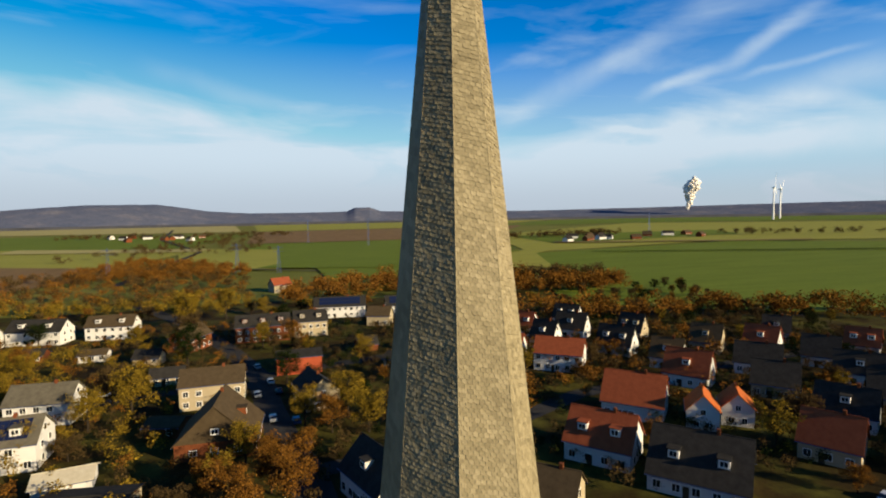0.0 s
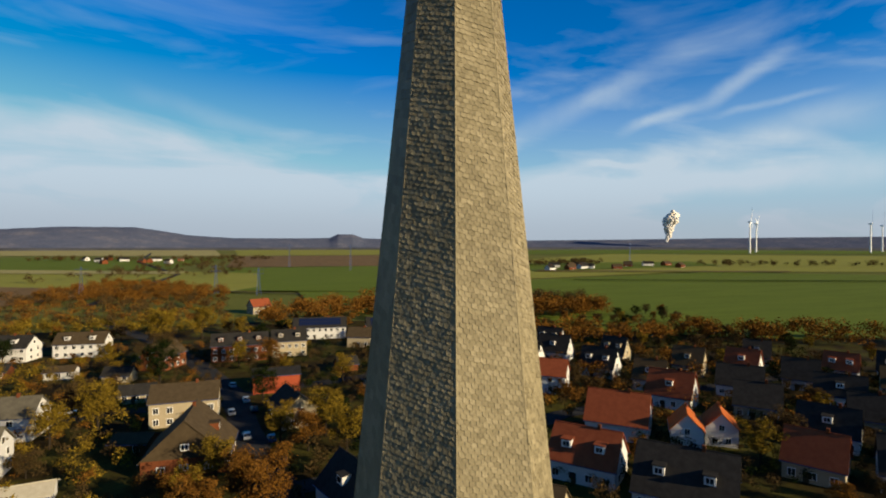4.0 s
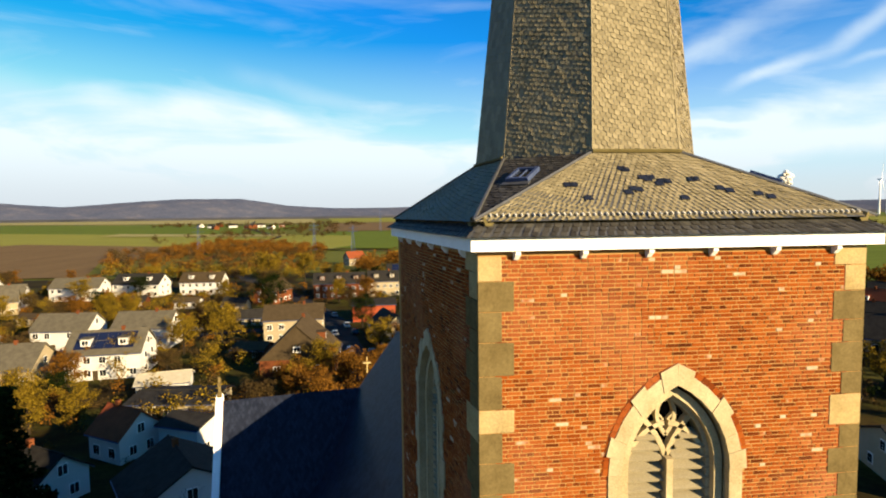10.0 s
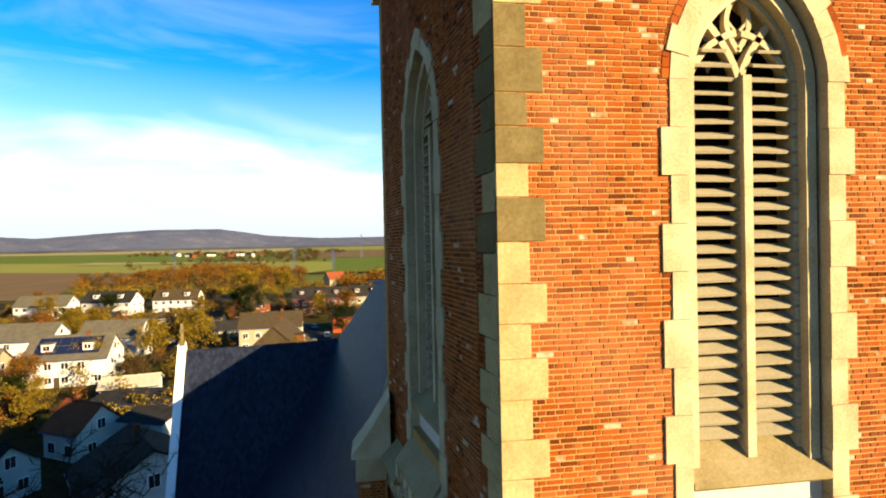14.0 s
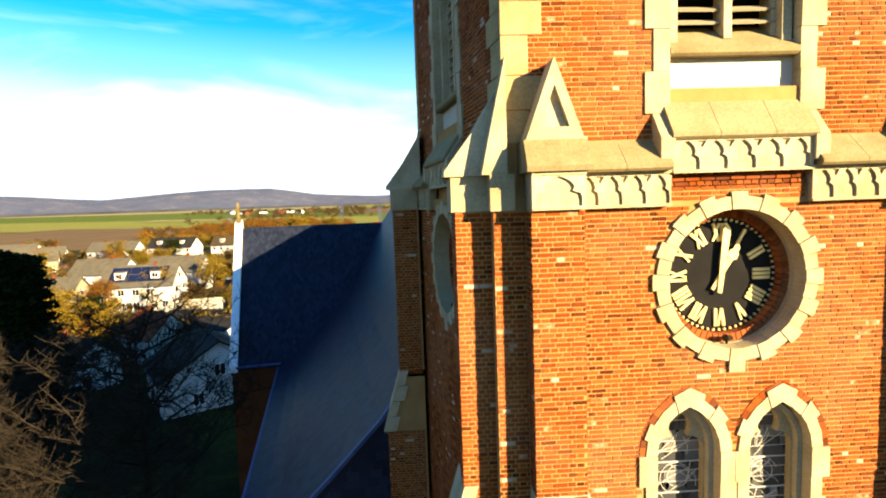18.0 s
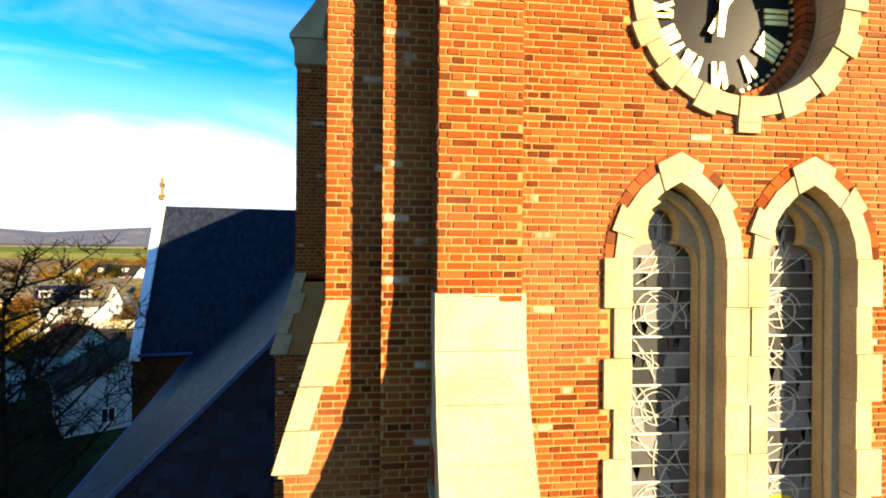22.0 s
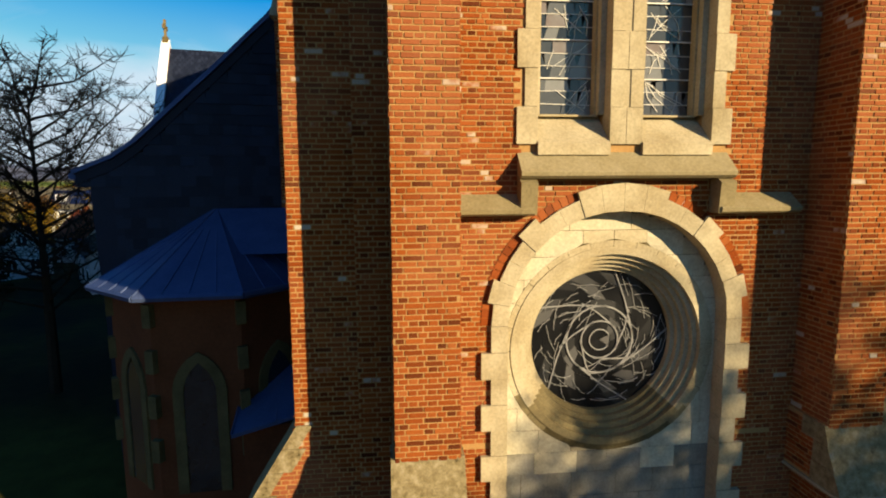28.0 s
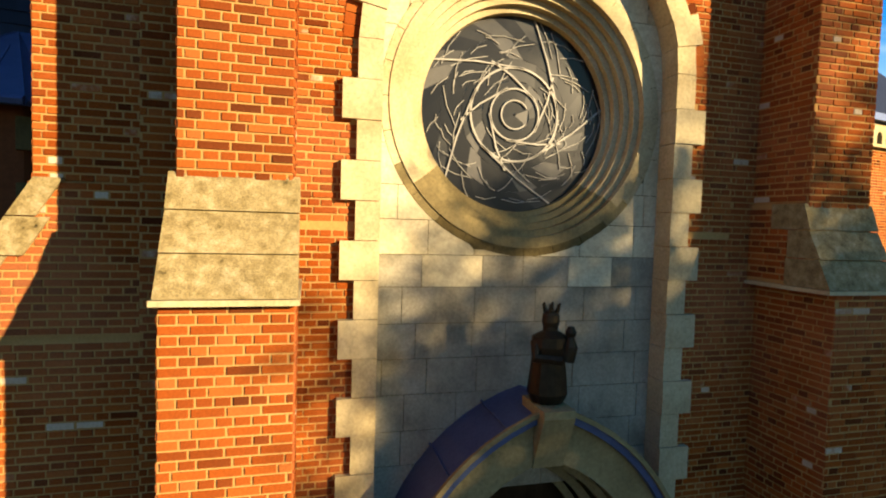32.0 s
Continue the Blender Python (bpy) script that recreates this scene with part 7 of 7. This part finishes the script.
house(-43.5, 69.5, 150, 6.5, 6.4, 3.8, 6.6, M_RENDER_W, M_ROOF_R, "small white gabled house with dark red tiled roof", floors=1)
house(-34, 69, 158, 6.5, 6, 4.6, 5.4, M_RENDER_W, M_ROOF_G, "white low-pitched house with solar panels", solar=True, chimney=False)
house(-48, 58, 150, 9, 6, 3.6, 6.0, M_RENDER_W, M_ROOF_G, "low white outbuilding with grey roof", floors=1)
house(-42, 86, -6, 14, 9, 2.7, 3.5, M_RENDER_Y, M_ROOF_G, "low cream house with flat grey roof", floors=1, chimney=False)
house(68.3, 141.5, -36, 14.5, 9, 5.6, 9.6, M_RENDER_W, M_ROOF_R, "white gabled house with red tiled roof")
house(55, 153, -36, 11, 8.5, 5.6, 9.6, M_RENDER_W, M_ROOF_R, "white gabled house with orange tiled roof")
house(69, 102.5, -42, 13.5, 11, 4.0, 9.8, M_RENDER_W, M_ROOF_R, "white house with dark red tiled roof")
house(50, 84, -46, 12.5, 10.5, 4.0, 9.2, M_RENDER_W, M_ROOF_R, "white house with red tiled roof and dormers", dormers=2)
house(60.5, 69.5, -46, 15.5, 13, 3.2, 9.6, M_RENDER_W, M_ROOF_G, "large house with dark grey roof and white gable", dormers=2)
house(79, 92, 54, 8, 6.5, 4.6, 8, M_RENDER_W, M_ROOF_O, "white house with bright orange tiled roof")
house(88, 92, 54, 8, 6.5, 4.2, 7.4, M_RENDER_W, M_ROOF_O, "white house with bright orange tiled roof")
house(5.5, 79.5, -67, 13, 9, 4.6, 9.2, M_RENDER_W, M_ROOF_G, "white gabled house with dark slate roof", dormers=1)
house(31.5, 68.2, -40, 9, 8, 4.2, 7.6, M_RENDER_Y, M_ROOF_B, "cream gabled house in low sun near the church", floors=1)
house(-26, 211, 4, 20, 10, 6.4, 10, M_BRICK_FAR, M_ROOF_G, "row of brick terraced houses", dormers=3)
house(-8, 215, 4, 13, 10, 6.4, 10, M_RENDER_Y, M_ROOF_G, "cream terraced houses with grey roof", dormers=2)
house(5.6, 252, -3, 24, 10, 5.6, 9.4, M_RENDER_W, M_ROOF_G, "white house with blue solar panels on the roof", solar=True)
house(36, 246, -3, 18, 10, 5.6, 9.4, M_RENDER_W, M_ROOF_G, "white house with blue solar panels on the roof", solar=True)
house(60, 232, -10, 16, 10, 5.6, 9.2, M_RENDER_W, M_ROOF_G, WL)
house(22, 226, -20, 10, 8, 4.6, 8, M_RENDER_Y, M_ROOF_B, CL)
house(-29, 352, 30, 12, 9, 5, 9, M_RENDER_Y, M_ROOF_R, "orange-cream house at the village edge")
house(68, 45.5, -18, 26, 13, 4.0, 6.6, M_RENDER_Y, M_ROOF_G, "long low hall with dark grey roof", floors=1)
hr = random.Random(33)
for i, (x, y) in enumerate(((75.5, 168), (95, 153), (126, 147), (146, 122), (96, 118), (111, 104), (122, 121), (101, 134), (160, 152), (170, 128), (140, 105), (128, 88), (150, 90), (110, 84), (92, 72), (104, 62), (122, 66), (165, 105), (185, 120), (142, 140), (112, 170), (92, 180), (180, 95), (150, 70), (76, 190), (100, 200), (40, 190), (52, 205))):
    wall = (M_RENDER_W, M_RENDER_W, M_RENDER_Y)[i % 3]
    roof = (M_ROOF_G, M_ROOF_G, M_ROOF_B, M_ROOF_G, M_ROOF_R)[i % 5]
    house(x, y, hr.choice((-50, -54, -47, -57, -52)), hr.uniform(8.5, 12), hr.uniform(8, 10), 3.7, hr.uniform(8.6, 9.8), wall, roof, "white gabled village house in low sun" if wall is M_RENDER_W else "cream gabled village house in low sun", dormers=hr.choice((0, 1, 2)))
for i, (x, y) in enumerate(((20, 160), (30, 178), (12, 182), (28, 132), (40, 118), (-38, 120), (-60, 185), (-80, 195), (-100, 200), (-118, 170), (-112, 140), (-130, 150), (-48, 160))):
    house(x, y, hr.uniform(-40, 40), hr.uniform(6, 9), hr.uniform(5, 7), 2.6, hr.uniform(3.6, 5), (M_RENDER_Y, M_RENDER_W, M_BRICK_FAR)[i % 3], (M_ROOF_G, M_ROOF_B)[i % 2], "small low garden outbuilding among the trees", floors=1, chimney=False, gable_window=False, group="outbuildings")

# ---- garden trees ----
HOUSES = [(o.matrix_basis.translation.x, o.matrix_basis.translation.y) for o in bpy.data.objects if o.name.split(".")[0] == "house"]


def clear_of_houses(x, y, d):
    return all((x - a) ** 2 + (y - b) ** 2 > d * d for a, b in HOUSES)


planted = 0
while planted < 300:
    x, y = tree_rng.uniform(-190, 215), tree_rng.uniform(58, 285)
    near = -8 - (y - 100) * 0.27
    if not clear_of_houses(x, y, 10.5) or abs(x - near) < 7:
        continue
    planted += 1
    if x > 25:
        tree(tree_rng.choice(("rust", "brown", "green", "brown", "gold")), x, y, tree_rng.uniform(3.5, 7.5))
    else:
        tree(tree_rng.choice(("rust", "gold", "brown", "gold", "green", "rust")), x, y, tree_rng.uniform(4, 10))
# gold trees near x -65, y 80: sunlight on evergreens given as leaf colour
for x, y, k, h in ((-13, 86, "rust", 9.5), (-19, 80, "rust", 9), (-9, 80, "rust", 9.5), (-23, 86, "rust", 8), (-8, 92, "rust", 9), (-14, 94, "rust", 7.5), (-27, 78, "brown", 7), (-16, 74, "rust", 8.5), (-62, 78, "gold", 9), (-69, 83, "gold", 9), (-56, 80, "gold", 7), (-75, 80, "gold", 10), (-66, 92, "green", 6), (2, 118, "gold", 11), (6, 108, "gold", 10), (-2, 110, "rust", 9), (-8, 116, "gold", 9), (-56, 125, "gold", 10), (-50, 135, "gold", 11), (-57, 143, "brown", 10), (-62, 110, "gold", 9), (-46, 175, "green", 14), (-52, 205, "brown", 13), (-60, 240, "gold", 17), (-48, 262, "gold", 15), (85, 78, "gold", 9), (96, 82, "brown", 9), (110, 60, "brown", 10), (120, 75, "brown", 9)):
    tree(k, x, y, h)


def wood(pts, n, kinds, h0, h1, label, seed):
    """A far wood: many small clumped crowns in one mesh, inside a polygon."""
    rng = random.Random(seed)
    x0, x1 = min(p[0] for p in pts), max(p[0] for p in pts)
    y0, y1 = min(p[1] for p in pts), max(p[1] for p in pts)
    V, F = [], []
    done = 0
    while done < n:
        x, y = rng.uniform(x0, x1), rng.uniform(y0, y1)
        if not inside(x, y, pts):
            continue
        done += 1
        h = rng.uniform(h0, h1)
        for j in range(5):
            c = Vector((x + rng.uniform(-1, 1) * h * 0.3, y + rng.uniform(-1, 1) * h * 0.3, h * rng.uniform(0.35, 0.85) + rise(x, y)))
            leaf_cloud(V, F, rng, c, h * 0.30, 44, h * 0.04)
    me = bpy.data.meshes.new("wood")
    me.from_pydata([tuple(v) for v in V], [], F)
    ob = new("woodland", me)
    me.materials.append(kinds)
    tagged(ob, label, "woodland", "", "stuff")


wood([(-165, 300), (-110, 290), (-40, 300), (-60, 430), (-150, 520), (-235, 450)], 130, M_LEAF_RUST, 5, 10, "rust-brown autumn scrub wood beyond the houses", 41)
wood([(-165, 300), (-110, 290), (-40, 300), (-60, 430), (-150, 520), (-235, 450)], 130, M_LEAF_BROWN, 5, 10, "brown autumn scrub wood beyond the houses", 48)
wood([(-165, 285), (-60, 275), (-40, 300), (-165, 320)], 60, M_LEAF_GOLD, 4, 9, "golden autumn scrub beyond the houses", 42)
wood([(-20, 285), (90, 290), (150, 360), (60, 400), (-30, 330)], 200, M_LEAF_RUST, 7, 13, "rust-brown autumn wood at the village edge", 43)
wood([(60, 215), (210, 175), (280, 140), (300, 160), (215, 200), (80, 250)], 150, M_LEAF_RUST, 6, 11, "autumn hedge trees at the village edge", 44)
wood([(100, 330), (190, 330), (200, 350), (110, 370)], 60, M_LEAF_BROWN, 8, 13, "brown copse in the fields", 45)
wood([(-300, 600), (-60, 700), (-120, 1100), (-180, 1100)], 100, M_LEAF_BROWN, 6, 12, "trees along a country road", 46)
wood([(300, 830), (520, 840), (540, 880), (310, 880)], 90, M_LEAF_BROWN, 8, 14, "trees round a far hamlet", 47)

# fine-twigged bare trees beside the church
def twig_tree(seed, height, spread, limbs, leaves=0):
    rng = random.Random(seed)
    bm = bmesh.new()
    top = Vector((rng.uniform(-0.4, 0.4), rng.uniform(-0.4, 0.4), height * 0.85))
    tube(bm, [(0, 0, -0.2), (0.05, 0, height * 0.25), (top.x * 0.5, top.y * 0.5, height * 0.5), tuple(top)], [height * 0.016, height * 0.012, height * 0.007, height * 0.0015], 7)
    V, F = [], []
    br = bmesh.new()
    for i in range(limbs):
        t = 0.25 + 0.65 * i / limbs
        a = i * 2.4 + rng.uniform(-0.4, 0.4)
        start = Vector((top.x * t * 0.8, top.y * t * 0.8, height * t * 0.95))
        ln = spread * rng.uniform(0.7, 1.1) * (1.15 - 0.75 * t)
        end = start + Vector((math.cos(a) * ln, math.sin(a) * ln, ln * rng.uniform(0.5, 0.9)))
        mid = start.lerp(end, 0.5) + Vector((0, 0, -0.12 * ln))
        tube(br, [start, mid, end], [height * 0.0042, height * 0.0028, height * 0.0008], 5)
        for j in range(13):
            q = mid.lerp(end, rng.uniform(-0.5, 1.0))
            tw = q + Vector((rng.uniform(-1, 1), rng.uniform(-1, 1), rng.uniform(-0.1, 1.1))) * ln * 0.34
            tube(br, [q, (q + tw) / 2 + Vector((0, 0, 0.08)), tw], [height * 0.0016, height * 0.0012, height * 0.0006], 3)
            for _ in range(9):
                q2 = q.lerp(tw, rng.uniform(0.2, 1))
                tube(br, [q2, q2 + Vector((rng.uniform(-1, 1), rng.uniform(-1, 1), rng.uniform(-0.1, 1))) * ln * 0.17], [height * 0.0009, height * 0.0005], 3)
            if leaves:
                leaf_cloud(V, F, rng, tw, spread * 0.22, leaves, 0.12)
    me = mesh_from(bm, "trunk")
    me.materials.append(M_BARK)
    limb = mesh_from(br, "limb_growth")
    limb.materials.append(M_BARK)
    cr = None
    if leaves:
        cr = bpy.data.meshes.new("crown")
        cr.from_pydata([tuple(v) for v in V], [], F)
        cr.materials.append(M_LEAF_BROWN)
    return me, limb, cr


FINE = twig_tree(81, 16.0, 6.4, 40)
for x, y, sc, turn in ((-20.3, 20, 1.12, 60), (-31, 27, 0.9, 200), (-27, 17, 0.75, 130)):
    t = thing("tree", "bare dark tree with fine twigs beside the church", "tree", (x, y, 0), turn)
    t.scale = (sc,) * 3
    for nm, me in zip(("trunk", "limb_growth"), FINE):
        ob = new(nm, me)
        ob.parent = t

# half-bare trees before the church, whose twigs shade the lower wall
SHADY = twig_tree(52, 15.0, 5.0, 34, 9)
for dist, wx, sc, turn in ((25.0, 2.0, 0.99, 40), (22.0, 2.9, 0.92, 300), (28.0, 3.6, 1.06, 100), (26.0, 6.4, 1.04, 160), (24.0, 9.5, 1.08, 250)):
    t = thing("tree", "half-bare brown-leaved tree before the church", "tree", (wx + 0.701 * dist, -0.713 * dist, 0), turn)
    t.scale = (sc,) * 3
    for nm, me in zip(("trunk", "limb_growth", "crown"), SHADY):
        ob = new(nm, me)
        ob.parent = t
t = thing("tree", "leafless tree with fine twigs before the church", "tree", (6.5 + 0.701 * 30, -0.713 * 30, 0), 10)
t.scale = (1.25,) * 3
for nm, me in zip(("trunk", "limb_growth"), FINE):
    ob = new(nm, me)
    ob.parent = t

# tall dark evergreens left of the church
def conifer_meshes(seed):
    rng = random.Random(seed)
    bm = bmesh.new()
    tube(bm, [(0, 0, -0.2), (0, 0, 8), (0.1, 0, 17.5)], [0.35, 0.22, 0.04], 7)
    V, F = [], []
    for k in range(60):
        z = 1.2 + 16.2 * k / 60
        a = k * 2.4
        ln = (4.4 * (1 - z / 19.5) + 0.3) * rng.uniform(0.75, 1.15)
        end = Vector((math.cos(a) * ln, math.sin(a) * ln, z - 0.12 * ln))
        tube(bm, [(0, 0, z), tuple(end)], [0.06, 0.015], 4)
        for q in range(4):
            leaf_cloud(V, F, rng, Vector((0, 0, z)).lerp(end, 0.3 + 0.23 * q), 0.85, 42, 0.24, 0.6)
    cr = bpy.data.meshes.new("crown")
    cr.from_pydata([tuple(v) for v in V], [], F)
    tk = mesh_from(bm, "trunk")
    tk.materials.append(M_BARK)
    cr.materials.append(M_LEAF_GREEN)
    return tk, cr


CONIFERS = [conifer_meshes(61), conifer_meshes(62)]
for i, (x, y, sc) in enumerate(((-44, 46, 1.0), (-51, 53, 1.0), (-57, 50, 0.95), (-49, 41, 0.9), (-60, 60, 0.9), (-40, 38, 0.72), (-66, 54, 0.9), (-54, 44, 0.85), (-36, 31, 0.5), (-46, 33, 0.6))):
    t = thing("tree", "tall dark evergreen conifer beside the church", "tree", (x, y, 0), 37 * i, "conifers")
    t.scale = (sc, sc, sc)
    for nm, me in zip(("trunk", "crown"), CONIFERS[i % 2]):
        ob = new(nm, me)
        ob.parent = t

wood([(-170, 62), (-20, 62), (-30, 240), (-170, 250)], 520, M_LEAF_BROWN, 1.6, 4.0, "low brown garden scrub between the houses", 51)
wood([(-170, 62), (-20, 62), (-30, 240), (-170, 250)], 260, M_LEAF_RUST, 1.6, 4.5, "rust-red garden shrubs between the houses", 52)
wood([(-5, 70), (190, 60), (200, 200), (30, 250), (-20, 220)], 900, M_LEAF_BROWN, 1.8, 4.4, "low brown garden scrub between gabled houses", 53)
wood([(-5, 70), (190, 60), (200, 200), (30, 250), (-20, 220)], 700, M_LEAF_GREEN, 1.8, 4.4, "dark green garden hedges between gabled houses", 54)
wood([(-200, 440), (-60, 440), (-63, 500), (-196, 620)], 330, M_LEAF_RUST, 5, 10, "rust-brown scrub wood in the fields", 55)
wood([(-500, 1150), (-60, 1180), (-60, 1230), (-520, 1220)], 110, M_LEAF_BROWN, 7, 13, "far dark tree belt across the fields", 56)
wood([(100, 285), (180, 280), (190, 310), (105, 320)], 110, M_LEAF_RUST, 8, 13, "rust-red copse at the village edge", 57)
wood([(640, 740), (1100, 560), (1120, 580), (660, 770)], 90, M_LEAF_BROWN, 7, 13, "far dark copse across the fields", 58)

wood([(-130, 75), (-30, 75), (-40, 130), (-60, 215), (-140, 215)], 220, M_LEAF_GOLD, 3, 5.5, "golden-brown garden trees between the houses", 59)
wood([(25, 110), (120, 90), (190, 110), (150, 175), (60, 200)], 120, M_LEAF_RUST, 4, 7, "rust-brown garden trees between gabled houses", 60)

# far hamlets
for i in range(26):
    x, y = (hr.uniform(360, 650), hr.uniform(715, 800)) if i < 15 else (hr.uniform(-420, -230), hr.uniform(1060, 1240))
    house(x, y, hr.uniform(-70, 30), hr.uniform(10, 20), 10, 5.0, 8.8, (M_RENDER_W, M_BRICK_FAR)[i % 2], (M_ROOF_G, M_ROOF_B)[i % 2], "far white farmhouse among trees" if i % 2 == 0 else "far brick farmhouse among trees", floors=1, gable_window=False, group="far hamlet houses")

# parked cars
def car(x, y, turn, paint, label):
    c = thing("car", label, "car", (x, y, 0.22), turn, "parked cars")
    bm = bmesh.new()
    prism_yz(bm, [(-2.1, 0.3), (2.1, 0.3), (2.15, 0.75), (1.2, 0.9), (-1.9, 0.95), (-2.12, 0.7)], -0.85, 0.85)
    bmesh.ops.bevel(bm, geom=bm.edges, offset=0.06, segments=2, affect="EDGES")
    part("body", bm, paint, c)
    bm = bmesh.new()
    prism_yz(bm, [(-1.75, 0.93), (1.1, 0.9), (0.4, 1.42), (-1.2, 1.45)], -0.74, 0.74)
    part("cabin_glass", bm, M_PANE, c)
    bm = bmesh.new()
    prism_yz(bm, [(-1.25, 1.43), (0.42, 1.40), (0.36, 1.48), (-1.15, 1.50)], -0.72, 0.72)
    part("roof", bm, paint, c)
    for sx in (-0.82, 0.82):
        for yy in (-1.3, 1.35):
            bm = bmesh.new()
            tube(bm, [(sx - 0.1, yy, 0.32), (sx + 0.1, yy, 0.32)], 0.32, 12)
            part("wheel", bm, M_RUBBER, c)


for x, y, turn, k in ((-24, 168, 18, 0), (-18.5, 151, 12, 2), (-15.5, 141, 12, 1), (-21, 140, 12, 0), (-10, 118, 10, 3), (-15.5, 121, 10, 0), (-7, 104, 10, 1), (20, 104, -70, 0), (40, 112, -60, 2), (75, 125, -80, 1), (92, 118, -80, 0), (-62, 151, -70, 2), (-84, 138, -60, 1), (79.7, 52.9, -70, 2), (72.7, 55.9, -70, 0), (85.7, 56.9, -70, 2), (65.7, 57.9, -70, 1)):
    car(x, y, turn, M_CAR[k], ("silver", "black", "white", "dark blue")[k] + " car parked at the street side")

# wind turbines, steam plume, pylons
def turbine(x, y, hub, spin):
    t = thing("wind_turbine", "white three-bladed wind turbine on the horizon", "wind turbine", (x, y, rise(x, y)), 35, "wind turbines")
    bm = bmesh.new()
    tube(bm, [(0, 0, 0), (0, 0, hub)], [2.6, 1.5], 12)
    part("tower", bm, M_WHITE, t)
    part("nacelle", boxes((-2, 2, -3, 6, hub - 1.8, hub + 2.2)), M_WHITE, t)
    for k in range(3):
        a = radians(spin + 120 * k)
        d = Vector((math.sin(a), 0, math.cos(a)))
        n_ = Vector((math.cos(a), 0, -math.sin(a)))
        bm = bmesh.new()
        c = Vector((0, -3.6, hub))
        extrude(bm, [c + n_ * 1.4, c + d * 8 + n_ * 2.4, c + d * 46, c + d * 8 - n_ * 1.0, c - n_ * 1.0], (0, -0.6, 0))
        bmesh.ops.recalc_face_normals(bm, faces=bm.faces)
        part("blade", bm, M_WHITE, t)


turbine(1335, 1325, 96, 10)
turbine(1420, 1385, 92, 50)
turbine(1690, 1225, 88, 25)
turbine(510, 2050, 80, 70)
turbine(1900, 1340, 88, 5)
plume = bmesh.new()
pr = random.Random(71)
for k in range(380):
    t = pr.random()
    w = (6 + 40 * t ** 1.15) * math.sqrt(pr.random()) * (1 if t < 0.85 else max(0.45, 1 - (t - 0.85) * 3.0))
    a = pr.uniform(0, 2 * math.pi)
    c = Vector((2112 + 46 * t + 7 * math.sin(7 * t) + math.cos(a) * w, 2710 + math.sin(a) * w, 60 + 165 * t + 10 * math.sin(a * 2) * t + pr.uniform(-6, 6)))
    bmesh.ops.create_icosphere(plume, subdivisions=2, radius=(4 + 9 * t) * pr.uniform(0.5, 1.35), matrix=Matrix.Translation(c))
for v in plume.verts:
    v.co += Vector((pr.uniform(-1, 1), pr.uniform(-1, 1), pr.uniform(-1, 1))) * 1.0
for f in plume.faces:
    f.smooth = True
solid("steam_plume", plume, M_STEAM, "white steam plume rising over the horizon", "steam", "structure")
for x, y, h in ((-170, 470, 26), (-75, 495, 26), (-38, 475, 24), (70, 800, 40), (-20, 900, 40), (150, 690, 36), (620, 900, 40)):
    py = thing("pylon", "thin grey lattice power pylon in the fields", "pylon", (x, y, rise(x, y)), 20, "power pylons")
    bm = bmesh.new()
    for sx, sy in ((-1, -1), (-1, 1), (1, -1), (1, 1)):
        tube(bm, [(sx * 1.6, sy * 1.6, 0), (sx * 0.3, sy * 0.3, h)], 0.14, 4)
    for k in range(6):
        f0, f1 = 1.6 - 1.3 * k / 6, 1.6 - 1.3 * (k + 1) / 6
        for sy in (-1, 1):
            tube(bm, [(-f0, sy * f0, h * k / 6), (f1, sy * f1, h * (k + 1) / 6)], 0.08, 3)
    part("mast", bm, M_ZINC, py)
    for z in (0.78, 0.92):
        bm = bmesh.new()
        tube(bm, [(-4.5, 0, h * z), (4.5, 0, h * z)], 0.16, 4)
        part("crossarm", bm, M_ZINC, py)
